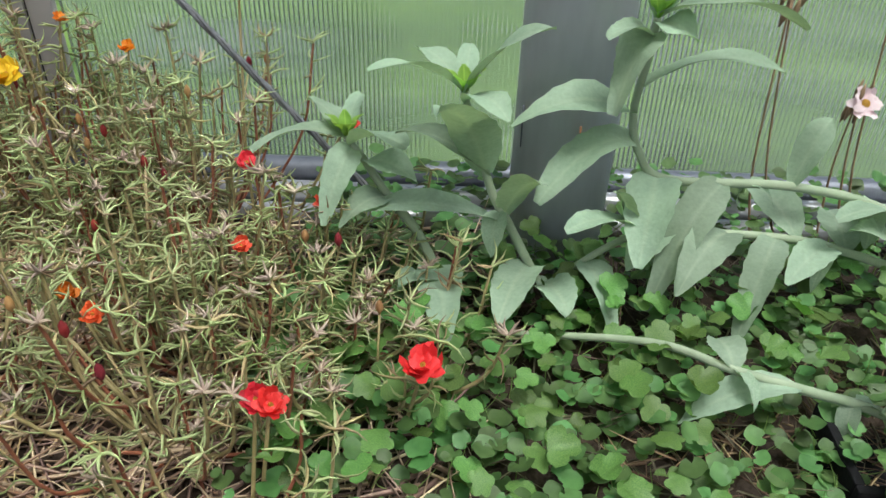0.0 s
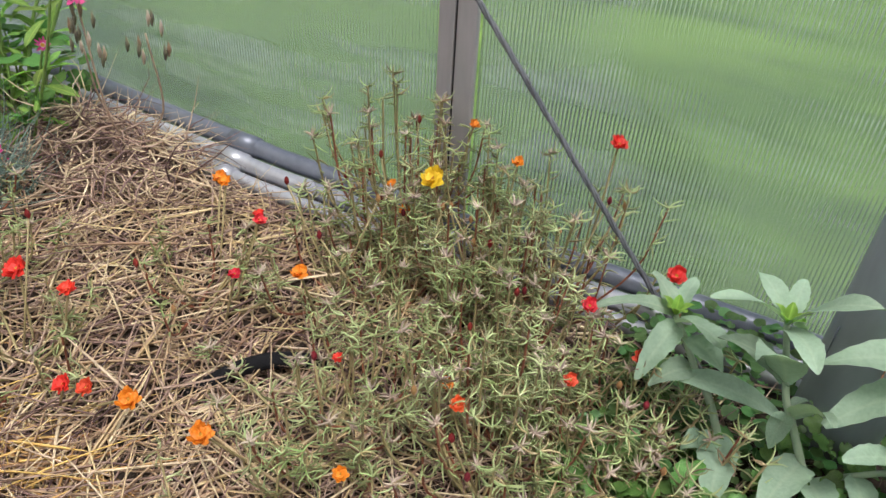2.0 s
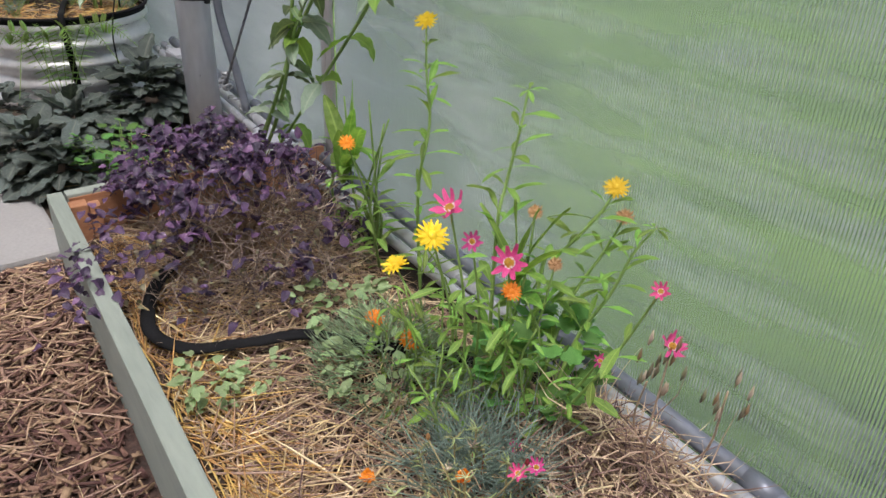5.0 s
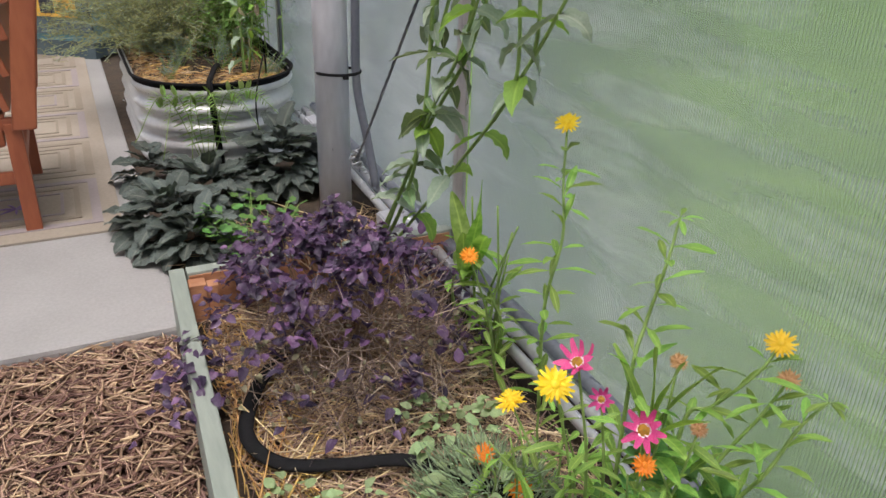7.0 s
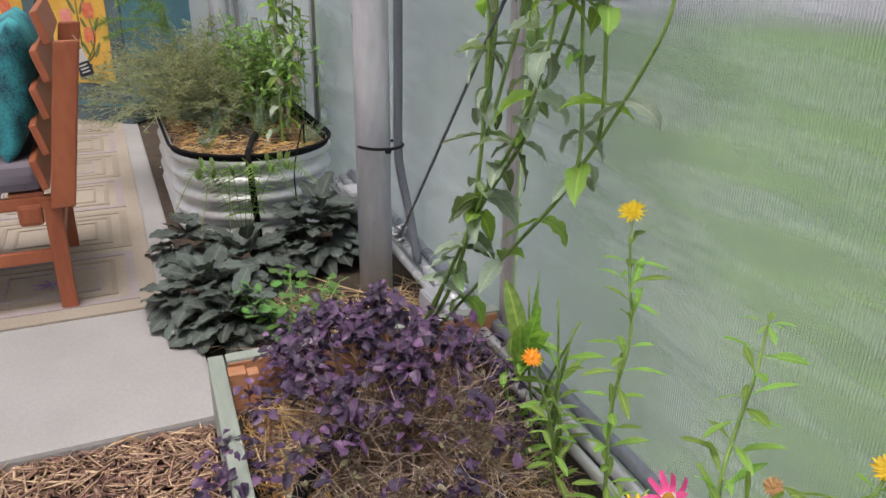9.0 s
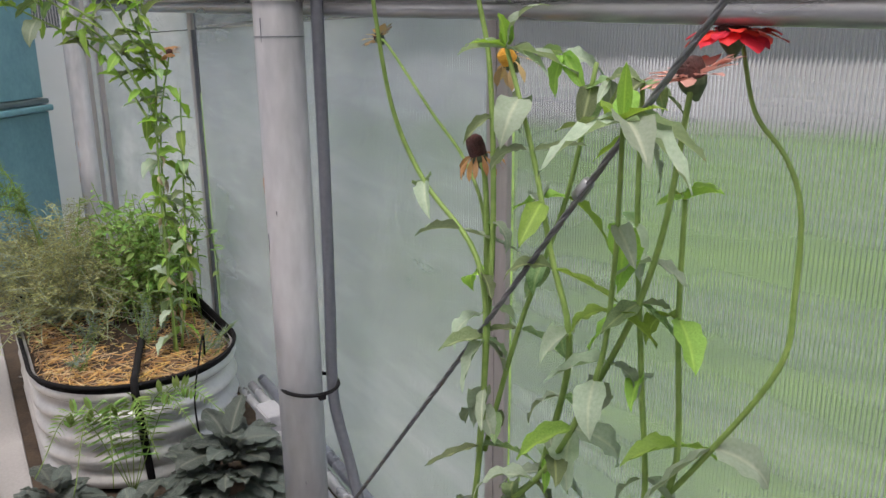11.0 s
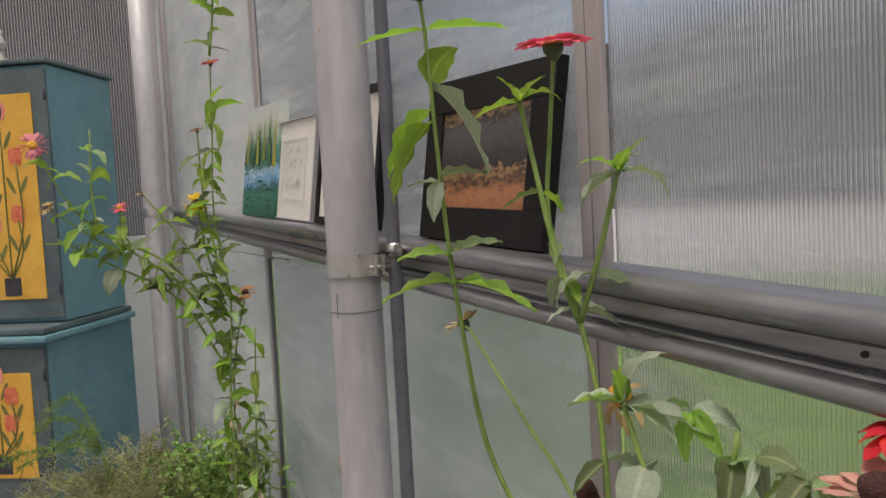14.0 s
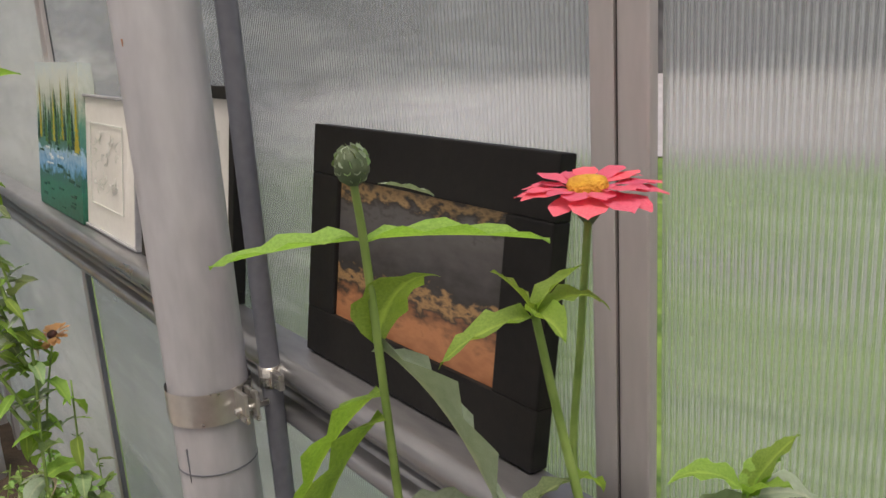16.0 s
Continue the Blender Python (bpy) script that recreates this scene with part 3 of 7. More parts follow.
TOP = [(0.818, 0.0)] + nose(0.771, -0.0175, 0.0175, 90, 270) + [(0.786, -0.035), (0.790, -0.033), (0.790, -0.008), (0.818, -0.006)]
WEB = [(0.786, -0.0352), (0.781, -0.040), (0.781, -0.058), (0.786, -0.0625), (0.790, -0.0625), (0.790, -0.0352)]
LOW = [(0.790, -0.063)] + nose(0.786, -0.073, 0.010, 90, 160, 4) + nose(0.768, -0.0835, 0.0125, 100, 270) + [(0.818, -0.096), (0.818, -0.090), (0.790, -0.088)]
for name, outline in (("top_lip", TOP), ("web", WEB), ("bottom_lip", LOW)):
    lip = part(name, Build().extrude(outline, 2.85, -6.0, rail_z(2.85), rail_z(-6.0)), M["rail_web"] if name == "web" else M["rail"], rail)
    lip.data.set_sharp_from_angle(angle=radians(38))
for x in (-1.985, -3.4, -4.9):
    tagged(part("rail_bolt", Build().tube([(x, 0.783, rail_z(x) - 0.048), (x, 0.778, rail_z(x) - 0.048)], [0.004, 0.0032], 8), M["gap"]), "small dark bolt head in the steel rail", "bolt", "rail bolts")


# conduit beside the post, with its clips
cond = thing("conduit", (-2.93, 0.76, 0.4), "slim grey plastic conduit running up beside the post", "conduit")
part("tube", Build().tube(spline([(-2.87, 0.775, 0.42), (-2.915, 0.768, 0.55), (-2.952, 0.75, 0.70), (-2.957, 0.747, 0.80), (-2.945, 0.745, 0.95), (-2.938, 0.745, 1.3), (-2.936, 0.745, 2.0), (-2.93, 0.745, 3.2)]), 0.0135, 12), M["conduit"], cond)
cl = part("clip", Build().tube([(-2.938, 0.745, 1.664), (-2.938, 0.745, 1.692)], 0.0155, 14), M["steel"], cond, "bright zinc clip")
boxpart("clip_tab", (-2.925, 0.738, 1.667), (-2.900, 0.746, 1.689), M["steel"], cl, bevel=0.001)
tie = thing("cable_tie", (-2.98, 0.70, 0.76), "black cable tie round post and conduit", "cable tie")
loop = [(-2.985 + 0.083 * math.cos(a), 0.700 + 0.066 * math.sin(a), 0.765 + 0.006 * math.cos(a)) for a in (2 * math.pi * k / 30 for k in range(31))]
part("strap", Build().tube(loop, 0.0045, 6), M["rubber"], tie)
boxpart("lock", (-2.912, 0.69, 0.758), (-2.898, 0.705, 0.772), M["rubber"], tie, bevel=0.001)


def cable(a, b_, knot):
    c = thing("brace_cable", a, "taut twisted steel bracing cable", "cable", "bracing cables")
    A, B = Vector(a), Vector(b_)
    d = (B - A).normalized()
    s = d.orthogonal().normalized()
    u = d.cross(s)
    n = int((B - A).length / 0.012)
    for ph in range(3):
        pts = [A + (B - A) * (i / n) + 0.0020 * (math.cos(i * 0.75 + ph * 2.094) * s + math.sin(i * 0.75 + ph * 2.094) * u) for i in range(n + 1)]
        part("strand", Build().tube(pts, 0.0022, 5), M["cable"], c)
    if knot:
        for k in range(5):
            q = A + Vector((0.006 * math.sin(k * 2.1), 0.004 * math.cos(k * 1.7), -0.012 + 0.011 * k))
            ring = [q + Vector((0.013 * math.cos(t), 0.013 * math.sin(t), 0.004 * math.sin(t * 2 + k))) for t in np.linspace(0, 6.283, 13)]
            part("knot_turn", Build().tube(ring, 0.004, 6), M["galv"], c)
    return c


cable((-2.753, 0.673, 0.555), (-0.41, 0.624, 3.2), True)
cable((-0.031, 0.69, 0.245), (-2.711, 0.844, 3.2), False)
cable_clip = Vector((-2.034, 0.661, 1.373))
tagged(part("cable_clip", Build().tube([cable_clip, cable_clip + Vector((0.018, 0, 0.02))], [0.008, 0.0075], 10), M["galv"]), "small zinc clip on the bracing cable", "cable clip")


def pipe_z(x):
    return 0.325 + 0.045 * max(0, -x - 0.9)


for y, dz, r, m, label in ((0.832, 0.0, 0.017, "pipe_dark", "slate grey plastic pipe lying along the wall foot"), (0.795, -0.012, 0.015, "pipe_light", "pale grey plastic pipe lying along the wall foot"), (0.762, -0.022, 0.013, "pipe_light", "thin pale grey plastic pipe beside the bed")):
    pts = [(x, y + 0.003 * math.sin(x * 3), pipe_z(x) + dz) for x in np.arange(2.4, -3.9, -0.15)]
    pp = thing("pipe", pts[0], label, "pipe", "pipes along the wall foot")
    part("tube", Build().tube(pts, r, 14), M[m], pp)
    for x in (-0.95, -2.62):
        part("coupling", Build().tube([(x, y + 0.003 * math.sin(x * 3), pipe_z(x) + dz), (x - 0.06, y + 0.003 * math.sin(x * 3), pipe_z(x - 0.06) + dz)], r + 0.003, 14), M[m], pp)
for at in ((-2.66, 0.75, 0.375), (-3.47, 0.765, 0.45)):
    jb = thing("junction_box", at, "small grey plastic junction box on the pipes", "junction box", "junction boxes")
    boxpart("case", (at[0] - 0.055, at[1] - 0.03, at[2] - 0.035), (at[0] + 0.055, at[1] + 0.03, at[2] + 0.03), M["boxgrey"], jb, bevel=0.005)
    boxpart("lid", (at[0] - 0.05, at[1] - 0.034, at[2] - 0.03), (at[0] + 0.05, at[1] - 0.030, at[2] + 0.026), M["boxgrey"], jb, bevel=0.001)

# ---- raised bed ----
bed = thing("raised_bed", (-2.47, 0.1, 0.2), "raised bed framed in sage green painted boards", "raised bed")
TH = math.atan2(-0.072, 1.578)
side = Matrix.Translation((-2.488, 0.100, 0)) @ Matrix.Rotation(TH, 4, "Z")
boxpart("side_board", (0, 0, -0.02), (4.9, 0.036, 0.437), M["board"], bed, bevel=0.004, m=side)
boxpart("end_board", (-2.488, 0.139, 0.02), (-2.452, WALL_Y - 0.02, 0.437), M["board"], bed, bevel=0.004)
boxpart("inner_face", (-2.4515, 0.142, 0.05), (-2.447, WALL_Y - 0.03, 0.430), M["raw"], bed, "bare cedar inner face", bevel=0.001)
boxpart("corner_stake", (0.042, 0.038, 0.1), (0.082, 0.078, 0.425), M["raw"], bed, "bare cedar corner stake", bevel=0.003, m=side)
boxpart("corner_stake", (0.046, 0.080, 0.1), (0.080, 0.106, 0.418), M["raw"], bed, "bare cedar corner stake", bevel=0.003, m=side)
boxpart("side_stake", (1.275, 0.038, 0.1), (1.325, 0.088, 0.395), M["raw"], bed, "bare cedar side stake", bevel=0.003, m=side)

# flat black soaker hose lying in a bend
hose = thing("soaker_hose", (-1.9, 0.2, 0.34), "flat black soaker hose bent over the straw", "hose")
line = spline([(-2.22, 0.40, 0.365), (-2.087, 0.245, 0.368), (-1.985, 0.180, 0.362), (-1.885, 0.155, 0.362), (-1.80, 0.195, 0.360), (-1.755, 0.295, 0.360), (-1.715, 0.40, 0.364), (-1.62, 0.49, 0.360), (-1.48, 0.64, 0.352)], 8)
rows = []
for i, p in enumerate(line):
    d = (line[min(i + 1, len(line) - 1)] - line[max(i - 1, 0)]).normalized()
    s = Vector((-d.y, d.x, 0))
    rows.append([p + s * (0.015 * math.cos(a)) + Vector((0, 0, 0.008 * math.sin(a))) for a in (2 * math.pi * k / 12 for k in range(12))])
part("tube", Build().grid(rows, True, True), M["rubber"], hose)
for i in (2, len(line) - 3):
    d = (line[i + 1] - line[i]).normalized()
    part("hose_collar", Build().tube([line[i] - d * 0.02, line[i] + d * 0.02], 0.0175, 12), M["rubber"], hose)

hose = thing("soaker_hose", (-.6, .4, .34), "length of black soaker hose showing through the straw", "hose")
part("tube", Build().tube(spline([(-.99, .27, .318), (-.94, .253, .346), (-.87, .25, .316), (-.70, .31, .308), (-.62, .385, .345), (-.578, .43, .342), (-.50, .49, .308)], 6), .011, 10), M["rubber"], hose)

# ---- pictures on the rail ----
def framed(name, label, x0, x1, height, bar, depth, frame_m, face_m, mount, lean, y=0.800, inset=0.0):
    """A picture that stands on the rail and leans on the wall."""
    xm = (x0 + x1) / 2
    z = rail_z(xm) + 0.003
    m = Matrix.Translation((xm, y, z)) @ Matrix.Rotation(math.atan(0.042), 4, "Y") @ Matrix.Rotation(-lean, 4, "X")
    w = (x1 - x0) / 2
    p = thing(name, (xm, y, z), label, "picture", "pictures on the rail")
    if bar:
        for n_, lo, hi in (("bottom_bar", (-w, 0, 0), (w, depth, bar)), ("top_bar", (-w, 0, height - bar), (w, depth, height)), ("side_bar", (-w, 0, bar), (-w + bar, depth, height - bar)), ("side_bar", (w - bar, 0, bar), (w, depth, height - bar))):
            boxpart(n_, lo, hi, frame_m, p, bevel=0.002, m=m)
    e = bar
    if mount:
        boxpart("mount", (-w + bar, depth * 0.35, bar), (w - bar, depth * 0.7, height - bar), mount, p, bevel=0, m=m)
        e = bar + inset
    boxpart("image", (-w + e, depth * (0.34 if mount else 0.25) if bar else 0, e), (w - e, depth * 0.6 if bar else depth, height - e), face_m, p, "printed image" if bar else "painted canvas", bevel=0, m=m)
    return p, m


framed("framed_photograph", "canyon photograph in a wide black frame", -2.935, -2.512, 0.30, 0.062, 0.022, M["black"], M["canyon"], None, 0.13)
framed("framed_print", "pale print in a thin black frame", -3.60, -3.17, 0.34, 0.02, 0.022, M["black"], M["matgrey"], M["white"], 0.12, inset=0.05)
fp, fm = framed("framed_drawing", "faint ink drawing in a pale silver frame", -4.02, -3.62, 0.305, 0.006, 0.018, M["boxgrey"], M["white"], M["white"], 0.12, y=0.795, inset=0.055)
r = random.Random(5)
for k in range(26):
    a, h_ = r.uniform(-0.08, 0.08), r.uniform(0.09, 0.22)
    pts = [(a + 0.02 * math.sin(j * 1.3 + k) * j / 3, 0.0035, h_ + 0.012 * math.cos(j * 0.9 + k)) for j in range(5)]
    part("pen_line", Build().tube([fm @ Vector(q) for q in pts], 0.0007, 4), M["pencil"], fp)
for lo, hi in (((-0.115, 0.0028, 0.06), (-0.112, 0.004, 0.245)), ((0.112, 0.0028, 0.06), (0.115, 0.004, 0.245)), ((-0.115, 0.0028, 0.06), (0.115, 0.004, 0.063)), ((-0.115, 0.0028, 0.242), (0.115, 0.004, 0.245))):
    boxpart("mount_line", lo, hi, M["pencil"], fp, bevel=0, m=fm)
cv, cvm = framed("canvas_painting", "unframed forest river painting on canvas", -4.40, -3.98, 0.375, 0, 0.035, None, M["forest"], None, 0.11, y=0.79)
r = random.Random(9)
for k in range(22):
    # painted firs: a ragged spire of strokes each, standing a brush's thickness off the canvas
    x, foot = -0.19 + 0.38 * k / 21 + r.uniform(-0.012, 0.012), r.uniform(0.165, 0.19)
    tall, wide = r.uniform(0.08, 0.20) * (1.0 if x > -0.05 else 0.75), r.uniform(0.012, 0.026)
    fir = Build()
    steps = 9
    for i in range(steps):
        z0, z1 = foot + tall * i / steps, foot + tall * (i + 1.5) / steps
        w0 = wide * (1 - i / steps) * r.uniform(0.7, 1.2)
        n_ = len(fir.v)
        fir.v += [cvm @ Vector(q) for q in ((x - w0, -0.0012, z0), (x + w0 * r.uniform(0.8, 1.1), -0.0012, z0), (x, -0.0016, z1))]
        fir.f.append((n_, n_ + 1, n_ + 2))
    part("painted_fir", fir, M[r.choice(("fir_yellow", "fir_yellow", "fir_green", "fir_dark"))], cv, smooth=False)
for k in range(26):
    # loose strokes of water and bank
    x, z, w0 = r.uniform(-0.19, 0.17), r.uniform(0.015, 0.16), r.uniform(0.015, 0.05)
    boxpart("brush_stroke", (x, -0.0014, z), (min(0.205, x + w0), -0.0004, z + r.uniform(0.003, 0.008)), M["fir_dark"] if z < 0.1 or r.random() < 0.4 else M["paint_white"], cv, bevel=0, m=cvm)
for lo, hi in (((-0.20, 0.036, 0.01), (-0.17, 0.046, 0.365)), ((0.17, 0.036, 0.01), (0.20, 0.046, 0.365))):
    boxpart("stretcher_bar", lo, hi, M["raw"], cv, "bare wooden stretcher bar", bevel=0.001, m=cvm)

# ---- cupboard ----
cup = thing("painted_cupboard", (-5.9, -0.1, FLOOR), "tall teal hutch cupboard with painted flower panels", "cupboard")
cm = Matrix.Translation((-5.72, 0.104, FLOOR)) @ Matrix.Rotation(math.atan2(0.45, -0.66), 4, "Z")
# local x runs back along the side, y runs out to the front's far end
W, D = 1.05, 0.80
boxpart("plinth", (0.02, 0.02, 0.0), (D, W - 0.02, 0.10), M["slate"], cup, bevel=0.004, m=cm)
boxpart("lower_case", (0.022, 0.0, 0.10), (D, W, 0.90), M["teal"], cup, bevel=0.004, m=cm)
boxpart("ledge", (-0.03, -0.03, 0.905), (D + 0.01, W + 0.03, 0.94), M["teal"], cup, bevel=0.012, m=cm)
boxpart("ledge_moulding", (-0.012, -0.012, 0.945), (D, W + 0.012, 0.975), M["slate"], cup, bevel=0.008, m=cm)
boxpart("upper_case", (0.202, 0.01, 0.98), (D - 0.02, W - 0.01, 2.27), M["teal"], cup, bevel=0.004, m=cm)
boxpart("cornice", (0.17, -0.012, 2.275), (D, W + 0.012, 2.30), M["slate"], cup, bevel=0.01, m=cm)
base_m = cm
for z0, z1, setback in ((0.14, 0.88, 0.0), (1.0, 2.25, 0.18)):
    cm = base_m @ Matrix.Translation((setback, 0, 0))
    for y0 in (0.0, W / 2):
        d = boxpart("door", (0.0, y0 + 0.006, z0), (0.020, y0 + W / 2 - 0.006, z1), M["slate"], cup, "slate blue door", bevel=0.003, m=cm)
        boxpart("painted_panel", (-0.006, y0 + 0.085, z0 + 0.10), (-0.001, y0 + W / 2 - 0.085, z1 - 0.12), M["ochre"], d, "ochre panel painted with tulips", bevel=0.001, m=cm)
        yc, zb, hh = y0 + W / 4, z0 + 0.12, z1 - z0 - 0.30
        boxpart("painted_pot", (-0.009, yc - 0.045, zb), (-0.0065, yc + 0.045, zb + 0.09), M["ink"], d, bevel=0.001, m=cm)
        for k, (dy, top) in enumerate(((0.0, 1.0), (-0.07, 0.72), (0.075, 0.62), (-0.06, 0.36), (0.07, 0.30))):
            tip = Vector((-0.008, yc + dy, zb + 0.09 + hh * top * 0.85))
            part("painted_stem", Build().tube([cm @ q for q in spline([Vector((-0.008, yc, zb + 0.08)), Vector((-0.008, yc + dy * 1.2, zb + 0.09 + hh * top * 0.4)), tip], 4)], 0.004, 5), M["olive"], d)
            for j in (-1, 0, 1):
                ring = [tip + Vector((-0.0005 * (j + 2), j * 0.018 + 0.019 * math.cos(a), 0.03 + 0.045 * math.sin(a))) for a in np.linspace(0, 6.283, 13)[:-1]]
                pb = Build()
                pb.v = [tuple(cm @ q) for q in ring]
                pb.f = [tuple(range(12))]
                part("painted_petal", pb, M["ink"] if (k == 0 and j == 0) else M["tulip"] if k % 2 else M["pinkpaint"], d)
            for j in (-1, 1):
                c0 = tip + Vector((0.0005, j * 0.035, -hh * 0.12))
                ring = [c0 + Vector((0, 0.012 * math.cos(a) + j * 0.02 * math.sin(a), 0.045 * math.sin(a))) for a in np.linspace(0, 6.283, 11)[:-1]]
                pb = Build()
                pb.v = [tuple(cm @ q) for q in ring]
                pb.f = [tuple(range(10))]
                part("painted_leaf", pb, M["olive"], d)
        for zz in (z0 + 0.12, z1 - 0.16):
            hy = y0 + 0.012 if y0 == 0 else y0 + W / 2 - 0.012
            part("hinge", Build().tube([cm @ Vector((-0.004, hy, zz)), cm @ Vector((-0.004, hy, zz + 0.06))], 0.006, 8), M["ink"], d)
cm = base_m
orn = [(0.0, 0.03), (0.03, 0.028), (0.05, 0.016), (0.07, 0.02), (0.10, 0.034), (0.13, 0.02), (0.15, 0.010), (0.17, 0.016), (0.19, 0.0)]
oc = cm @ Vector((0.28, 0.30, 2.302))
tagged(part("finial", Build().grid([[oc + Vector((rr_ * math.cos(a), rr_ * math.sin(a), z)) for a in np.linspace(0, 6.283, 17)[:-1]] for z, rr_ in orn], True), M["steel"]), "small silver turned ornament on the cupboard", "ornament")

# ---- chair and painted floor ----
rug = thing("painted_floor_panel", (-4.2, -0.3, FLOOR), "tan floor mat painted with bordered rectangles and flowers", "floor mat")
boxpart("field", (-6.0, -2.2, FLOOR), (-3.12, 0.035, FLOOR + 0.008), M["rug"], rug, bevel=0.002)
for i in range(6):
    for j in range(4):
        x1, y1 = -3.19 - i * 0.47, -0.02 - j * 0.55
        x0, y0 = x1 - 0.42, y1 - 0.50
        z = FLOOR + 0.008
        rings = ((0.0, M["rug_lilac"] if (i + j) % 2 == 0 else M["rug_dark"], 0.03), (0.06, M["rug_dark"], 0.018), (0.11, M["rug_lilac"] if (i + j) % 3 == 0 else M["rug_dark"], 0.010))
        for ins, m_, w_ in rings:
            a0, a1, c0, c1 = x0 + ins, x1 - ins, y0 + ins, y1 - ins
            bb = Build()
            for lo, hi in (((a0, c0), (a1, c0 + w_)), ((a0, c1 - w_), (a1, c1)), ((a0, c0 + w_), (a0 + w_, c1 - w_)), ((a1 - w_, c0 + w_), (a1, c1 - w_))):
                bb.box((*lo, z), (*hi, z + 0.003))
            part("painted_border", bb, m_, rug, smooth=False)
        if (i + j) % 2 == 0:
            for k in range(7):
                a = k * 0.9
                c0 = Vector(((x0 + x1) / 2, (y0 + y1) / 2, z + 0.001))
                e = c0 + Vector((0.05 * math.cos(a), 0.06 * math.sin(a), 0))
                part("painted_petal", Build().tube([c0, (c0 + e) / 2, e], [0.002, 0.005, 0.001], 5), M["violet"], rug)

chair = thing("garden_chair", (-3.45, -0.45, FLOOR + 0.008), "red-brown slatted timber garden chair", "chair")
cz = FLOOR + 0.008
for x in (-3.21, -3.74):
    boxpart("rear_leg", (x - 0.016, -0.238, cz), (x + 0.016, -0.192, 0.635), M["chair"], chair, bevel=0.004)
    boxpart("front_leg", (x - 0.016, -0.76, cz), (x + 0.016, -0.715, 0.62), M["chair"], chair, bevel=0.004)
    part("back_plank", bevelled(Build().grid([[(x + 0.018 + a, y + b_, z) for a, b_ in ((-0.012, -0.033), (0.012, -0.033), (0.012, 0.033), (-0.012, 0.033))] for y, z in ((-0.185, 0.615), (-0.146, 0.85), (-0.106, 1.075))], True, True).mesh("back_plank", False), 0.006), M["chair"], chair)
    boxpart("seat_rail", (x - 0.013, -0.76, 0.615), (x + 0.013, -0.20, 0.650), M["chair"], chair, bevel=0.004)
    boxpart("bracket", (x - 0.014, -0.305, 0.565), (x + 0.020, -0.240, 0.632), M["chair"], chair, bevel=0.014)
    boxpart("low_rail", (x - 0.012, -0.72, 0.45), (x + 0.010, -0.225, 0.487), M["chair"], chair, bevel=0.003)
boxpart("cross_rail", (-3.72, -0.23, 0.46), (-3.23, -0.205, 0.50), M["chair"], chair, bevel=0.003)
for k in range(5):
    z = 0.675 + 0.098 * k
    y = -0.185 + 0.172 * (z - 0.615)
    sm_ = Matrix.Translation((0, y - 0.044, z)) @ Matrix.Rotation(0.26, 4, "X")
    boxpart("back_slat", (-3.765, -0.010, 0.0), (-3.175, 0.010, 0.088), M["chair"], chair, bevel=0.004, m=sm_)
for k in range(5):
    boxpart("seat_slat", (-3.75, -0.76 + 0.11 * k, 0.650), (-3.20, -0.67 + 0.11 * k, 0.664), M["chair"], chair, bevel=0.004)
cu = boxpart("seat_cushion", (-3.74, -0.76, 0.666), (-3.19, -0.225, 0.745), M["cushion"], None, bevel=0.028)
tagged(cu, "grey mauve seat cushion on the timber chair", "cushion")
rows = []
for i in range(19):
    u = -1 + 2 * i / 18
    row = []
    for j in range(24):
        a = 2 * math.pi * j / 24
        c, s_ = math.cos(a), math.sin(a)
        px = 0.235 * math.copysign(abs(c) ** 0.55, c)
        puff = 0.075 * max(0.0, 1 - abs(u) ** 2.6) ** 0.6 * (1 + 0.14 * math.sin(7 * u + 3 * a))
        py = puff * math.copysign(abs(s_) ** 0.9, s_)
        z = 0.935 + 0.19 * u + 0.012 * math.sin(9 * px + 2)
        row.append((-3.47 + px, -0.305 + 0.16 * (z - 0.75) + py, z))
    rows.append(row)
tagged(part("pillow", Build().grid(rows, True, True), M["blanket"], None), "plump teal and blue patterned pillow on the chair", "pillow")
tg = thing("swing_tag", (-3.69, -0.075, 0.93), "small black and white card tag hanging on the chair", "tag")
tgm = Matrix.Translation((-3.70, -0.085, 0.90)) @ Matrix.Rotation(0.3, 4, "X")
boxpart("card", (0, -0.008, 0), (0.0015, 0.032, 0.085), M["white"], tg, bevel=0, m=tgm)
boxpart("printed_half", (0.0018, -0.008, 0), (0.0026, 0.032, 0.045), M["ink"], tg, bevel=0, m=tgm)
for k in range(3):
    boxpart("text_bar", (0.0028, -0.002, 0.010 + 0.011 * k), (0.0034, 0.024, 0.015 + 0.011 * k), M["white"], tg, bevel=0, m=tgm)
part("string", Build().tube(spline([(-3.70, -0.075, 0.985), (-3.71, -0.10, 1.03), (-3.715, -0.115, 1.055)], 4), 0.001, 5), M["white"], tg)


# ---- plants: shapes and tools ----
M["zin"] = mat("zinnia_leaf", (0.13, 0.22, 0.085), (0.30, 0.40, 0.22), 0.55, scale=40, bump=0.3, bscale=160, rand="object", spread=0.5, trans=0.35, vein=0.35)
M["zin_fresh"] = mat("fresh_leaf", (0.20, 0.36, 0.06), (0.32, 0.50, 0.11), 0.5, scale=40, bump=0.25, bscale=160, rand="object", spread=0.25, trans=0.45, vein=0.3)
M["zin_grey"] = mat("mildewed_leaf", (0.27, 0.36, 0.26), (0.38, 0.46, 0.37), 0.7, scale=18, bump=0.3, bscale=160, rand="object", spread=0.3, trans=0.25, vein=0.25)
M["stem"] = mat("green_stem", (0.16, 0.27, 0.06), (0.27, 0.40, 0.11), 0.55, scale=30, bump=0.1, trans=0.1)
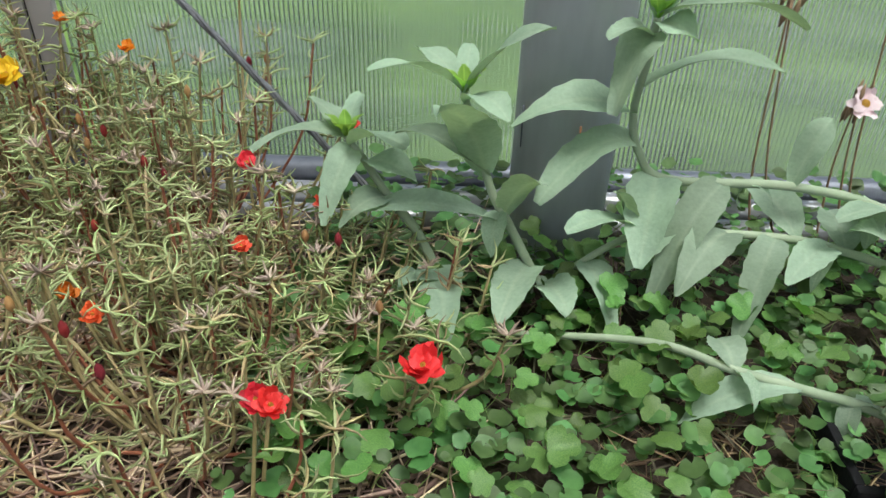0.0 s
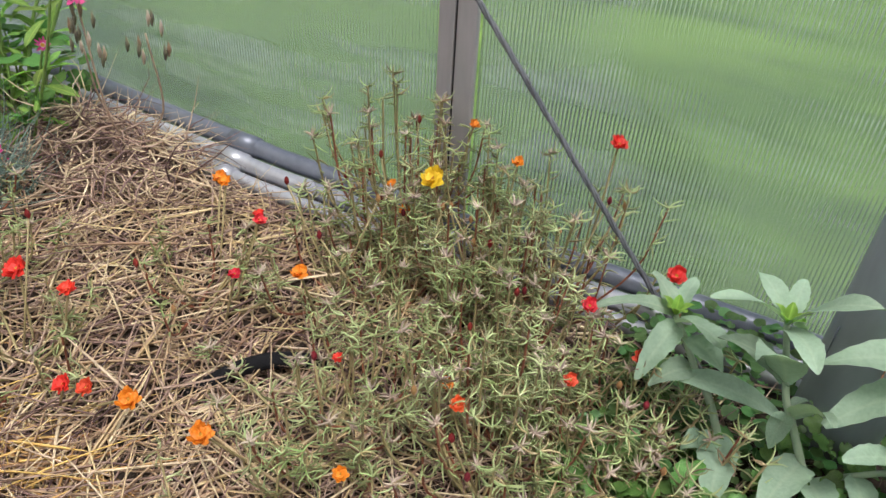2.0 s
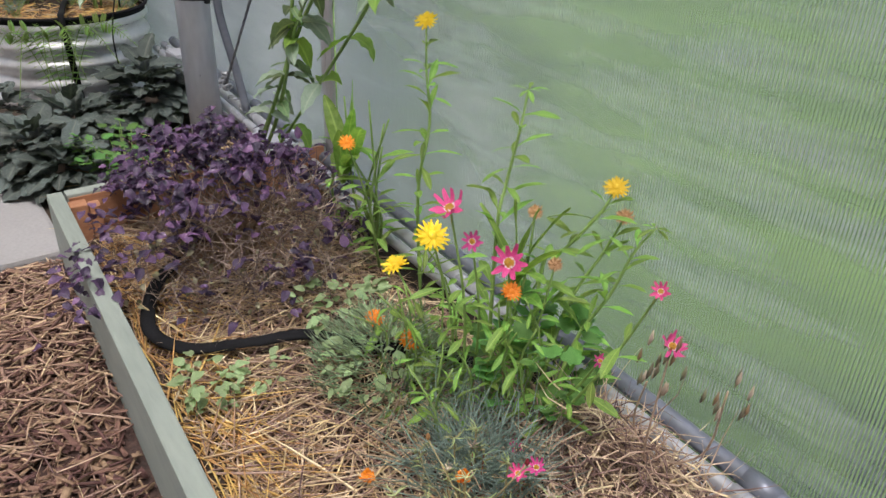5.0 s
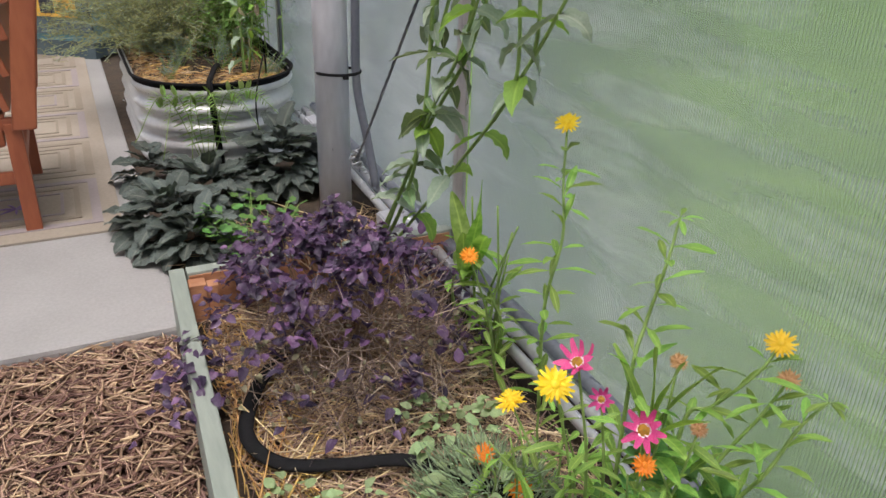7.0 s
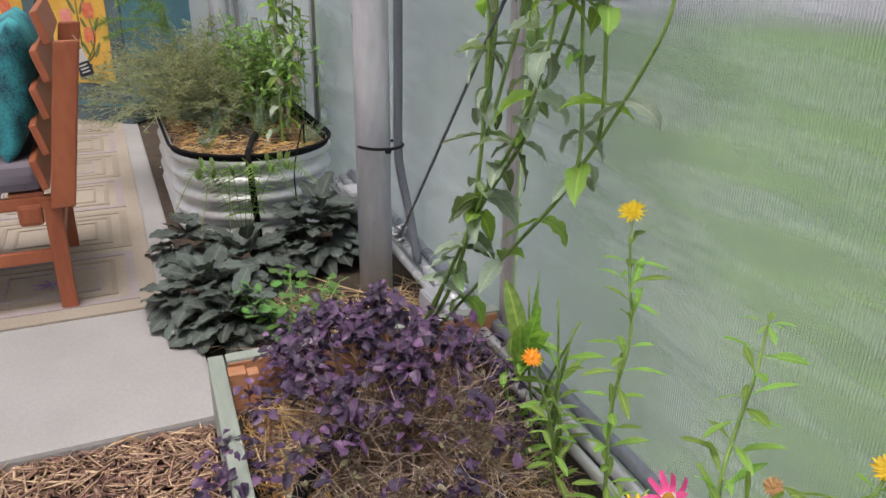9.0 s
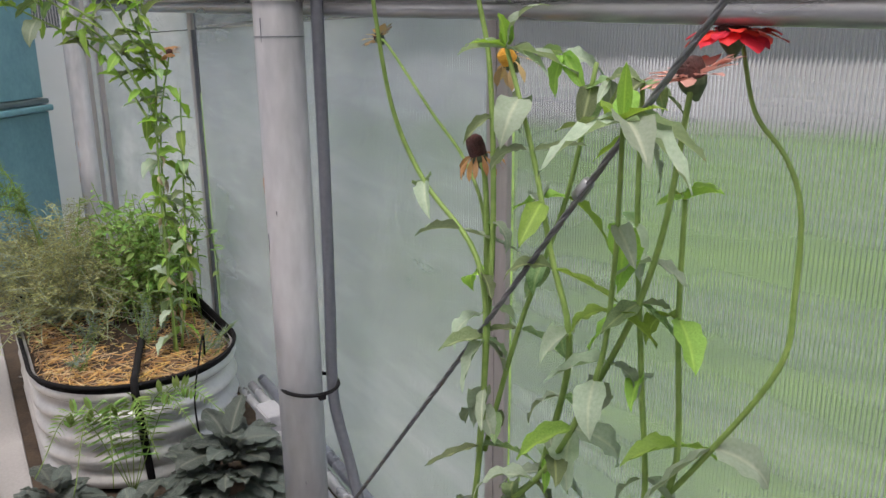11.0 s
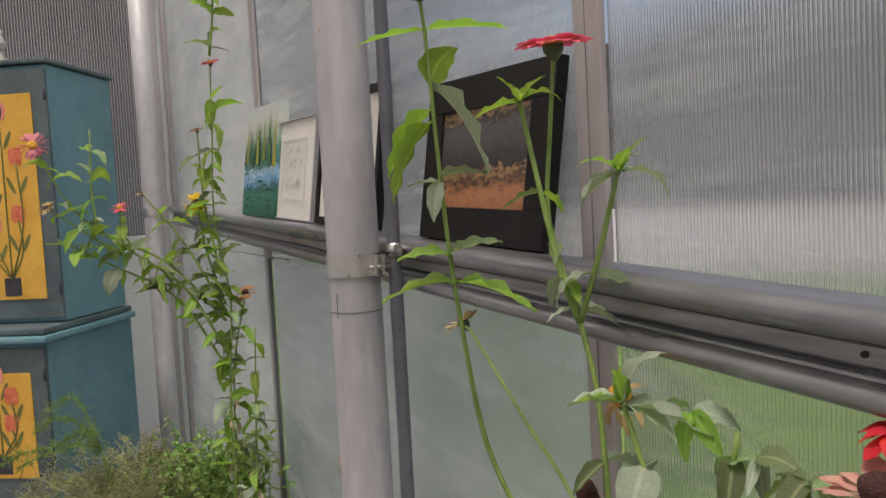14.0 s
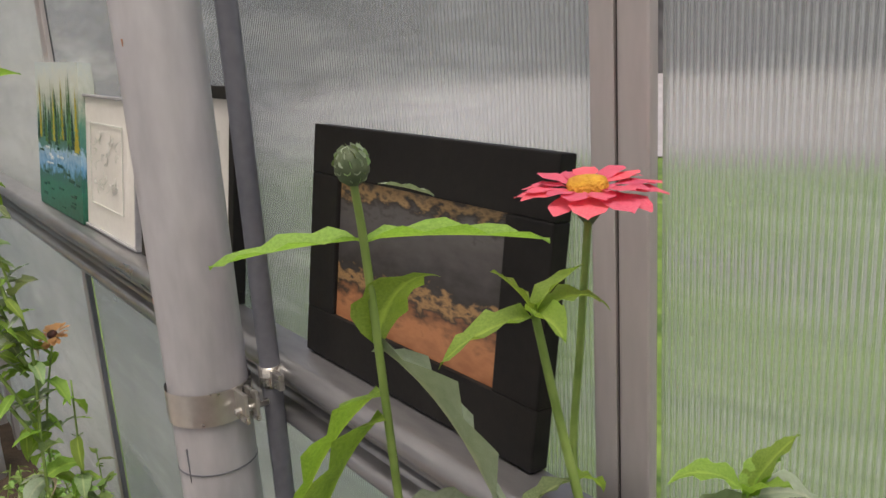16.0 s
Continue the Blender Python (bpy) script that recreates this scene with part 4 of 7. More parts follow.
M["stem_brown"] = mat("brown_stem", (0.16, 0.09, 0.05), (0.30, 0.20, 0.12), 0.7, scale=30, bump=0.2, rand="island", spread=0.4)
M["twig_grey"] = mat("grey_brown_twig", (0.15, 0.105, 0.09), (0.44, 0.335, 0.27), 0.75, scale=30, bump=0.2, rand="island", spread=0.45)
M["shred"] = mat("shredded_wood", (0.24, 0.14, 0.095), (0.46, 0.31, 0.22), 0.75, scale=40, bump=0.3, rand="island", spread=0.5)
M["calyx_dark"] = mat("dark_bud_green", (0.05, 0.085, 0.04), (0.10, 0.14, 0.07), 0.6, scale=90, bump=0.4)
M["sage"] = mat("sage_leaf", (0.235, 0.335, 0.235), (0.34, 0.45, 0.33), 0.7, scale=30, bump=0.2, bscale=260, rand="object", spread=0.22, trans=0.25, vein=0.10)
M["sage_stem"] = mat("sage_stem", (0.25, 0.33, 0.21), (0.36, 0.43, 0.30), 0.7, scale=30, bump=0.2)
M["clover"] = mat("round_ground_leaf", (0.07, 0.165, 0.035), (0.18, 0.325, 0.085), 0.45, scale=30, bump=0.15, rand="object", spread=0.35, trans=0.3)
M["clover_mix"] = mat("small_ground_leaf", (0.05, 0.12, 0.03), (0.135, 0.26, 0.08), 0.5, scale=30, bump=0.15, rand="island", spread=0.45, trans=0.3)
M["rose_red"] = mat("reddened_moss_rose_stem", (0.20, 0.055, 0.03), (0.36, 0.14, 0.075), 0.5, scale=30, bump=0.05)
M["rose_dry"] = mat("dry_moss_rose_leaf", (0.26, 0.185, 0.085), (0.46, 0.36, 0.20), 0.55, scale=30, bump=0.05, rand="island", spread=0.5, trans=0.1)
M["rose_leaf"] = mat("moss_rose_leaf", (0.245, 0.315, 0.10), (0.50, 0.53, 0.28), 0.4, scale=9, bump=0.05, rand="island", spread=0.5, trans=0.15)
M["rose_stem"] = mat("moss_rose_stem", (0.24, 0.20, 0.085), (0.42, 0.33, 0.17), 0.55, scale=30, bump=0.05, rand="island", spread=0.45)
M["bract"] = mat("dry_bract", (0.42, 0.31, 0.24), (0.60, 0.50, 0.42), 0.7, scale=30, bump=0.05, rand="island", spread=0.3, trans=0.2)
M["basil"] = mat("purple_basil_leaf", (0.022, 0.012, 0.034), (0.095, 0.052, 0.122), 0.45, scale=40, bump=0.3, bscale=200, rand="object", spread=0.5, trans=0.12, tcol=(1.2, 0.8, 1.2))
M["basil_mix"] = mat("purple_basil_small_leaf", (0.026, 0.014, 0.038), (0.125, 0.072, 0.15), 0.45, scale=40, bump=0.3, bscale=200, rand="island", spread=0.6, trans=0.12, tcol=(1.2, 0.8, 1.2))
M["faded"] = mat("faded_leaf", (0.12, 0.10, 0.075), (0.25, 0.23, 0.14), 0.7, scale=40, bump=0.2, rand="island", spread=0.5, trans=0.2)
M["ajuga"] = mat("dark_bugle_leaf", (0.026, 0.037, 0.033), (0.12, 0.152, 0.135), 0.36, scale=40, bump=0.5, bscale=120, rand="object", spread=0.45, trans=0.08, vein=0.3)
M["geranium"] = mat("light_lobed_leaf", (0.07, 0.19, 0.04), (0.16, 0.33, 0.085), 0.5, scale=30, bump=0.2, rand="object", spread=0.3, trans=0.3)
M["cal"] = mat("calendula_leaf", (0.15, 0.30, 0.05), (0.31, 0.49, 0.115), 0.5, scale=40, bump=0.2, rand="object", spread=0.35, trans=0.4, vein=0.3)
M["blade"] = mat("blue_grey_blade", (0.16, 0.24, 0.205), (0.29, 0.38, 0.33), 0.55, scale=30, bump=0.05, rand="island", spread=0.35, trans=0.15)
M["pale"] = mat("pale_variegated_leaf", (0.20, 0.31, 0.13), (0.37, 0.47, 0.26), 0.6, scale=60, bump=0.2, rand="object", spread=0.25, trans=0.3)
M["feather"] = mat("feathery_leaf", (0.235, 0.26, 0.10), (0.46, 0.455, 0.225), 0.6, scale=20, bump=0.05, rand="island", spread=0.5, trans=0.25)
M["feather_green"] = mat("soft_green_leaf", (0.16, 0.30, 0.07), (0.33, 0.48, 0.16), 0.55, scale=20, bump=0.05, rand="island", spread=0.4, trans=0.35)
PET = {}
for key, a, b_ in (("wine", (0.16, 0.012, 0.018), (0.34, 0.03, 0.03)), ("red", (0.64, 0.012, 0.022), (0.82, 0.05, 0.05)), ("scarlet", (0.70, 0.07, 0.02), (0.82, 0.14, 0.05)), ("orange", (0.75, 0.20, 0.008), (0.86, 0.34, 0.02)), ("yellow", (0.84, 0.58, 0.012), (0.92, 0.72, 0.04)), ("magenta", (0.58, 0.025, 0.20), (0.74, 0.13, 0.34)), ("coral", (0.70, 0.10, 0.10), (0.82, 0.24, 0.20)), ("pinkred", (0.80, 0.075, 0.18), (0.90, 0.24, 0.31)), ("dusty", (0.55, 0.27, 0.24), (0.70, 0.42, 0.34)), ("pink", (0.66, 0.20, 0.28), (0.80, 0.36, 0.40)), ("blush", (0.72, 0.58, 0.62), (0.85, 0.74, 0.76)), ("dried", (0.36, 0.18, 0.065), (0.56, 0.34, 0.15)), ("straw", (0.52, 0.38, 0.16), (0.66, 0.52, 0.28))):
    PET[key] = mat(key + "_petal", a, b_, 0.55, scale=40, bump=0.1, bscale=200, rand="object", spread=0.15, trans=0.25, tcol=(1.15, 0.9, 0.9))
M["lacy"] = mat("lacy_grey_green_leaf", (0.17, 0.255, 0.14), (0.35, 0.44, 0.28), 0.6, scale=20, bump=0.05, rand="island", spread=0.45, trans=0.2)
M["cone"] = mat("dark_seed_cone", (0.03, 0.012, 0.012), (0.10, 0.035, 0.03), 0.8, scale=80, bump=0.9, bscale=400)
M["gold"] = mat("golden_florets", (0.62, 0.26, 0.02), (0.85, 0.50, 0.06), 0.7, scale=120, bump=0.9, bscale=500)
M["calyx"] = mat("green_calyx", (0.10, 0.15, 0.05), (0.20, 0.27, 0.10), 0.6, scale=90, bump=0.6, bscale=300)


def leaf_shape(width, seg=7, fold=0.3, curl=0.4, wave=0.0, seed=0, profile="ovate"):
    """A blade one unit long, along y, face up; with its uv."""
    rows, uv = [], []
    y = z = 0.0
    for i in range(seg + 1):
        t = i / seg
        if profile == "ovate":
            w = math.sin(math.pi * t ** 0.72) ** 0.8 if 0 < t < 1 else 0.02
        elif profile == "lance":
            w = math.sin(math.pi * t ** 0.9) ** 0.9 if 0 < t < 1 else 0.03
        elif profile == "spoon":
            w = 0.16 + 0.9 * math.sin(math.pi * max(0, t - 0.22) / 0.78) ** 0.7 if t < 0.995 else 0.06
        elif profile == "round":
            w = math.sin(math.pi * t ** 0.85) ** 0.5 if 0 < t < 0.999 else 0.12
        elif profile == "heart":
            w = (1.0 - t ** 2.4) ** 0.8 * (0.55 + 0.45 * min(1, t * 5)) + 0.02
        else:
            w = 0.9 - 0.75 * t
        w *= width / 2
        row = []
        for s in (-1, -0.5, 0, 0.5, 1):
            ripple = wave * abs(s) * width * math.sin(i * 2.1 + s * 2 + seed * 1.7)
            row.append((s * w, y, z + fold * abs(s) * w + ripple))
            uv.append((0.5 + 0.5 * s, t))
        rows.append(row)
        a = curl * (t * 1.4 + 0.3 * math.sin(seed + t * 3))
        y += math.cos(a) / seg
        z -= math.sin(a) / seg
    b = Build().grid(rows)
    b.uv = uv
    return b


def disc_shape(notch=0.35, cup=0.15, lobes=0):
    """A rounded leaf on its stalk end, notched there; with lobes, scalloped round the rim."""
    b = Build()
    b.v, b.uv = [(0, 0.10, -cup * 0.3)], [(0.5, 0.5)]
    n = 24 if lobes else 14
    for k in range(n + 1):
        a = -math.pi / 2 + notch + (2 * math.pi - 2 * notch) * k / n
        u = k / n * lobes
        r_ = 0.5 * (1 + 0.05 * math.sin(5 * a)) if not lobes else 0.5 * (0.62 + 0.38 * abs(math.sin(math.pi * u)) ** 0.55 + 0.03 * math.sin(9 * math.pi * u))
        b.v.append((r_ * 1.08 * math.cos(a), 0.40 + r_ * math.sin(a), cup * r_ * (1 + 0.5 * math.sin(3 * a))))
        b.uv.append((0.5 + 0.5 * math.cos(a), 0.5 + 0.5 * math.sin(a)))
    b.f = [(0, k + 1, k + 2) for k in range(n)]
    return b


def arch_leaf(parent, base, tip, width, rise, material, roll=0.0, fold=0.25, teeth=0.04, name="leaf"):
    """One broad leaf arching from its base to its tip, with a sunk midrib, a toothed edge and slack sides."""
    A, C = Vector(base), Vector(tip)
    length = (C - A).length
    mid = (A + C) / 2 + Vector((0, 0, rise * length))
    rows, uv, n = [], [], 13
    side0 = (C - A).cross(Vector((0, 0, 1)))
    side0 = side0.normalized() if side0.length > 0.15 * length else Vector((1, 0, 0))
    ph = R.uniform(0, 6.28)
    for i in range(n + 1):
        t = i / n
        p = (1 - t) ** 2 * A + 2 * t * (1 - t) * mid + t * t * C
        d = ((1 - t) * (mid - A) + t * (C - mid)).normalized()
        s_ = (side0 - d * side0.dot(d)).normalized()
        up = s_.cross(d)
        c_, r_ = math.cos(roll), math.sin(roll)
        s_, up = s_ * c_ + up * r_, up * c_ - s_ * r_
        w = 0.5 * width * (math.sin(math.pi * min(1, max(0, t * 0.96 + 0.02)) ** 0.8) ** 0.75) * (1 + teeth * (-1) ** i)
        w = max(w, 0.0016)
        row = []
        for q in (-1, -0.55, 0, 0.55, 1):
            lift = fold * abs(q) * w + 0.10 * width * abs(q) * math.sin(t * 7 + q * 1.6 + ph)
            row.append(p + s_ * (q * w) + up * lift)
            uv.append((0.5 + 0.5 * q, t))
        rows.append(row)
    bld = Build().grid(rows)
    bld.uv = uv
    return part(name, bld, material, parent)


SHAPES = {}


def shapes(key, builds, material):
    SHAPES[key] = []
    for b in builds:
        me = b.mesh(key)
        me.materials.append(material)
        SHAPES[key].append(me)


R = random.Random(11)
for key, m_ in (("zin", "zin"), ("zin_fresh", "zin_fresh"), ("zin_grey", "zin_grey")):
    shapes(key, [leaf_shape(w_, 9, f_, c, 0.10, i) for i, (w_, f_, c) in enumerate(((0.42, 0.4, 0.35), (0.40, 0.7, 0.8), (0.46, 0.4, 1.15), (0.38, 0.9, 0.6), (0.48, 0.3, 0.9), (0.25, 0.5, 0.1)))], M[m_])
shapes("sage", [leaf_shape(w_, 10, f_, c, 0.06, i) for i, (w_, f_, c) in enumerate(((0.44, 0.35, 0.9), (0.40, 0.5, 1.5), (0.46, 0.25, 1.9), (0.36, 0.6, 1.3)))], M["sage"])
shapes("cal", [leaf_shape(0.20, 7, 0.35, c, 0.06, i, "spoon") for i, c in enumerate((0.3, 0.7, 1.1))], M["cal"])
shapes("basil", [leaf_shape(0.62, 4, 0.3, c, 0.1, i) for i, c in enumerate((0.4, 0.9))], M["basil"])
shapes("ajuga", [leaf_shape(w_, 9, f_, c, 0.08, i, "round") for i, (w_, f_, c) in enumerate(((0.66, 0.15, 0.5), (0.58, 0.3, 0.8), (0.70, 0.1, 1.0), (0.54, 0.35, 0.3)))], M["ajuga"])
shapes("clover", [disc_shape(0.22, 0.3, 3), disc_shape(0.15, 0.12, 3), disc_shape(0.3, 0.4, 3), disc_shape(0.2, -0.2, 5)], M["clover"])
shapes("geranium", [disc_shape(0.25, 0.2, 5), disc_shape(0.3, 0.05, 7)], M["geranium"])
shapes("pale", [leaf_shape(0.6, 5, 0.2, c, 0.1, i) for i, c in enumerate((0.4, 0.9))], M["pale"])


def put(parent, me, at, direction, size, roll=0.0, wide=1.0, name="leaf"):
    d = Vector(direction).normalized()
    x = d.cross(Vector((0, 0, 1)))
    x = x.normalized() if x.length > 0.05 else Vector((1, 0, 0))
    z = x.cross(d)
    c, s = math.cos(roll), math.sin(roll)
    x, z = x * c + z * s, z * c - x * s
    m = Matrix((x, d, z)).transposed().to_4x4()
    ob = new(name, me)
    ob.parent = parent
    w = Matrix.Translation(at) @ m @ Matrix.Diagonal((size * wide, size, size, 1))
    if parent:
        ob.matrix_parent_inverse = parent.matrix_basis.inverted()
    ob.matrix_basis = w
    return ob


def stem(parent, pts, r0, r1, m_, n=6, name="stem", sides=7):
    line = spline(pts, n) if len(pts) > 2 else [Vector(q) for q in pts]
    k = len(line) - 1
    part(name, Build().tube(line, [r0 + (r1 - r0) * i / k for i in range(k + 1)], sides), m_, parent)
    return line


def leaf_pairs(parent, line, key, gap, size, start=0.0, end=1.0, droop=(-0.5, 0.4), turn=None, keys=None):
    """Opposite leaves, each pair crosswise to the last."""
    d = [0.0]
    for a, b_ in zip(line, line[1:]):
        d.append(d[-1] + (b_ - a).length)
    s, k = d[-1] * start, 0
    turn = R.uniform(0, 6.28) if turn is None else turn
    while s < d[-1] * end:
        i = max(j for j in range(len(d)) if d[j] <= s)
        p = line[i]
        for side in (0, math.pi):
            a = turn + k * 1.57 + side + R.uniform(-0.4, 0.4)
            h = R.uniform(*droop)
            kk = R.choice(keys) if keys else key
            put(parent, R.choice(SHAPES[kk]), p, (math.cos(a), math.sin(a), h), R.uniform(*size), R.uniform(-0.5, 0.5), R.uniform(0.8, 1.15))
        s += gap * R.uniform(0.75, 1.3)
        k += 1


def tuft(parent, at, key, n, size, rise=(0.3, 0.9)):
    for k in range(n):
        a = k * 2.4 + R.uniform(-0.3, 0.3)
        put(parent, R.choice(SHAPES[key]), at, (math.cos(a), math.sin(a), R.uniform(*rise)), R.uniform(*size), R.uniform(-0.3, 0.3))


def ray_flower(petals, rings, width, cup, seed=0, ruffle=0.05):
    """A daisy-like head one unit across, face up along z; the middle in the second slot."""
    b = Build()
    rr = random.Random(seed)
    for ring in range(rings):
        for k in range(petals):
            a = 2 * math.pi * (k + 0.5 * ring) / petals + rr.uniform(-0.1, 0.1)
            ln = (0.5 - 0.1 * ring) * rr.uniform(0.88, 1.05)
            rows = []
            for i in range(5):
                t = i / 4
                w = width * (0.35 + 0.65 * math.sin(math.pi * min(1, t * 0.75 + 0.2)))
                rad = 0.06 + (ln - 0.06) * t
                h = cup * t * t + 0.06 * ring + ruffle * math.sin(t * 5 + k * 2) * t
                row = []
                for s in (-1, 0, 1):
                    px, py = rad, s * w / 2
                    row.append((px * math.cos(a) - py * math.sin(a), px * math.sin(a) + py * math.cos(a), h + 0.04 * abs(s) * (1 - t) + ruffle * 0.5 * s * math.sin(k * 3 + t * 4)))
                rows.append(row)
            b.grid(rows)
    n0 = len(b.f)
    rows = [[(rad * math.cos(a), rad * math.sin(a), h) for a in np.linspace(0, 6.283, 11)[:-1]] for rad, h in ((0.14, 0.03), (0.13, 0.09), (0.08, 0.125), (0.01, 0.13))]
    b.grid(rows, True)
    return b, n0


def flower_mesh(key, petals, rings, width, cup, petal_m, mid_m, seed=0, ruffle=0.05):
    b, n0 = ray_flower(petals, rings, width, cup, seed, ruffle)
    me = b.mesh(key)
    me.materials.append(petal_m)
    me.materials.append(mid_m)
    for i, q in enumerate(me.polygons):
        q.material_index = 1 if i >= n0 else 0
    return me


FL = {c: [flower_mesh("moss_rose_" + c, 7, 3, 0.34, 0.24, PET[c], M["gold"], s, 0.12) for s in (1, 2)] for c in ("red", "scarlet", "orange", "yellow")}
CALF = {c: flower_mesh("calendula_" + c, 17, 2, 0.10, 0.05, PET[c], PET[c], 3, 0.04) for c in ("yellow", "orange", "dried")}
COL = flower_mesh("columbine", 5, 2, 0.15, 0.26, PET["magenta"], M["gold"], 4, 0.09)
COL.materials.append(PET["blush"])
for i, q in enumerate(COL.polygons):
    if q.material_index == 0 and i // 8 >= 5 and i % 8 < 2:
        q.material_index = 2


def turn_to(axis):
    return Vector(axis).normalized().to_track_quat("Z", "Y").to_matrix().to_4x4()


def bloom(parent, me, at, axis, size, name="flower"):
    ob = new(name, me)
    ob.parent = parent
    ob.matrix_parent_inverse = parent.matrix_basis.inverted()
    ob.matrix_basis = Matrix.Translation(at) @ turn_to(axis) @ Matrix.Diagonal((size, size, size, 1))
    return ob


def petal_mesh(m_, seed, lift=0.06, curl=0.0):
    b = leaf_shape(0.46, 6, 0.12, curl, 0.05, seed, "spoon")
    me = b.mesh("petal")
    me.materials.append(m_)
    return me


def zinnia(parent, at, axis, size, colour, centre, petals=14, rise=0.15, rings=2, curl=0.3, tall=1.0, slim=1.0):
    """A zinnia head: florets in rings round a cone, on a scaly green cup."""
    T = Matrix.Translation(at) @ turn_to(axis)
    cup = Build().grid([[T @ Vector((rad * size * math.cos(a), rad * size * math.sin(a), h * size)) for a in np.linspace(0, 6.283, 13)[:-1]] for rad, h in ((0.025, -0.27), (0.07, -0.21), (0.14, -0.11), (0.16, -0.02), (0.14, 0.0))], True)
    fl = part("flower", cup, M["calyx_dark"], parent, "zinnia head")
    part("cone", Build().grid([[T @ Vector((rad * size * math.cos(a), rad * size * math.sin(a), h * size * tall)) for a in np.linspace(0, 6.283, 15)[:-1]] for rad, h in ((0.15, 0.0), (0.16, 0.06), (0.14, 0.115), (0.08, 0.135), (0.01, 0.14))], True), centre, fl)
    me = [petal_mesh(PET[colour], s, curl=curl) for s in (1, 2, 3)]
    for ring in range(rings):
        for k in range(petals):
            a = 2 * math.pi * (k + 0.5 * ring) / petals + R.uniform(-0.12, 0.12)
            d = T.to_3x3() @ Vector((math.cos(a), math.sin(a), rise + 0.22 * ring + R.uniform(-0.08, 0.08)))
            o = T @ Vector((0.12 * size * math.cos(a), 0.12 * size * math.sin(a), 0.02 * size))
            put(fl, me[k % 3], o, d, size * (0.46 - 0.10 * ring) * R.uniform(0.88, 1.06), 0, R.uniform(0.9, 1.15) * slim, "petal")
    return fl


# ---- small shapes in their hundreds ----
def needle(n=3, bend=0.35, flat=1.0):
    """A tapered, bent needle one unit long and one wide."""
    v, f, y, z = [], [], 0.0, 0.0
    for i in range(4):
        t = i / 3
        w = 0.5 * (0.8 + 0.6 * t - 1.25 * t * t)
        for k in range(n):
            a = 2 * math.pi * k / n
            v.append((w * math.cos(a), y, z / 1.0 + 0 * w, w * math.sin(a) * flat))
        y += math.cos(bend * t * 1.6) / 3
        z += math.sin(bend * t * 1.6) / 3
    for i in range(3):
        for k in range(n):
            f.append((i * n + k, i * n + (k + 1) % n, (i + 1) * n + (k + 1) % n, (i + 1) * n + k))
    return np.array(v), np.array(f)


def needles(name, pos, dirs, length, width, material, parent, bend=0.35, n=3, flat=1.0):
    """Bent needles; the bend keeps its shape whatever the width."""
    v4, f = needle(n, bend, flat)
    k = len(pos)
    rot = turns(dirs, rng.uniform(0, 6.28, k))
    local = np.zeros((k, len(v4), 3))
    local[:, :, 0] = v4[None, :, 0] * width[:, None]
    local[:, :, 1] = v4[None, :, 1] * length[:, None]
    local[:, :, 2] = v4[None, :, 2] * length[:, None] + v4[None, :, 3] * width[:, None]
    allv = np.einsum("kij,knj->kni", rot, local) + pos[:, None, :]
    proto_f = (f[None] + (np.arange(k) * len(v4))[:, None, None]).reshape(-1, 4)
    me = bpy.data.meshes.new(name)
    me.vertices.add(allv.shape[0] * allv.shape[1])
    me.vertices.foreach_set("co", allv.astype(np.float32).ravel())
    me.loops.add(proto_f.size)
    me.loops.foreach_set("vertex_index", proto_f.astype(np.int32).ravel())
    me.polygons.add(len(proto_f))
    me.polygons.foreach_set("loop_start", np.arange(0, proto_f.size, 4, dtype=np.int32))
    me.polygons.foreach_set("use_smooth", np.ones(len(proto_f), dtype=bool))
    me.update(calc_edges=True)
    return part(name, me, material, parent)


# ---- tall zinnias by the wall ----
zp = thing("zinnia_plant", (-2.45, 0.63, 0.34), "tall leggy zinnias with mildewed leaves by the wall", "zinnia")
ALL = ["zin", "zin", "zin_grey", "zin_grey", "zin_grey", "zin_fresh"]
LA = stem(zp, [(-2.50, .62, .34), (-2.365, .66, .574), (-2.25, .66, .823), (-2.212, .66, 1.106), (-2.247, .67, 1.25), (-2.372, .66, 1.343), (-2.411, .63, 1.45), (-2.405, .60, 1.60), (-2.398, .58, 1.742), (-2.385, .56, 1.952), (-2.376, .55, 2.005)], 0.0053, 0.0022, M["stem"])
leaf_pairs(zp, LA, "zin", 0.079, (0.057, 0.097), 0.18, 0.66, (-0.5, 0.3), keys=ALL)
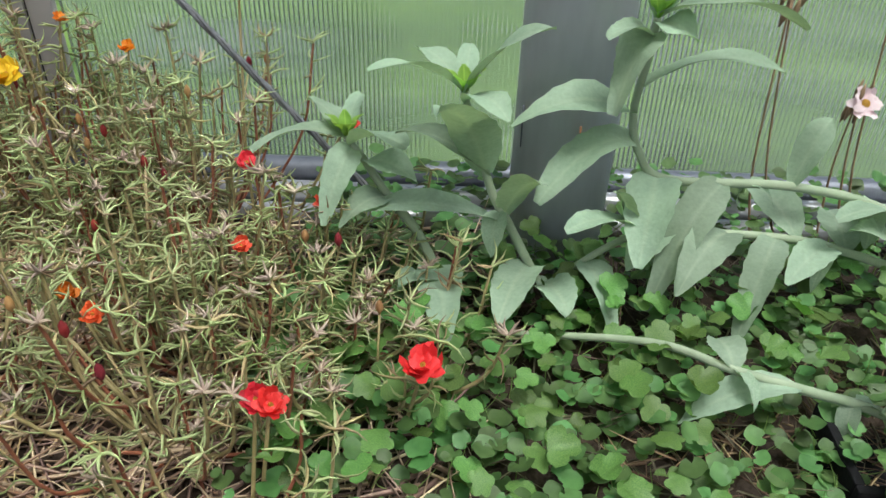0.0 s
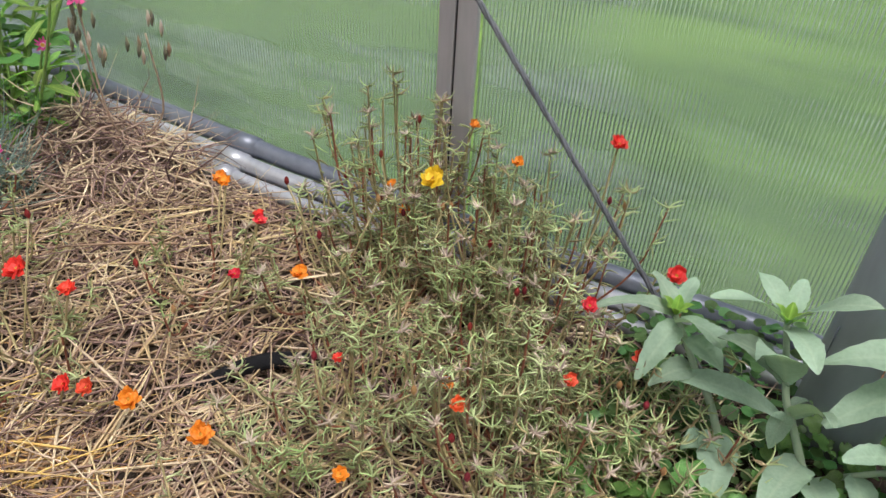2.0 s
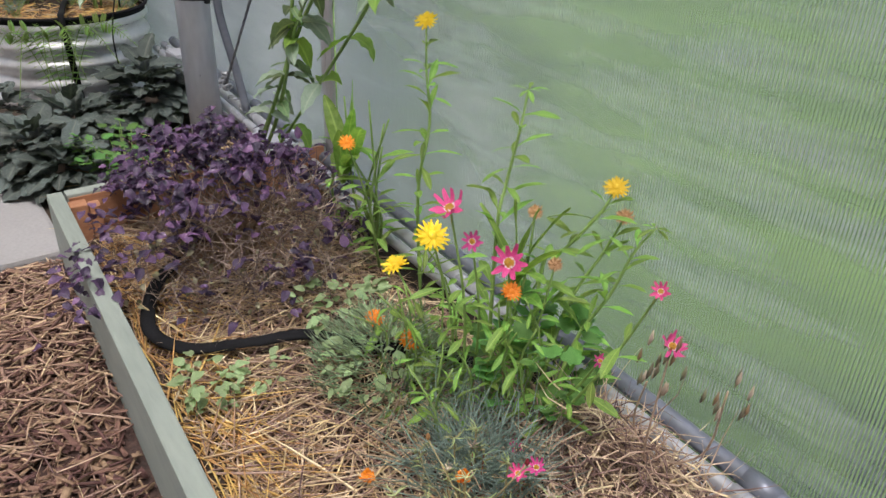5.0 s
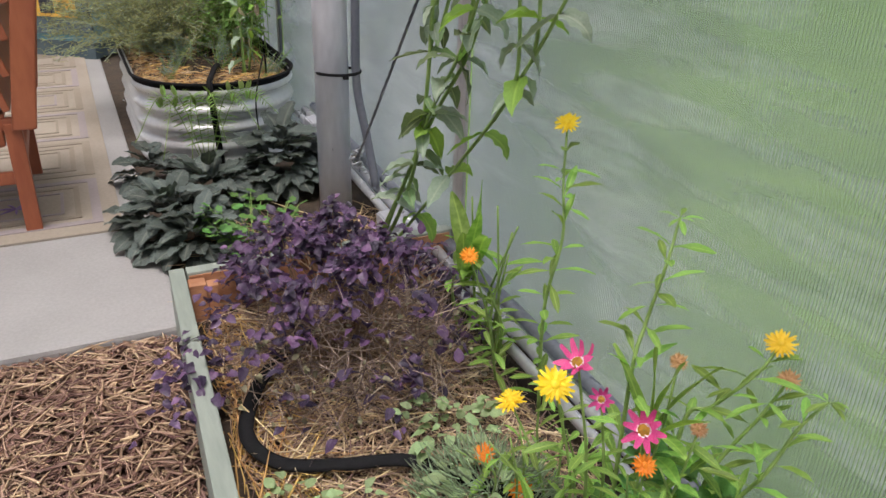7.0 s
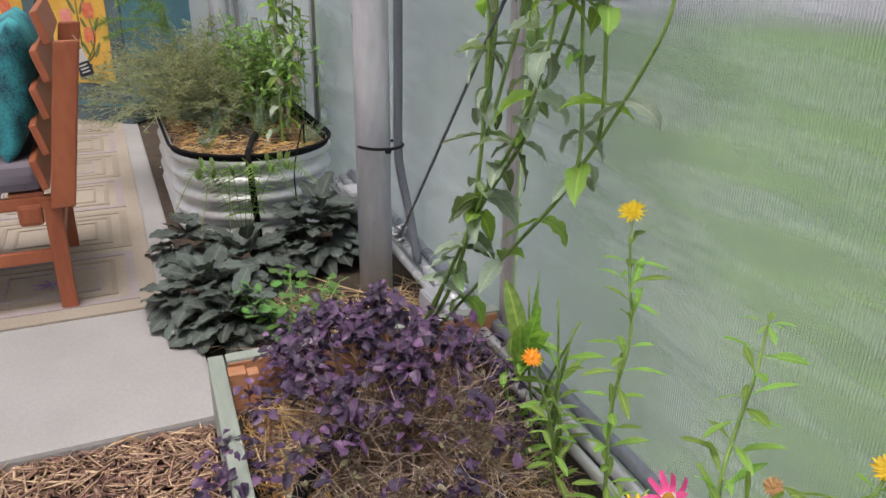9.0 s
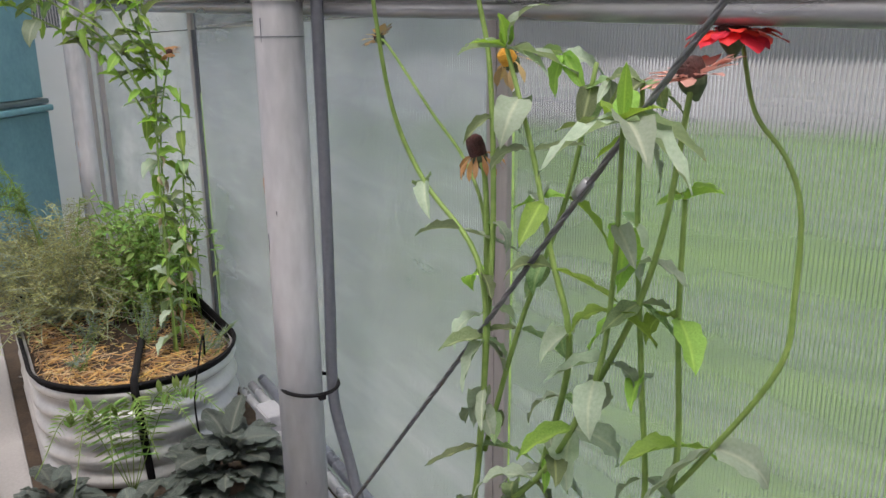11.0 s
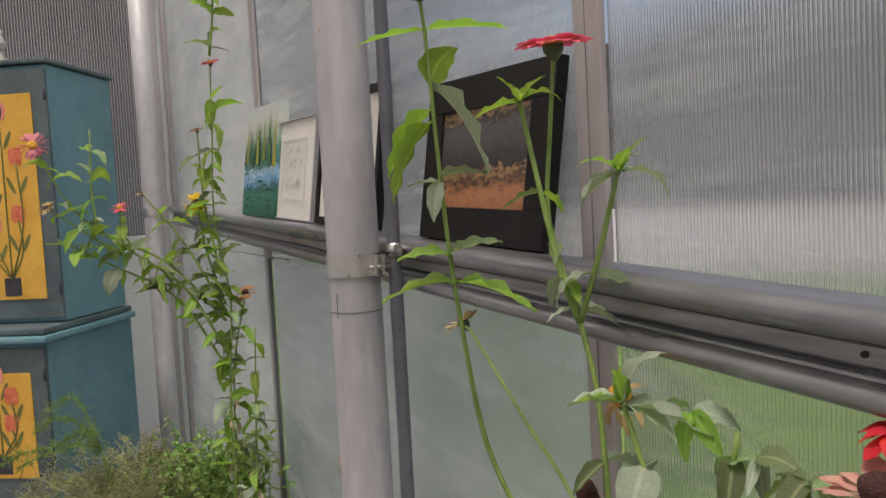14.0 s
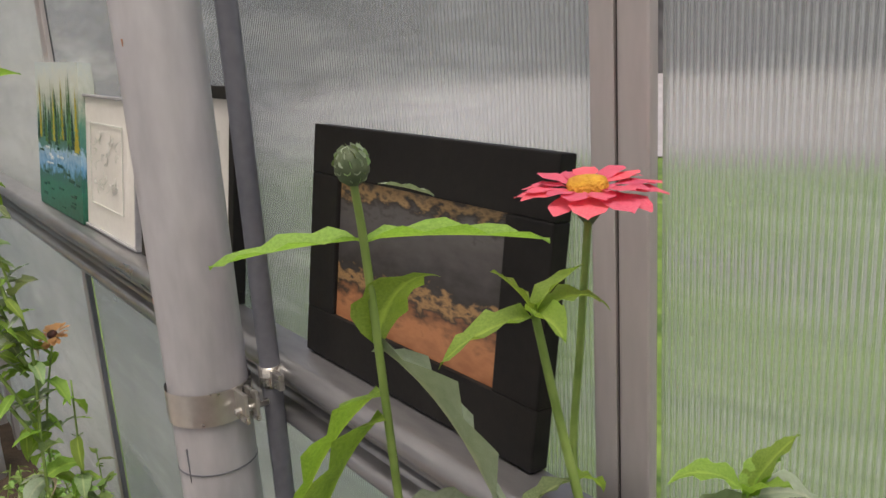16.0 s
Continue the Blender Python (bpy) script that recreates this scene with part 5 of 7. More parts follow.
for at, d, s, k in (((-2.384, .558, 1.972), (-0.62, -0.78, -0.06), 0.085, "zin_fresh"), ((-2.384, .558, 1.972), (0.62, 0.78, 0.0), 0.10, "zin_fresh"), ((-2.392, .566, 1.908), (0.10, 0.25, 0.6), 0.062, "round"), ((-2.392, .566, 1.908), (0.45, 0.42, -0.55), 0.135, "droop"), ((-2.392, .566, 1.88), (-0.5, -0.6, -0.62), 0.10, "zin_fresh"), ((-2.40, .62, 1.985), (-0.5, -0.4, 0.2), 0.035, "zin_grey"), ((-2.392, .566, 1.865), (-0.55, -0.75, -0.95), 0.11, "zin_fresh"), ((-2.397, .575, 1.795), (0.1, -0.3, -0.7), 0.055, "droop"), ((-2.397, .575, 1.795), (0.5, 0.5, 0.25), 0.062, "zin_grey"), ((-2.397, .575, 1.79), (-0.3, -0.4, 0.1), 0.045, "zin_grey"), ((-2.40, .583, 1.70), (-0.3, -0.8, 0.2), 0.065, "zin_fresh"), ((-2.40, .583, 1.70), (0.5, 0.6, 0.4), 0.07, "zin"), ((-2.40, .59, 1.665), (-0.6, -0.8, 0.05), 0.10, "zin_fresh"), ((-2.40, .59, 1.665), (0.6, 0.8, -0.1), 0.11, "zin_fresh")):
    if k in ("round", "droop"):
        put(zp, SHAPES["zin_fresh" if k == "round" else "zin_grey"][4 if k == "round" else 0], at, d, s, 0.9 if k == "round" else 0.4, 1.7 if k == "round" else 1.0)
    else:
        put(zp, SHAPES[k][5 if at[2] > 1.97 else 0], at, d, s, R.uniform(-0.3, 0.3), 1.35 if at[2] < 1.8 else 1.0)
bud = Matrix.Translation((-2.376, .55, 2.003))
part("bud", Build().grid([[bud @ Vector((r_ * math.cos(a), r_ * math.sin(a), h)) for a in np.linspace(0, 6.283, 15)[:-1]] for h, r_ in ((0, .0025), (.003, .007), (.008, .0092), (.014, .0088), (.019, .0055), (.0205, .001))], True), M["calyx_dark"], zp, "closed green zinnia bud")
for ring, (h, r_) in enumerate(((.002, .0055), (.006, .0085), (.010, .0090), (.0135, .0082), (.0165, .0062))):
    for k in range(11):
        a = 2 * math.pi * (k + .5 * ring) / 11
        put(zp, SHAPES["zin_grey" if k % 3 else "zin"][0], bud @ Vector((r_ * math.cos(a), r_ * math.sin(a), h)), (-.35 * math.cos(a) * (ring - .8) * .5, -.35 * math.sin(a) * (ring - .8) * .5, 1), .0055, math.pi / 2 - a + math.pi, 1.7, "bract")
LT = stem(zp, [(-2.212, .66, 1.106), (-2.25, .70, 1.30), (-2.288, .72, 1.505), (-2.318, .72, 1.608)], 0.0044, 0.0036, M["stem"])
leaf_pairs(zp, LT, "zin", 0.141, (0.057, 0.085), 0.1, 0.9, (-0.8, 0.1), keys=ALL)
LB = stem(zp, [(-2.318, .72, 1.608), (-2.376, .729, 1.702), (-2.402, .738, 1.761), (-2.40, .746, 1.856), (-2.398, .755, 1.95)], 0.0035, 0.0029, M["stem"])
leaf_pairs(zp, LB, "zin", 0.096, (0.040, 0.068), 0.1, 0.45, (-0.5, 0.3), keys=["zin", "zin_grey"])
zinnia(zp, (-2.398, .755, 1.968), (0.06, -0.10, 1), 0.094, "pinkred", M["gold"], 13, 0.07, tall=0.8, slim=1.2)
LC = stem(zp, [(-2.318, .72, 1.608), (-2.292, .735, 1.70), (-2.265, .745, 1.795)], 0.0039, 0.0030, M["stem"])
leaf_pairs(zp, LC, "zin_grey", 0.114, (0.057, 0.079), 0.4, 0.7, (-0.5, 0.1), keys=["zin_grey"])
for d, s, k in (((-0.5, -0.5, 0.5), 0.055, "zin_fresh"), ((0.2, 0.3, 0.9), 0.05, "zin_fresh"), ((0.45, 0.75, -0.1), 0.075, "zin_grey"), ((-0.3, -0.8, -0.4), 0.065, "zin_grey"), ((0.5, -0.2, 0.7), 0.045, "zin_fresh"), ((0.1, 0.5, 0.8), 0.04, "zin_fresh")):
    put(zp, R.choice(SHAPES[k]), (-2.265, .745, 1.79), d, s)
LD = stem(zp, [(-2.320, .72, 1.607), (-2.35, .713, 1.68), (-2.384, .705, 1.815), (-2.397, .697, 1.894)], 0.0042, 0.0030, M["stem"])
leaf_pairs(zp, LD, "zin", 0.096, (0.051, 0.074), 0.25, 0.75, (-0.5, 0.1), keys=["zin", "zin_grey", "zin_fresh"])
for d, s in (((-0.4, -0.75, 0.25), 0.075), ((0.1, 0.2, 1), 0.05), ((0.4, 0.7, 0.35), 0.06), ((0.6, -0.3, 0.2), 0.06), ((-0.2, -0.3, 0.9), 0.045)):
    put(zp, R.choice(SHAPES["zin_fresh"]), (-2.397, .697, 1.890), d, s)
LQ = stem(zp, [(-2.226, .66, .958), (-2.261, .70, 1.158), (-2.275, .704, 1.348), (-2.295, .707, 1.380)], 0.0047, 0.0040, M["stem"])
leaf_pairs(zp, LQ, "zin", 0.128, (0.057, 0.091), 0.2, 0.85, (-0.8, 0.0), keys=ALL)
zinnia(zp, (-2.297, .707, 1.388), (-0.1, -0.3, 1), 0.085, "dried", M["cone"], 14, -0.35, 1, 0.9, 2.6, 0.5)
stem(zp, [(-2.255, .69, 1.18), (-2.301, .72, 1.295), (-2.373, .732, 1.372), (-2.487, .745, 1.434), (-2.655, .758, 1.54), (-2.70, .765, 1.552)], 0.0031, 0.0025, M["stem"])
zinnia(zp, (-2.71, .768, 1.556), (-0.5, -0.3, 0.8), 0.062, "straw", M["cone"], 11, 0.35, 1, 0.3)
LW = stem(zp, [(-2.50, .63, .34), (-2.308, .70, .593), (-2.035, .717, .869), (-1.969, .734, .967), (-1.905, .751, 1.071), (-1.833, .769, 1.207), (-1.834, .786, 1.286), (-1.846, .798, 1.374), (-1.87, .80, 1.425), (-1.908, .794, 1.47), (-1.928, .79, 1.54)], 0.0042, 0.0024, M["stem"])
leaf_pairs(zp, LW, "zin_grey", 0.166, (0.068, 0.113), 0.22, 0.75, (-0.9, 0.0), keys=["zin_grey", "zin_fresh", "zin_grey"])
zinnia(zp, (-1.935, .782, 1.553), (0.0, -0.1, 1), 0.10, "red", M["cone"], 13, -0.1, 2, 0.5)
LP = stem(zp, [(-2.48, .62, .36), (-2.35, .65, .62), (-2.245, .68, .82), (-2.107, .686, .977), (-2.04, .692, 1.104), (-1.975, .698, 1.237), (-1.943, .704, 1.346), (-1.93, .713, 1.479), (-1.932, .718, 1.497)], 0.0050, 0.0030, M["stem"])
leaf_pairs(zp, LP, "zin", 0.087, (0.057, 0.097), 0.2, 0.93, (-0.6, 0.3), keys=ALL)
zinnia(zp, (-1.933, .72, 1.508), (-0.1, -0.3, 1), 0.095, "dusty", M["cone"], 13, 0.25, 2, 0.3, 1.6, 0.8)
LE = stem(zp, [(-2.48, .60, .36), (-2.343, .66, .651), (-2.217, .66, .839), (-2.076, .66, 1.004), (-1.991, .66, 1.164), (-1.97, .66, 1.30), (-1.925, .617, 1.475)], 0.0050, 0.0026, M["stem"])
leaf_pairs(zp, LE, "zin", 0.079, (0.063, 0.102), 0.25, 0.95, (-0.6, 0.3), keys=ALL)
for d, s, k in (((0.45, 0.85, 0.15), 0.10, "zin_grey"), ((-0.5, -0.85, 0.1), 0.10, "zin_grey"), ((0.9, 0.3, -0.1), 0.10, "zin_grey"), ((-0.8, -0.1, -0.1), 0.09, "zin"), ((0.7, -0.4, 0.2), 0.095, "zin_grey"), ((-0.7, 0.4, 0.3), 0.07, "zin_fresh"), ((0.2, -0.2, 0.9), 0.06, "zin_fresh"), ((-0.2, 0.3, 0.9), 0.055, "zin_fresh"), ((0.5, 0.1, 0.7), 0.05, "zin_fresh")):
    put(zp, R.choice(SHAPES[k]), (-1.925, .617, 1.470), d, s)
LF = stem(zp, [(-2.11, .68, .97), (-2.059, .68, 1.167), (-2.10, .68, 1.29), (-2.141, .68, 1.412), (-2.198, .68, 1.541)], 0.0047, 0.0030, M["stem"])
leaf_pairs(zp, LF, "zin", 0.083, (0.057, 0.097), 0.1, 0.92, (-0.5, 0.3), keys=ALL)
for d, s, k in (((0.15, 0.3, 0.8), 0.085, "zin_grey"), ((-0.5, -0.5, 0.1), 0.065, "zin_grey"), ((0.7, 0.6, -0.05), 0.10, "zin_grey"), ((-0.2, -0.5, 0.5), 0.055, "zin_fresh"), ((0.1, -0.2, 0.9), 0.05, "zin_fresh"), ((-0.3, 0.3, 0.8), 0.05, "zin_fresh"), ((0.6, 0.3, 0.1), 0.07, "zin_grey")):
    put(zp, R.choice(SHAPES[k]), (-2.198, .68, 1.537), d, s)
LV = stem(zp, [(-1.945, .742, 1.0), (-1.931, .74, 1.08), (-1.944, .74, 1.237), (-1.947, .74, 1.375)], 0.0042, 0.0030, M["stem"])
leaf_pairs(zp, LV, "zin_fresh", 0.166, (0.057, 0.091), 0.25, 1.0, (-0.6, 0.2), keys=["zin_fresh", "zin"])
LU = stem(zp, [(-2.03, .715, .87), (-1.962, .72, .975), (-1.976, .72, 1.157), (-1.996, .72, 1.34), (-2.005, .725, 1.50)], 0.0042, 0.0030, M["stem"])
tuft(zp, LU[-1], "zin", 5, (.05, .075), (-.6, .5))
tuft(zp, LV[-1], "zin_fresh", 4, (.03, .05))
leaf_pairs(zp, LU, "zin", 0.096, (0.057, 0.085), 0.15, 1.0, (-0.8, 0.2), keys=ALL)
LG = stem(zp, [(-2.226, .67, .958), (-2.20, .71, 1.15), (-2.13, .73, 1.35), (-2.09, .735, 1.52)], 0.0042, 0.0030, M["stem"])
leaf_pairs(zp, LG, "zin", 0.114, (0.051, 0.085), 0.15, 1.0, (-0.8, 0.2), keys=["zin", "zin", "zin_fresh"])
zinnia(zp, (-2.262, .735, 1.52), (0, -0.6, 0.6), 0.08, "straw", M["gold"], 8, -0.5, 1, 0.9, 1.8, 0.8)

for p in ((-2.07, .738, 1.50), (-2.15, .735, 1.53)):
    for k in range(4):
        a = k * 1.6 + R.uniform(-.3, .3)
        put(zp, R.choice(SHAPES[R.choice(ALL)]), p, (math.cos(a), 0.5 * math.sin(a) - .2, R.uniform(-.7, .3)), R.uniform(.04, .065), R.uniform(-.8, .8))

# ---- tall calendulas and the flowering clump ----
cp = thing("calendula_clump", (-1.5, 0.62, 0.34), "flowering clump of calendula and pink columbine in straw", "flowering plants")
for pts, c, size in (([(-1.76, .70, .35), (-1.774, .70, .574), (-1.79, .737, .71), (-1.856, .773, .794), (-1.913, .81, .885)], "yellow", 0.055), ([(-1.47, .66, .36), (-1.493, .68, .621), (-1.516, .713, .681), (-1.527, .747, .778), (-1.55, .78, .838)], None, 0), ([(-1.36, .66, .36), (-1.41, .72, .567), (-1.397, .758, .596), (-1.364, .797, .666), (-1.364, .832, .708)], "yellow", 0.048), ([(-1.30, .66, .36), (-1.309, .72, .469), (-1.281, .757, .563), (-1.277, .793, .63), (-1.27, .83, .67)], None, 0), ([(-1.33, .66, .36), (-1.36, .74, .5), (-1.345, .80, .60), (-1.335, .83, .665)], "dried", 0.035)):
    ln = stem(cp, pts, 0.004, 0.002, M["stem"])
    leaf_pairs(cp, ln, "cal", 0.024, (0.045, 0.085), 0.1, 0.93, (0.2, 1.5))
    if c:
        bloom(cp, CALF[c], ln[-1], (0.2, -0.5, 0.8), size)
    else:
        tuft(cp, ln[-1], "cal", 6, (0.025, 0.045))
for at, c, size in (((-1.403, .506, .735), "col", 0.07), ((-1.348, .585, .643), "col", 0.075), ((-1.40, .55, .668), "col", 0.045), ((-1.465, .517, .659), "yellow", 0.06), ((-1.592, .527, .54), "yellow", 0.055), ((-1.295, .309, .642), None, 0), ((-1.62, .50, .42), "orange", 0.042), ((-1.50, .50, .44), "orange", 0.042), ((-1.80, .55, .704), "orange", 0.035), ((-1.322, .57, .61), "orange", 0.035), ((-1.088, .62, .714), "col", 0.035), ((-1.17, .62, .55), "col", 0.03), ((-1.44, .72, .66), "dried", 0.03), ((-1.36, .70, .60), "dried", 0.028)):
    if not c:
        continue
    bx, by = at[0] * 0.5 - 0.72, at[1] * 0.4 + 0.36
    if c == "orange" and at[0] < -1.75:
        bx, by = -1.9, 0.68
    ln = stem(cp, [(bx, by, .34), ((bx + at[0]) / 2 + .02, (by + at[1]) / 2, .34 + (at[2] - .34) * .55), at], 0.003, 0.0018, M["stem"])
    leaf_pairs(cp, ln, "cal", 0.045, (0.04, 0.075), 0.05, 0.85, (-0.1, 0.8))
    bloom(cp, COL if c == "col" else CALF[c], at, (0.35 + R.uniform(-.5, .5), -0.55 + R.uniform(-.3, .4), 0.75), size * (.88 if c == "col" else 1))
for k in range(24):
    a, rad = R.uniform(0, 6.28), 0.19 * math.sqrt(R.random())
    x, y = -1.46 + rad * 1.1 * math.cos(a), 0.58 + rad * 0.85 * math.sin(a)
    h = R.uniform(0.10, 0.26)
    ln = stem(cp, [(x, y, .335), (x + R.uniform(-.03, .03), y + R.uniform(-.03, .03), .335 + h * .6), (x + R.uniform(-.05, .05), y + R.uniform(-.05, .05), .335 + h)], 0.0025, 0.0015, M["stem"], 3, sides=5)
    leaf_pairs(cp, ln, "cal", 0.05, (0.03, 0.062), 0.15, 1.0, (-0.1, 1.0))
k = 1300
a, q = rng.uniform(0, 6.28, k), np.sqrt(rng.random(k))
pos = np.column_stack([-1.54 + .17 * q * np.cos(a), .48 + .12 * q * np.sin(a), .345 + .15 * (1 - q * q) * rng.random(k)])
tagged(needles("feathery_leaves", pos, np.column_stack([np.cos(a), np.sin(a), rng.uniform(.1, 1.6, k)]), rng.uniform(.02, .055, k), rng.uniform(.002, .0042, k), M["lacy"], cp, .6, flat=.4), kind="stuff")
for x, y, z in ((-1.31, .66, .66), (-1.30, .62, .62), (-1.40, .69, .69), (-1.45, .68, .69), (-1.30, .62, .57), (-1.52, .66, .66), (-1.36, .72, .70)):
    arch_leaf(cp, (-1.43 + R.uniform(-.02, .02), .68 + R.uniform(-.02, .02), .53 + R.uniform(-.02, .04)), (x, y, z), R.uniform(.022, .032), .14, M["cal"], R.uniform(-.5, .5), teeth=0)
ep = thing("calendula_plant", (-2.0, 0.69, 0.36), "leafy light green calendula plant against the wall", "calendula")
for k in range(9):
    x, y = -2.0 + R.uniform(-.07, .07), 0.70 + R.uniform(-.04, .04)
    ln = stem(ep, [(x, y, .35), (x + R.uniform(-.04, .06), y - .02, .48), (x + R.uniform(-.08, .10), y - R.uniform(0, .06), R.uniform(.56, .74))], 0.004, 0.002, M["stem"], 4)
    leaf_pairs(ep, ln, "cal", 0.10, (0.06, 0.10), 0.2, 0.8, (0.3, 1.3))
for x, y, z in ((-1.93, .64, .72), (-1.86, .62, .70), (-1.88, .62, .63), (-1.95, .62, .57), (-2.10, .66, .70), (-2.02, .69, .75), (-1.98, .63, .66)):
    arch_leaf(ep, (-2.02 + R.uniform(-.02, .02), .67 + R.uniform(-.02, .02), .53 + R.uniform(-.03, .04)), (x, y, z), R.uniform(.028, .040), .16, M["cal"], R.uniform(-.5, .5), teeth=0)
pp = thing("parsley_plant", (-1.36, 0.68, 0.34), "low broad-leaved green plant in the straw bed", "herb")
for k in range(60):
    a, rad = R.uniform(0, 6.28), 0.11 * math.sqrt(R.random())
    put(pp, R.choice(SHAPES["geranium"]), (-1.33 + rad * math.cos(a), .66 + rad * math.sin(a), .36 + R.uniform(.02, .15)), (math.cos(a), math.sin(a), R.uniform(-.3, .4)), R.uniform(.03, .05), R.uniform(-.6, .6))
    if k % 3 == 0:
        stem(pp, [(-1.33 + .4 * rad * math.cos(a), .66 + .4 * rad * math.sin(a), .335), (-1.33 + rad * math.cos(a), .66 + rad * math.sin(a), .42)], .002, .0015, M["stem"], sides=5)
for base, n_, rad, sz in (((-1.67, .185, .345), 44, .055, (.02, .035)), ((-1.76, .50, .345), 70, .09, (.02, .04)), ((-1.64, .27, .345), 16, .04, (.015, .025)), ((-1.56, .46, .345), 60, .09, (.02, .04))):
    vp = thing("pale_seedling", base, "small pale green crinkled seedling in straw", "seedling", "pale seedlings")
    for k in range(n_):
        a, q = R.uniform(0, 6.28), rad * math.sqrt(R.random())
        put(vp, R.choice(SHAPES["pale"]), (base[0] + q * math.cos(a), base[1] + q * math.sin(a), base[2] + R.uniform(.005, .06)), (math.cos(a), math.sin(a), R.uniform(.0, .8)), R.uniform(*sz), R.uniform(-.4, .4))


# ---- moss roses ----
BLOOMS = [(-0.506, 0.67, 0.514, 'yellow', 0.036), (-0.302, 0.8, 0.567, 'red', 0.026), (-0.588, 0.477, 0.453, 'orange', 0.024), (-0.655, 0.251, 0.407, 'orange', 0.028), (-0.25, 0.585, 0.475, 'red', 0.022), (-0.177, 0.725, 0.45, 'red', 0.028), (-0.702, 0.542, 0.45, 'red', 0.02), (-0.657, 0.438, 0.45, 'red', 0.018), (-0.817, 0.321, 0.44, 'red', 0.024), (-0.711, 0.22, 0.43, 'red', 0.024), (-0.687, 0.229, 0.43, 'scarlet', 0.022), (-0.54, 0.242, 0.43, 'orange', 0.028), (-0.391, 0.274, 0.43, 'orange', 0.018), (-0.545, 0.671, 0.45, 'orange', 0.026), (-0.812, 0.601, 0.44, 'orange', 0.022), (-0.434, 0.79, 0.5, 'orange', 0.02), (-0.52, 0.82, 0.52, 'orange', 0.018)]
BLOOMS += [(-0.588, 0.7, 0.46, 'orange', 0.016), (-0.233, 0.487, 0.45, 'scarlet', 0.018), (-0.349, 0.415, 0.45, 'orange', 0.02), (-0.327, 0.403, 0.44, 'scarlet', 0.02), (-0.186, 0.334, 0.43, 'red', 0.024), (-0.175, 0.557, 0.45, 'scarlet', 0.022), (-0.474, 0.394, 0.44, 'red', 0.014), (-0.497, 0.161, 0.43, 'orange', 0.026), (-0.071, 0.363, 0.44, 'red', 0.034), (-0.175, 0.329, 0.43, 'red', 0.026), (-1.079, 0.174, 0.44, 'scarlet', 0.032), (-0.899, 0.317, 0.44, 'red', 0.034), (-1.108, 0.338, 0.44, 'orange', 0.036), (-1.185, 0.383, 0.44, 'orange', 0.024), (-0.83, 0.331, 0.43, 'red', 0.02), (-0.837, 0.617, 0.43, 'orange', 0.024), (-0.72, 0.563, 0.44, 'red', 0.018), (-1.33, 0.31, 0.36, 'orange', 0.026)]
clumps = [(R.uniform(-.64, -.22), R.uniform(.30, .80), R.uniform(.10, .18), 24, .085) for k in range(17)]
clumps += [(R.uniform(-.24, -.02), R.uniform(.30, .54), R.uniform(.08, .13), 20, .08) for k in range(6)]
clumps += [(R.uniform(-.95, -.5), R.uniform(.10, .62), R.uniform(.07, .12), 11, .09) for k in range(10)]
clumps += [(-1.05, .30, .13, 30, .10), (-.98, .40, .12, 22, .08), (-1.12, .22, .10, 18, .08), (-.86, .26, .10, 18, .08), (-1.18, .40, .10, 16, .07), (-.30, .18, .10, 18, .09), (-.45, .12, .10, 16, .09), (-.20, .26, .10, 18, .08)]
BARE = [(-.60, .40, .10), (-.88, .38, .12), (-.79, .14, .10), (-.70, .25, .12), (-.85, .58, .10)]
clumps = [q for q in clumps if all((q[0] - u) ** 2 + (q[1] - v) ** 2 > w * w for u, v, w in BARE)]
holders = []
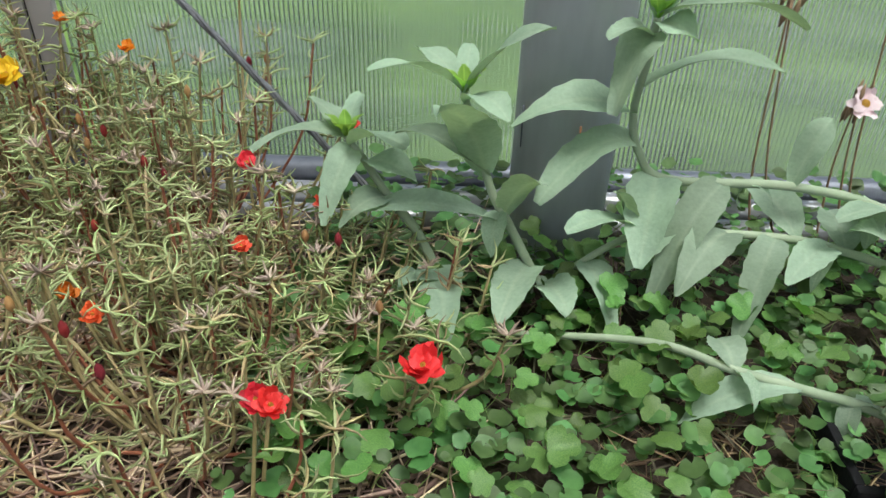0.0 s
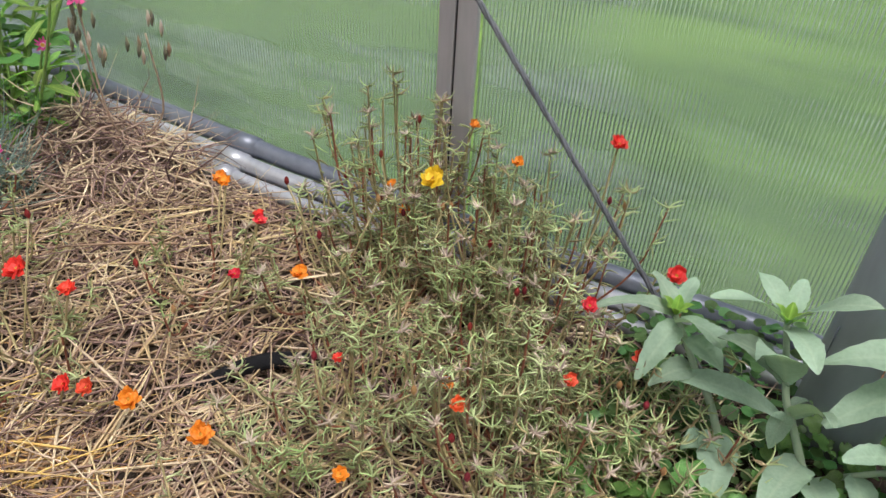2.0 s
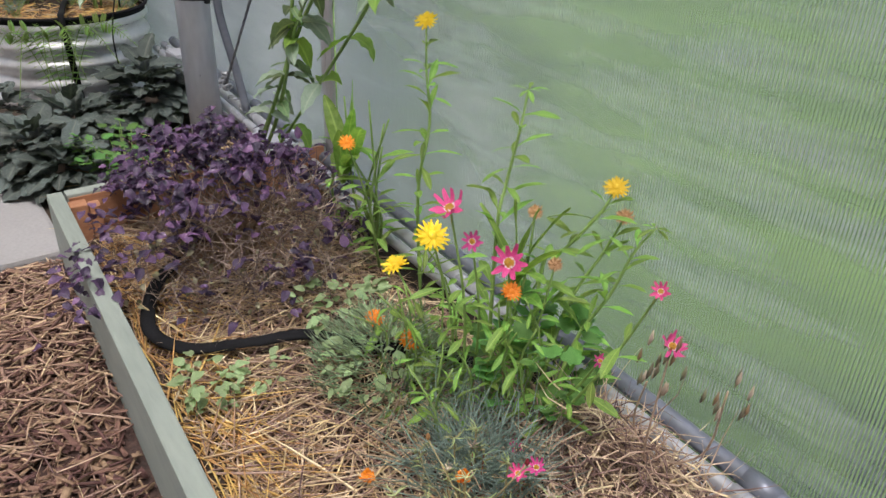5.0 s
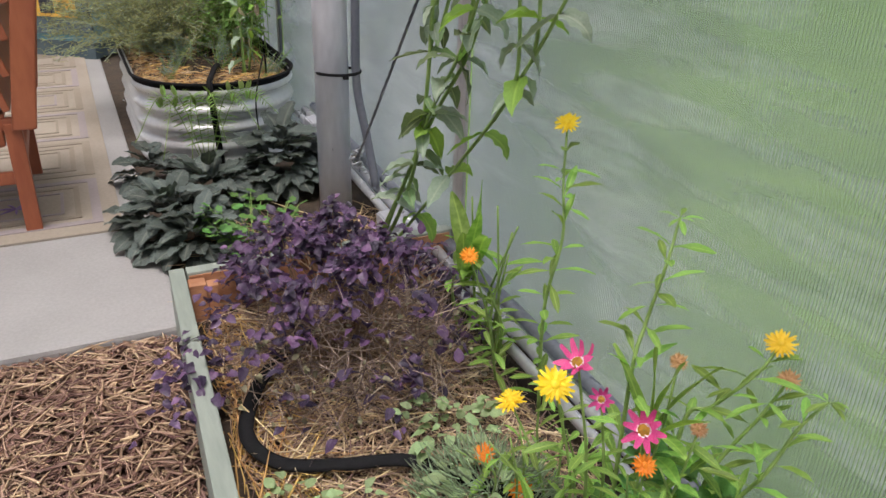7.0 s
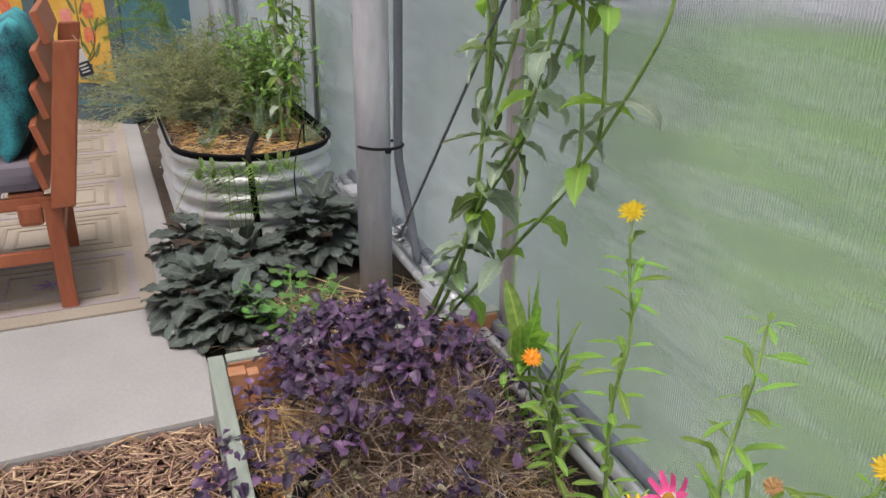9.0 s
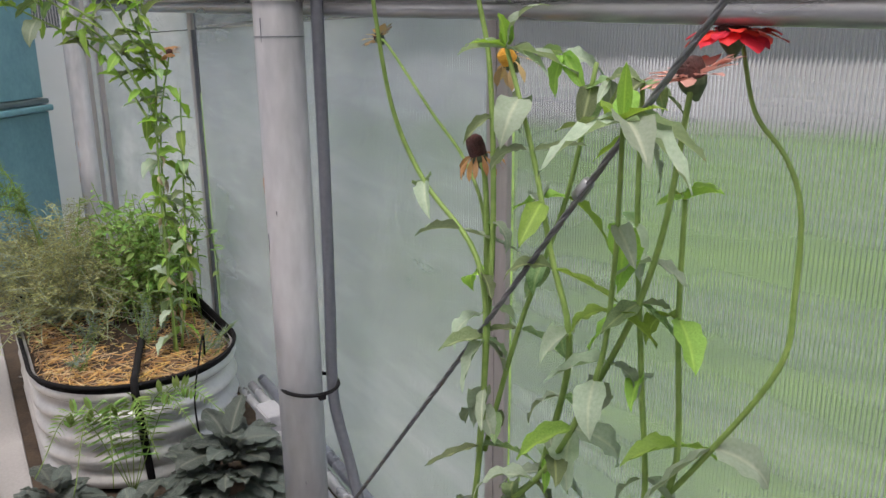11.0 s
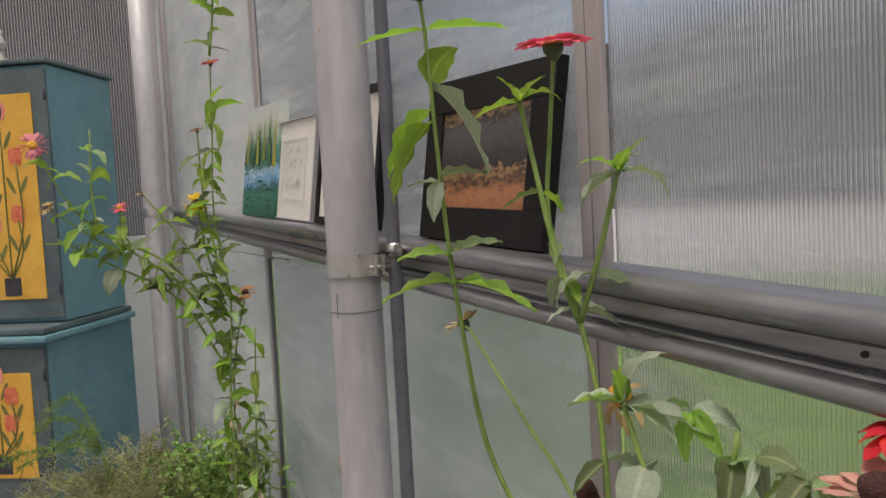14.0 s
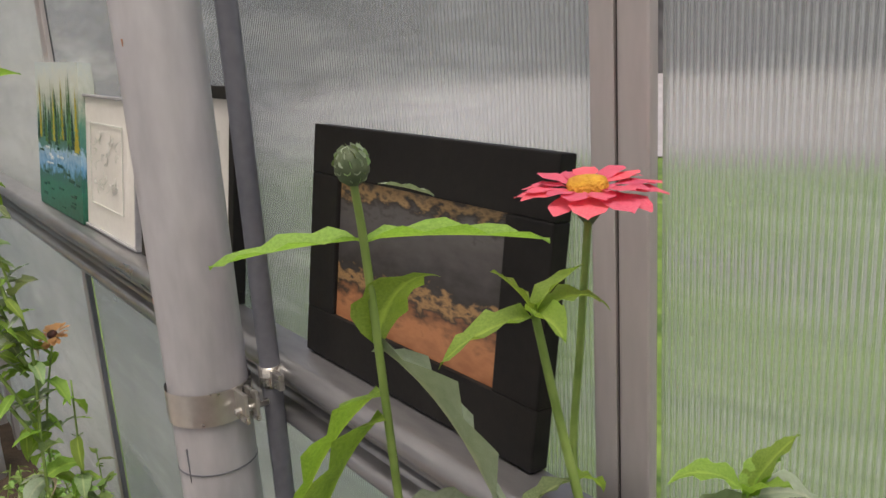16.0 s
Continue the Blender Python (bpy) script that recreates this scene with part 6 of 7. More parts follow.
for cx, cy, h, n_, rad in clumps:
    back = max(0.0, (cy - 0.5) * 0.15) if cx > -.7 else 0.0
    holders.append((cx, cy, thing("moss_rose", (cx, cy, .335), "straggly moss rose with fleshy needle leaves and dry heads", "moss rose", "moss roses in the straw bed")))
    cl = holders[-1][2]
    P, Dn, L, Wd = [], [], [], []
    heads, hd = [], []
    for k in range(n_):
        a, q = R.uniform(0, 6.28), R.random()
        p0 = Vector((cx + .5 * rad * q * math.cos(a), cy + .5 * rad * q * math.sin(a), .325))
        top = Vector((cx + rad * (0.6 + q) * math.cos(a), min(.83, cy + rad * (0.6 + q) * math.sin(a)), .33 + (h + back) * R.uniform(.45, 1.1)))
        mid = (p0 + top) / 2 + Vector((rad * .25 * math.cos(a), rad * .25 * math.sin(a), -0.01 + R.uniform(-.02, .02)))
        ln = spline([p0, mid, top], 4)
        part("stem", Build().tube(ln, [.0021 - .0008 * i / (len(ln) - 1) for i in range(len(ln))], 4, False), M["rose_red"] if R.random() < .3 else M["rose_stem"], cl)
        m_ = len(ln) - 1
        for j in range(R.randint(9, 15)):
            t = min(1.0, .15 + .85 * R.random() ** 0.6)
            i = min(m_ - 1, int(t * m_))
            p = ln[i].lerp(ln[i + 1], t * m_ - i)
            b_ = R.uniform(0, 6.28)
            P.append(p)
            Dn.append((math.cos(b_), math.sin(b_), R.uniform(-.15, .9)))
            L.append(R.uniform(.015, .030))
            Wd.append(R.uniform(.0022, .0036))
        for j in range(R.randint(4, 8)):
            b_ = R.uniform(0, 6.28)
            P.append(top)
            Dn.append((math.cos(b_), math.sin(b_), R.uniform(-.1, .7)))
            L.append(R.uniform(.016, .028))
            Wd.append(R.uniform(.0022, .0036))
        if R.random() < .32:
            for j in range(9):
                b_ = R.uniform(0, 6.28)
                heads.append(top)
                hd.append((math.cos(b_), math.sin(b_), R.uniform(.2, 1.2)))
    dry = rng.random(len(P)) < rng.uniform(.06, .30)
    for sel, key, name in ((~dry, "rose_leaf", "needle_foliage"), (dry, "rose_dry", "dry_needles")):
        if sel.any():
            tagged(needles(name, np.array(P)[sel], np.array(Dn)[sel], np.array(L)[sel], np.array(Wd)[sel], M[key], cl, 0.75), kind="stuff")
    if heads:
        tagged(needles("dry_chaff", np.array(heads), np.array(hd), rng.uniform(.009, .018, len(heads)), np.full(len(heads), .0036), M["bract"], cl, 0.6), kind="stuff")
for x, y, z, c, size in BLOOMS:
    hx, hy, cl = min(holders, key=lambda q: (q[0] - x) ** 2 + (q[1] - y) ** 2)
    stem(cl, [(x * .6 + hx * .4, y * .6 + hy * .4, .335), (x * .85 + hx * .15, y * .85 + hy * .15, .335 + (z - .335) * .6), (x, y, z - .004)], .0018, .0015, M["rose_stem"], 4, "flower_stalk", 5)
    bloom(cl, R.choice(FL[c]), (x, y, z - .006), (R.uniform(-.3, .3), R.uniform(-.6, -.1), .9), size)
for k in range(46):
    hx, hy, cl = R.choice(holders)
    x, y, z = hx + R.uniform(-.09, .09), min(.83, hy + R.uniform(-.09, .09)), .335 + R.uniform(.07, .17)
    stem(cl, [(hx, hy, .34), (x, y, z)], .0015, .0012, M["rose_stem"], 1, "flower_stalk", 4)
    part("bud", Build().grid([[Vector((x + r_ * math.cos(a), y + r_ * math.sin(a), z + h_)) for a in np.linspace(0, 6.283, 7)[:-1]] for h_, r_ in ((-.002, .001), (.003, .0035), (.008, .003), (.012, .0005))], True), PET[R.choice(("wine", "wine", "wine", "dried", "dried"))], cl)

# ---- sage ----
sp = thing("sage_plant", (.05, .58, .34), "sprawling sage with broad soft grey-green leaves", "sage")
# each shoot: its stem, then its leaves as place on the stem, tip and width
SAGE = []
SAGE.append(([(.031, .56, .36), (-.002, .562, .425), (-.022, .565, .462), (-.038, .565, .513), (-.051, .563, .558)], [(1, -.126, .52, .592, .022), (1, -.093, .60, .581, .024), (1, .018, .55, .620, .03), (.97, -.016, .50, .564, .03), (1, -.047, .61, .583, .02), (.62, -.069, .47, .583, .046), (.6, -.107, .54, .530, .034), (.35, .017, .50, .508, .036), (0, .048, .48, .391, .042), (.12, -.014, .46, .396, .044), (.25, -.166, .55, .430, .034)]))
SAGE.append(([(-.061, .555, .36), (-.091, .56, .421), (-.116, .57, .448), (-.139, .58, .480), (-.156, .585, .502)], [(1, -.237, .56, .496, .026), (1, -.196, .62, .520, .028), (1, -.147, .63, .524, .022), (.95, -.098, .55, .511, .042), (.9, -.171, .53, .440, .032), (.75, -.089, .55, .476, .032), (.5, -.157, .53, .438, .03), (0, -.102, .50, .394, .042), (.1, -.057, .46, .369, .044)]))
SAGE.append(([(.45, .62, .36), (.356, .60, .438), (.259, .60, .461), (.143, .60, .463), (.112, .60, .490), (.100, .598, .530), (.102, .59, .583), (.101, .58, .622)], [(.46, .111, .52, .416, .052), (.38, .126, .52, .367, .04), (.64, .017, .54, .467, .045), (.72, -.010, .55, .535, .04), (.97, .072, .55, .549, .045), (.80, .223, .60, .572, .032), (.95, .058, .55, .614, .028), (.3, .286, .62, .523, .032), (.1, .290, .56, .451, .036), (.98, .131, .56, .610, .036), (1, .214, .56, .623, .036), (1, .11, .56, .67, .03)]))
SAGE.append(([(.45, .60, .355), (.368, .585, .386), (.274, .585, .411), (.148, .58, .417), (.099, .57, .409), (.04, .565, .36)], [(.5, .143, .50, .402, .042), (.35, .250, .53, .398, .036), (.45, .207, .50, .349, .036), (.72, .042, .52, .452, .034), (.76, .086, .55, .476, .03), (.9, .095, .50, .356, .036), (.15, .304, .56, .439, .036), (.62, .104, .53, .405, .036), (.3, .33, .66, .40, .04), (.4, .24, .68, .42, .04)]))
SAGE.append(([(.42, .36, .335), (.295, .40, .371), (.238, .41, .382), (.175, .42, .393), (.117, .46, .383), (-.002, .50, .350)], [(.45, .135, .40, .349, .03), (.2, .277, .41, .442, .036), (.6, .172, .47, .381, .03), (.05, .340, .36, .419, .04)]))
for pts, leaves in SAGE:
    ln = stem(sp, pts, .0050, .0032, M["sage_stem"])
    for at, x, y, z, w_ in leaves:
        i = at * (len(ln) - 1)
        base = ln[int(i)]
        tip = Vector((x, y, z))
        arch_leaf(sp, base, tip, w_ * .98, .30 if z > base.z - .01 else .38, M["sage"], R.uniform(-.3, .3))
    if pts[-1][2] > .45:
        for k in range(5):
            a = k * 1.26 + .4
            arch_leaf(sp, ln[-1], ln[-1] + Vector((.018 * math.cos(a), .014 * math.sin(a) - .006, .022)), .012, .2, M["zin_fresh"])
    leaf_pairs(sp, ln, "sage", .10, (.035, .06), .10, .60, (-.6, .5))

# ---- low ground cover ----
gc = thing("ground_ivy", (.15, .45, .33), "low mat of round scalloped green ground ivy leaves", "ground cover")
for k in range(290):
    x, y = R.uniform(-.20, .52), R.uniform(.30, .62)
    if x < -.02 and R.random() < .35:
        y = R.uniform(.30, .45)
    if x > .16 and y < .42 and R.random() < .4:
        continue
    a = R.uniform(0, 6.28)
    put(gc, R.choice(SHAPES["clover"]), (x, y, .35 + R.uniform(0, .045)), (math.cos(a), math.sin(a), R.uniform(-.35, .55)), R.uniform(.015, .032), R.uniform(-.5, .5))
k = 3000
pos = np.column_stack([rng.uniform(-.22, .75, k), rng.uniform(.28, .80, k), rng.uniform(.338, .375, k)])
pos = pos[~((pos[:, 0] > .16) & (pos[:, 1] < .42) & (rng.random(k) < .5))]
k = len(pos)
dv = np.column_stack([rng.normal(size=k), rng.normal(size=k), rng.uniform(-.2, .4, k)])
b = disc_shape(.3, .15)
fan = [(q[0], q[1], q[2], q[2]) for q in b.f]
sz = rng.uniform(.008, .02, k)
tagged(scatter("small_leaves", (b.v, [q[:3] for q in fan], b.uv), pos, turns(dv, rng.uniform(-.4, .4, k)), np.column_stack([sz, sz, sz]), M["clover_mix"], gc), kind="stuff")
k = 500
pos = np.column_stack([rng.uniform(-.2, .6, k), rng.uniform(.30, .70, k), np.full(k, .335)])
tagged(needles("stalk_tangle", pos, np.column_stack([rng.normal(0, .5, k), rng.normal(0, .5, k), np.ones(k)]), rng.uniform(.02, .045, k), np.full(k, .0014), M["stem"], gc), kind="stuff")
wf = thing("pale_flower_stalk", (.42, .7, .34), "thin wiry stalk with a blush pink flower", "flower stalk")
for x, top, lean in ((.255, .60, .0), (.284, .62, -.03), (.33, .50, .02), (.353, .50, .0), (.372, .60, -.02), (.40, .56, .03)):
    ln = stem(wf, [(x + .03, .71, .325), (x + .012 + lean * .5, .715, .42), (x + lean, .71, top)], .0016, .0010, M["stem_brown"], 5, sides=5)
    for k in range(3):
        p = ln[-1] + Vector((R.uniform(-.012, .012), R.uniform(-.01, .01), R.uniform(-.03, .004)))
        part("seed_pod", Build().tube([p, p + Vector((.002, 0, .010)), p + Vector((.003, 0, .022))], [.0008, .0032, .0006], 6), M["stem_brown"], wf)
bloom(wf, flower_mesh("blush_flower", 6, 2, .3, .1, PET["blush"], M["gold"], 6, .1), (.353, .70, .503), (0, -.7, .6), .036)

# ---- purple basil mound ----
bp = thing("purple_basil", (-2.15, .42, .34), "bushy purple basil with dark leaves and bare twigs", "basil")
tips = []
for k in range(155):
    a, e = R.uniform(0, 6.28), R.uniform(.05, 1.45)
    rx, ry, rz = .36, .31, .29
    tip = Vector((-2.14 + rx * math.cos(a) * math.cos(e) * R.uniform(.8, 1.08), .41 + ry * math.sin(a) * math.cos(e) * R.uniform(.8, 1.08), .35 + rz * math.sin(e) * R.uniform(.75, 1.08)))
    base = Vector((-2.14 + R.uniform(-.09, .09), .42 + R.uniform(-.09, .09), .335))
    ln = spline([base, base.lerp(tip, .5) + Vector((R.uniform(-.03, .03), R.uniform(-.03, .03), .03)), tip], 4)
    part("twig", Build().tube(ln, [.0022 - .0012 * i / (len(ln) - 1) for i in range(len(ln))], 4, False), M["stem_brown"], bp)
    tips.append((ln, tip))
P, Dv = [], []
count = 0
for ln, tip in tips:
    bare = tip.x > -2.13 + .5 * (tip.z - .45) and tip.z < .56 and R.random() < .7
    for j in range(14 if not bare else 4):
        p = tip + Vector((R.gauss(0, .017), R.gauss(0, .017), R.gauss(0, .013)))
        if p.z < .36 or (p.z < .44 and p.x > -2.2 and R.random() < .7):
            continue
        d = (R.gauss(0, 1), R.gauss(0, 1), R.uniform(-.3, .7))
        if count < 290 and j < 2:
            put(bp, R.choice(SHAPES["basil"]), p, d, R.uniform(.024, .042), R.uniform(-.5, .5))
            count += 1
        else:
            P.append(p)
            Dv.append(d)
for dx, dy in ((.14, -.36), (.08, -.33), (.2, -.34), (.02, -.30), (.10, -.30)):
    for j in range(16):
        P.append(Vector((-2.14 + dx + R.gauss(0, .03), .41 + dy + R.gauss(0, .03), .44 + R.gauss(0, .02))))
        Dv.append((R.gauss(0, 1), R.gauss(0, 1), R.uniform(-.3, .6)))
b = leaf_shape(.62, 4, .3, .6, .1, 1)
k = len(P)
sz = rng.uniform(.018, .034, k)
tagged(scatter("small_leaves", (b.v, b.f, b.uv), np.array(P), turns(np.array(Dv), rng.uniform(-.6, .6, k)), np.column_stack([sz, sz, sz]), M["basil_mix"], bp), kind="stuff")
k = 170
a, e = rng.uniform(-1.2, 1.0, k), rng.uniform(.0, 1.0, k)
pos = np.column_stack([-2.14 + .33 * np.cos(a) * np.cos(e), .43 + .33 * np.sin(a) * np.cos(e), .35 + .22 * np.sin(e)])
sz = rng.uniform(.010, .022, k)
tagged(scatter("faded_leaves", (b.v, b.f, b.uv), pos, turns(rng.normal(size=(k, 3)), rng.uniform(-.6, .6, k)), np.column_stack([sz, sz, sz]), M["faded"], bp), kind="stuff")
k = 480
a, e = rng.uniform(-1.3, 1.3, k), rng.uniform(.0, 1.1, k)
pos = np.column_stack([-2.14 + .29 * np.cos(a) * np.cos(e), .42 + .26 * np.sin(a) * np.cos(e), .35 + .20 * np.sin(e)])
tagged(needles("twig_tangle", pos, rng.normal(size=(k, 3)) + np.array([.5, 0, .5]), rng.uniform(.06, .16, k), rng.uniform(.0018, .0036, k), M["twig_grey"], bp), kind="stuff")

# ---- tuft, dead heap and dry stalks ----
tp = thing("dianthus_tuft", (-1.25, .47, .335), "spiky blue-grey dianthus tuft in the straw", "dianthus")
k = 560
a = rng.uniform(0, 6.28, k)
pos = np.column_stack([-1.25 + .05 * rng.normal(size=k), .47 + .045 * rng.normal(size=k), np.full(k, .335)])
tagged(needles("blade_tuft", pos, np.column_stack([np.cos(a), np.sin(a), rng.uniform(.2, 1.6, k)]), rng.uniform(.08, .19, k), rng.uniform(.0024, .004, k), M["blade"], tp, -.35, flat=.35), kind="stuff")
for at in ((-1.13, .47, .45), (-1.15, .455, .43), (-1.245, .54, .36)):
    stem(tp, [(-1.22, .47, .34), at], .0016, .0013, M["stem"], 1, sides=5)
    bloom(tp, COL, at, (0.2, -0.4, 0.9), .032)
hp = thing("withered_plant", (-1.13, .68, .335), "collapsed heap of withered straw-coloured stems", "withered plant")
k = 850
a = rng.uniform(0, 6.28, k)
q = np.sqrt(rng.random(k))
pos = np.column_stack([-1.13 + .19 * q * np.cos(a), .64 + .11 * q * np.sin(a), .34 + .11 * (1 - q) * rng.random(k) + .012])
tagged(needles("dry_tangle", pos, np.column_stack([rng.normal(-.3, 1, k), rng.normal(.1, .8, k), rng.normal(-.2, .28, k)]), rng.uniform(.06, .17, k), rng.uniform(.0022, .0048, k), M["straw_pale"], hp, 1.0), kind="stuff")
for top, c in (((-1.044, .603, .659), "col"), ((-.985, .66, .60), None), ((-1.09, .63, .56), None)):
    ln = stem(hp, [(-1.10, .69, .36), (top[0] - .03, top[1] + .03, .45), top], .0020, .0014, M["straw_pale"], 6)
    if c:
        bloom(hp, COL, top, (.5, -.2, .7), .042)
    for j in range(9):
        p = ln[-1] + Vector((R.uniform(-.025, .025), R.uniform(-.02, .02), R.uniform(-.06, .02)))
        part("seed_pod", Build().tube([p, p + Vector((.003, 0, .012)), p + Vector((.004, 0, .026))], [.0010, .0034, .0006], 6), R.choice((M["faded"], M["bract"], M["stem_brown"])), hp)

# ---- dark bugle and light geranium by the post ----
for n_, at, rad, h, sz in ((78, (-3.02, .17), .18, .15, (.07, .11)), (60, (-2.86, .22), .14, .12, (.06, .10)), (66, (-3.22, .32), .17, .15, (.07, .11)), (84, (-3.36, .60), .16, .22, (.09, .14)), (34, (-3.50, .16), .10, .14, (.06, .10))):
    ap = thing("bugle_plant", (at[0], at[1], FLOOR), "clump of dark glossy crinkled bugle leaves", "bugle", "dark leafy clumps by the slab")
    for k in range(n_):
        a, q = k * 2.4, math.sqrt((k + .5) / n_)
        base = (at[0] + rad * .7 * q * math.cos(a), at[1] + rad * .7 * q * math.sin(a), FLOOR + .01 + h * (1 - q) * .8 + R.uniform(0, .04))
        put(ap, R.choice(SHAPES["ajuga"]), base, (math.cos(a), math.sin(a), 1.3 * (1 - q) + R.uniform(-.15, .25)), R.uniform(*sz), R.uniform(-.35, .35))
gp = thing("geranium_plant", (-2.82, .36, FLOOR), "light green lobed geranium leaves over the bugle", "geranium")
for k in range(80):
    a, q = R.uniform(0, 6.28), .15 * math.sqrt(R.random())
    p = (-2.82 + q * math.cos(a), .37 + q * math.sin(a), FLOOR + R.uniform(.05, .15))
    put(gp, R.choice(SHAPES["geranium"]), p, (math.cos(a), math.sin(a), R.uniform(-.3, .4)), R.uniform(.022, .042), R.uniform(-.5, .5))
    if k % 2 == 0:
        stem(gp, [(-2.82 + .4 * q * math.cos(a), .37 + .4 * q * math.sin(a), FLOOR - .01), p], .0018, .0013, M["stem"], 1, sides=4)

# ---- steel tub ----
tub = thing("steel_tub", (-4.15, .475, FLOOR), "oval corrugated steel planter tub with a black rim", "planter tub")


def oval(grow, z):
    """A tub outline: straight sides and round ends."""
    pts, rad = [], .31 + grow
    for k in range(64):
        a = 2 * math.pi * (k + .5) / 64
        pts.append((-4.17 + math.copysign(.31, math.cos(a)) + rad * math.cos(a), .465 + rad * math.sin(a), z))
    return pts


def in_tub(px, py):
    return np.hypot(np.maximum(np.abs(px + 4.17) - .31, 0), py - .465) < .285


TUB_TOP = .615
rows = [oval(.010 * math.sin((z - FLOOR) * 2 * math.pi / .068) - .012, z) for z in np.arange(FLOOR, TUB_TOP - .01, .0085)]
part("wall", Build().grid(rows, True), M["tub"], tub)
rows = [oval(g_, TUB_TOP + h_) for g_, h_ in ((-.010, -.006), (.001, -.006), (.003, .000), (0, .005), (-.006, .005), (-.009, .000), (-.009, -.05))]
part("rim", Build().grid(rows, True), M["rubber"], tub, "black rubber rim")
for k in range(10):
    b_ = oval(.002, 0)[k * 5 + 2]
    part("rivet", Build().tube([(b_[0], b_[1], FLOOR + .06 + .02 * (k % 3)), (b_[0] + .004, b_[1] - .004, FLOOR + .06 + .02 * (k % 3))], .005, 6), M["steel"], tub)
tf = Build()
tf.v = [(-4.17, .475, TUB_TOP - .02)] + oval(-.02, TUB_TOP - .045)
tf.f = [(0, i, i + 1) for i in range(1, 64)] + [(0, 64, 1)]
tagged(part("tub_soil", tf, M["strawbed"]), "straw covered soil filling the steel tub", "soil")
strap = thing("drip_line", (-3.6, .42, .62), "black drip line strap over the tub rim", "drip line")
part("strap", Build().tube(spline([(-3.95, .50, .60), (-3.78, .46, .625), (-3.62, .42, .63), (-3.545, .40, .625), (-3.53, .40, .56), (-3.54, .41, .42), (-3.56, .42, .30)]), .011, 8), M["rubber"], strap)
part("wire", Build().tube(spline([(-3.52, .56, .40), (-3.50, .55, .55), (-3.53, .58, .66), (-3.62, .62, .70), (-3.66, .63, .62)]), .003, 6), M["rubber"], strap)

fs = thing("feathery_shrub", (-4.45, .33, TUB_TOP - .03), "feathery grey-green herb spilling over the tub", "herb shrub")
P, Dv = [], []
for k in range(300):
    a, e = R.uniform(0, 6.28), R.uniform(-.1, 1.4)
    tip = Vector((-4.42 + .52 * math.cos(a) * math.cos(e), .30 + .44 * math.sin(a) * math.cos(e), .64 + .34 * math.sin(e) * R.uniform(.6, 1.1)))
    tip.y = min(tip.y, .82)
    ln = spline([(-4.42 + R.uniform(-.1, .1), .36 + R.uniform(-.1, .1), .58), Vector((-4.42, .34, .60)).lerp(tip, .55) + Vector((R.gauss(0, .07), R.gauss(0, .06), .05 + R.gauss(0, .03))), tip], 4)
    part("twig", Build().tube(ln, .0013, 4, False), M["sage_stem"], fs)
    for j in range(60):
        t = R.uniform(.25, 1.0)
        i = min(len(ln) - 2, int(t * (len(ln) - 1)))
        P.append(ln[i].lerp(ln[i + 1], R.random()) + Vector((R.gauss(0, .012), R.gauss(0, .012), R.gauss(0, .010))))
        Dv.append((R.gauss(0, 1), R.gauss(0, 1), R.uniform(-.2, 1)))
k = len(P)
tagged(needles("fine_leaves", np.array(P), np.array(Dv), rng.uniform(.012, .030, k), rng.uniform(.0028, .005, k), M["feather"], fs, flat=.4), kind="stuff")
gs = thing("leafy_herb", (-4.4, .66, TUB_TOP - .03), "soft green leafy herb growing in the tub", "herb")
P, Dv = [], []
for k in range(110):
    x, y = -4.30 + R.gauss(0, .14), min(.80, .62 + R.gauss(0, .09))
    tip = Vector((x + R.gauss(0, .06), min(.83, y + R.gauss(0, .05)), R.uniform(.72, 1.06)))
    ln = spline([(x, y, .58), ((x + tip.x) / 2, y, .58 + (tip.z - .58) * .6), tip], 4)
    part("stem", Build().tube(ln, .002, 4, False), M["stem"], gs)
    for j in range(22):
        t = R.uniform(.3, 1.0)
        i = min(len(ln) - 2, int(t * (len(ln) - 1)))
        P.append(ln[i].lerp(ln[i + 1], R.random()))
        Dv.append((R.gauss(0, 1), R.gauss(0, 1), R.uniform(-.4, .6)))
b = leaf_shape(.5, 4, .25, .6, .1, 2)
k = len(P)
sz = rng.uniform(.015, .045, k)
tagged(scatter("leaf_mass", (b.v, b.f, b.uv), np.array(P), turns(np.array(Dv), rng.uniform(-.5, .5, k)), np.column_stack([sz, sz, sz]), M["feather_green"], gs), kind="stuff")
for at, n_, h in (((-3.95, .52), 16, .14), ((-4.05, .36), 16, .12), ((-3.75, .66), 12, .12), ((-3.85, .30), 10, .09)):
    sg = thing("grey_sprig", (at[0], at[1], .575), "grey-green wispy sprig growing through straw", "sprig", "sprigs in the tub")
    P, Dv = [], []
    for k in range(n_):
        tip = Vector((at[0] + R.gauss(0, .06), at[1] + R.gauss(0, .05), .58 + h * R.uniform(.5, 1.1)))
        part("stem", Build().tube([(at[0] + R.gauss(0, .02), at[1] + R.gauss(0, .02), .575), tip], .0014, 4, False), M["stem"], sg)
        for j in range(26):
            P.append(Vector((at[0], at[1], .58)).lerp(tip, R.uniform(.3, 1)))
            Dv.append((R.gauss(0, 1), R.gauss(0, 1), R.uniform(0, 1)))
    k = len(P)
    tagged(needles("fine_leaves", np.array(P), np.array(Dv), rng.uniform(.010, .022, k), rng.uniform(.002, .0032, k), M["blade"], sg, flat=.4), kind="stuff")
dl = thing("dill_plant", (-4.5, .30, .58), "arching lacy dill sprays over the tub", "dill")
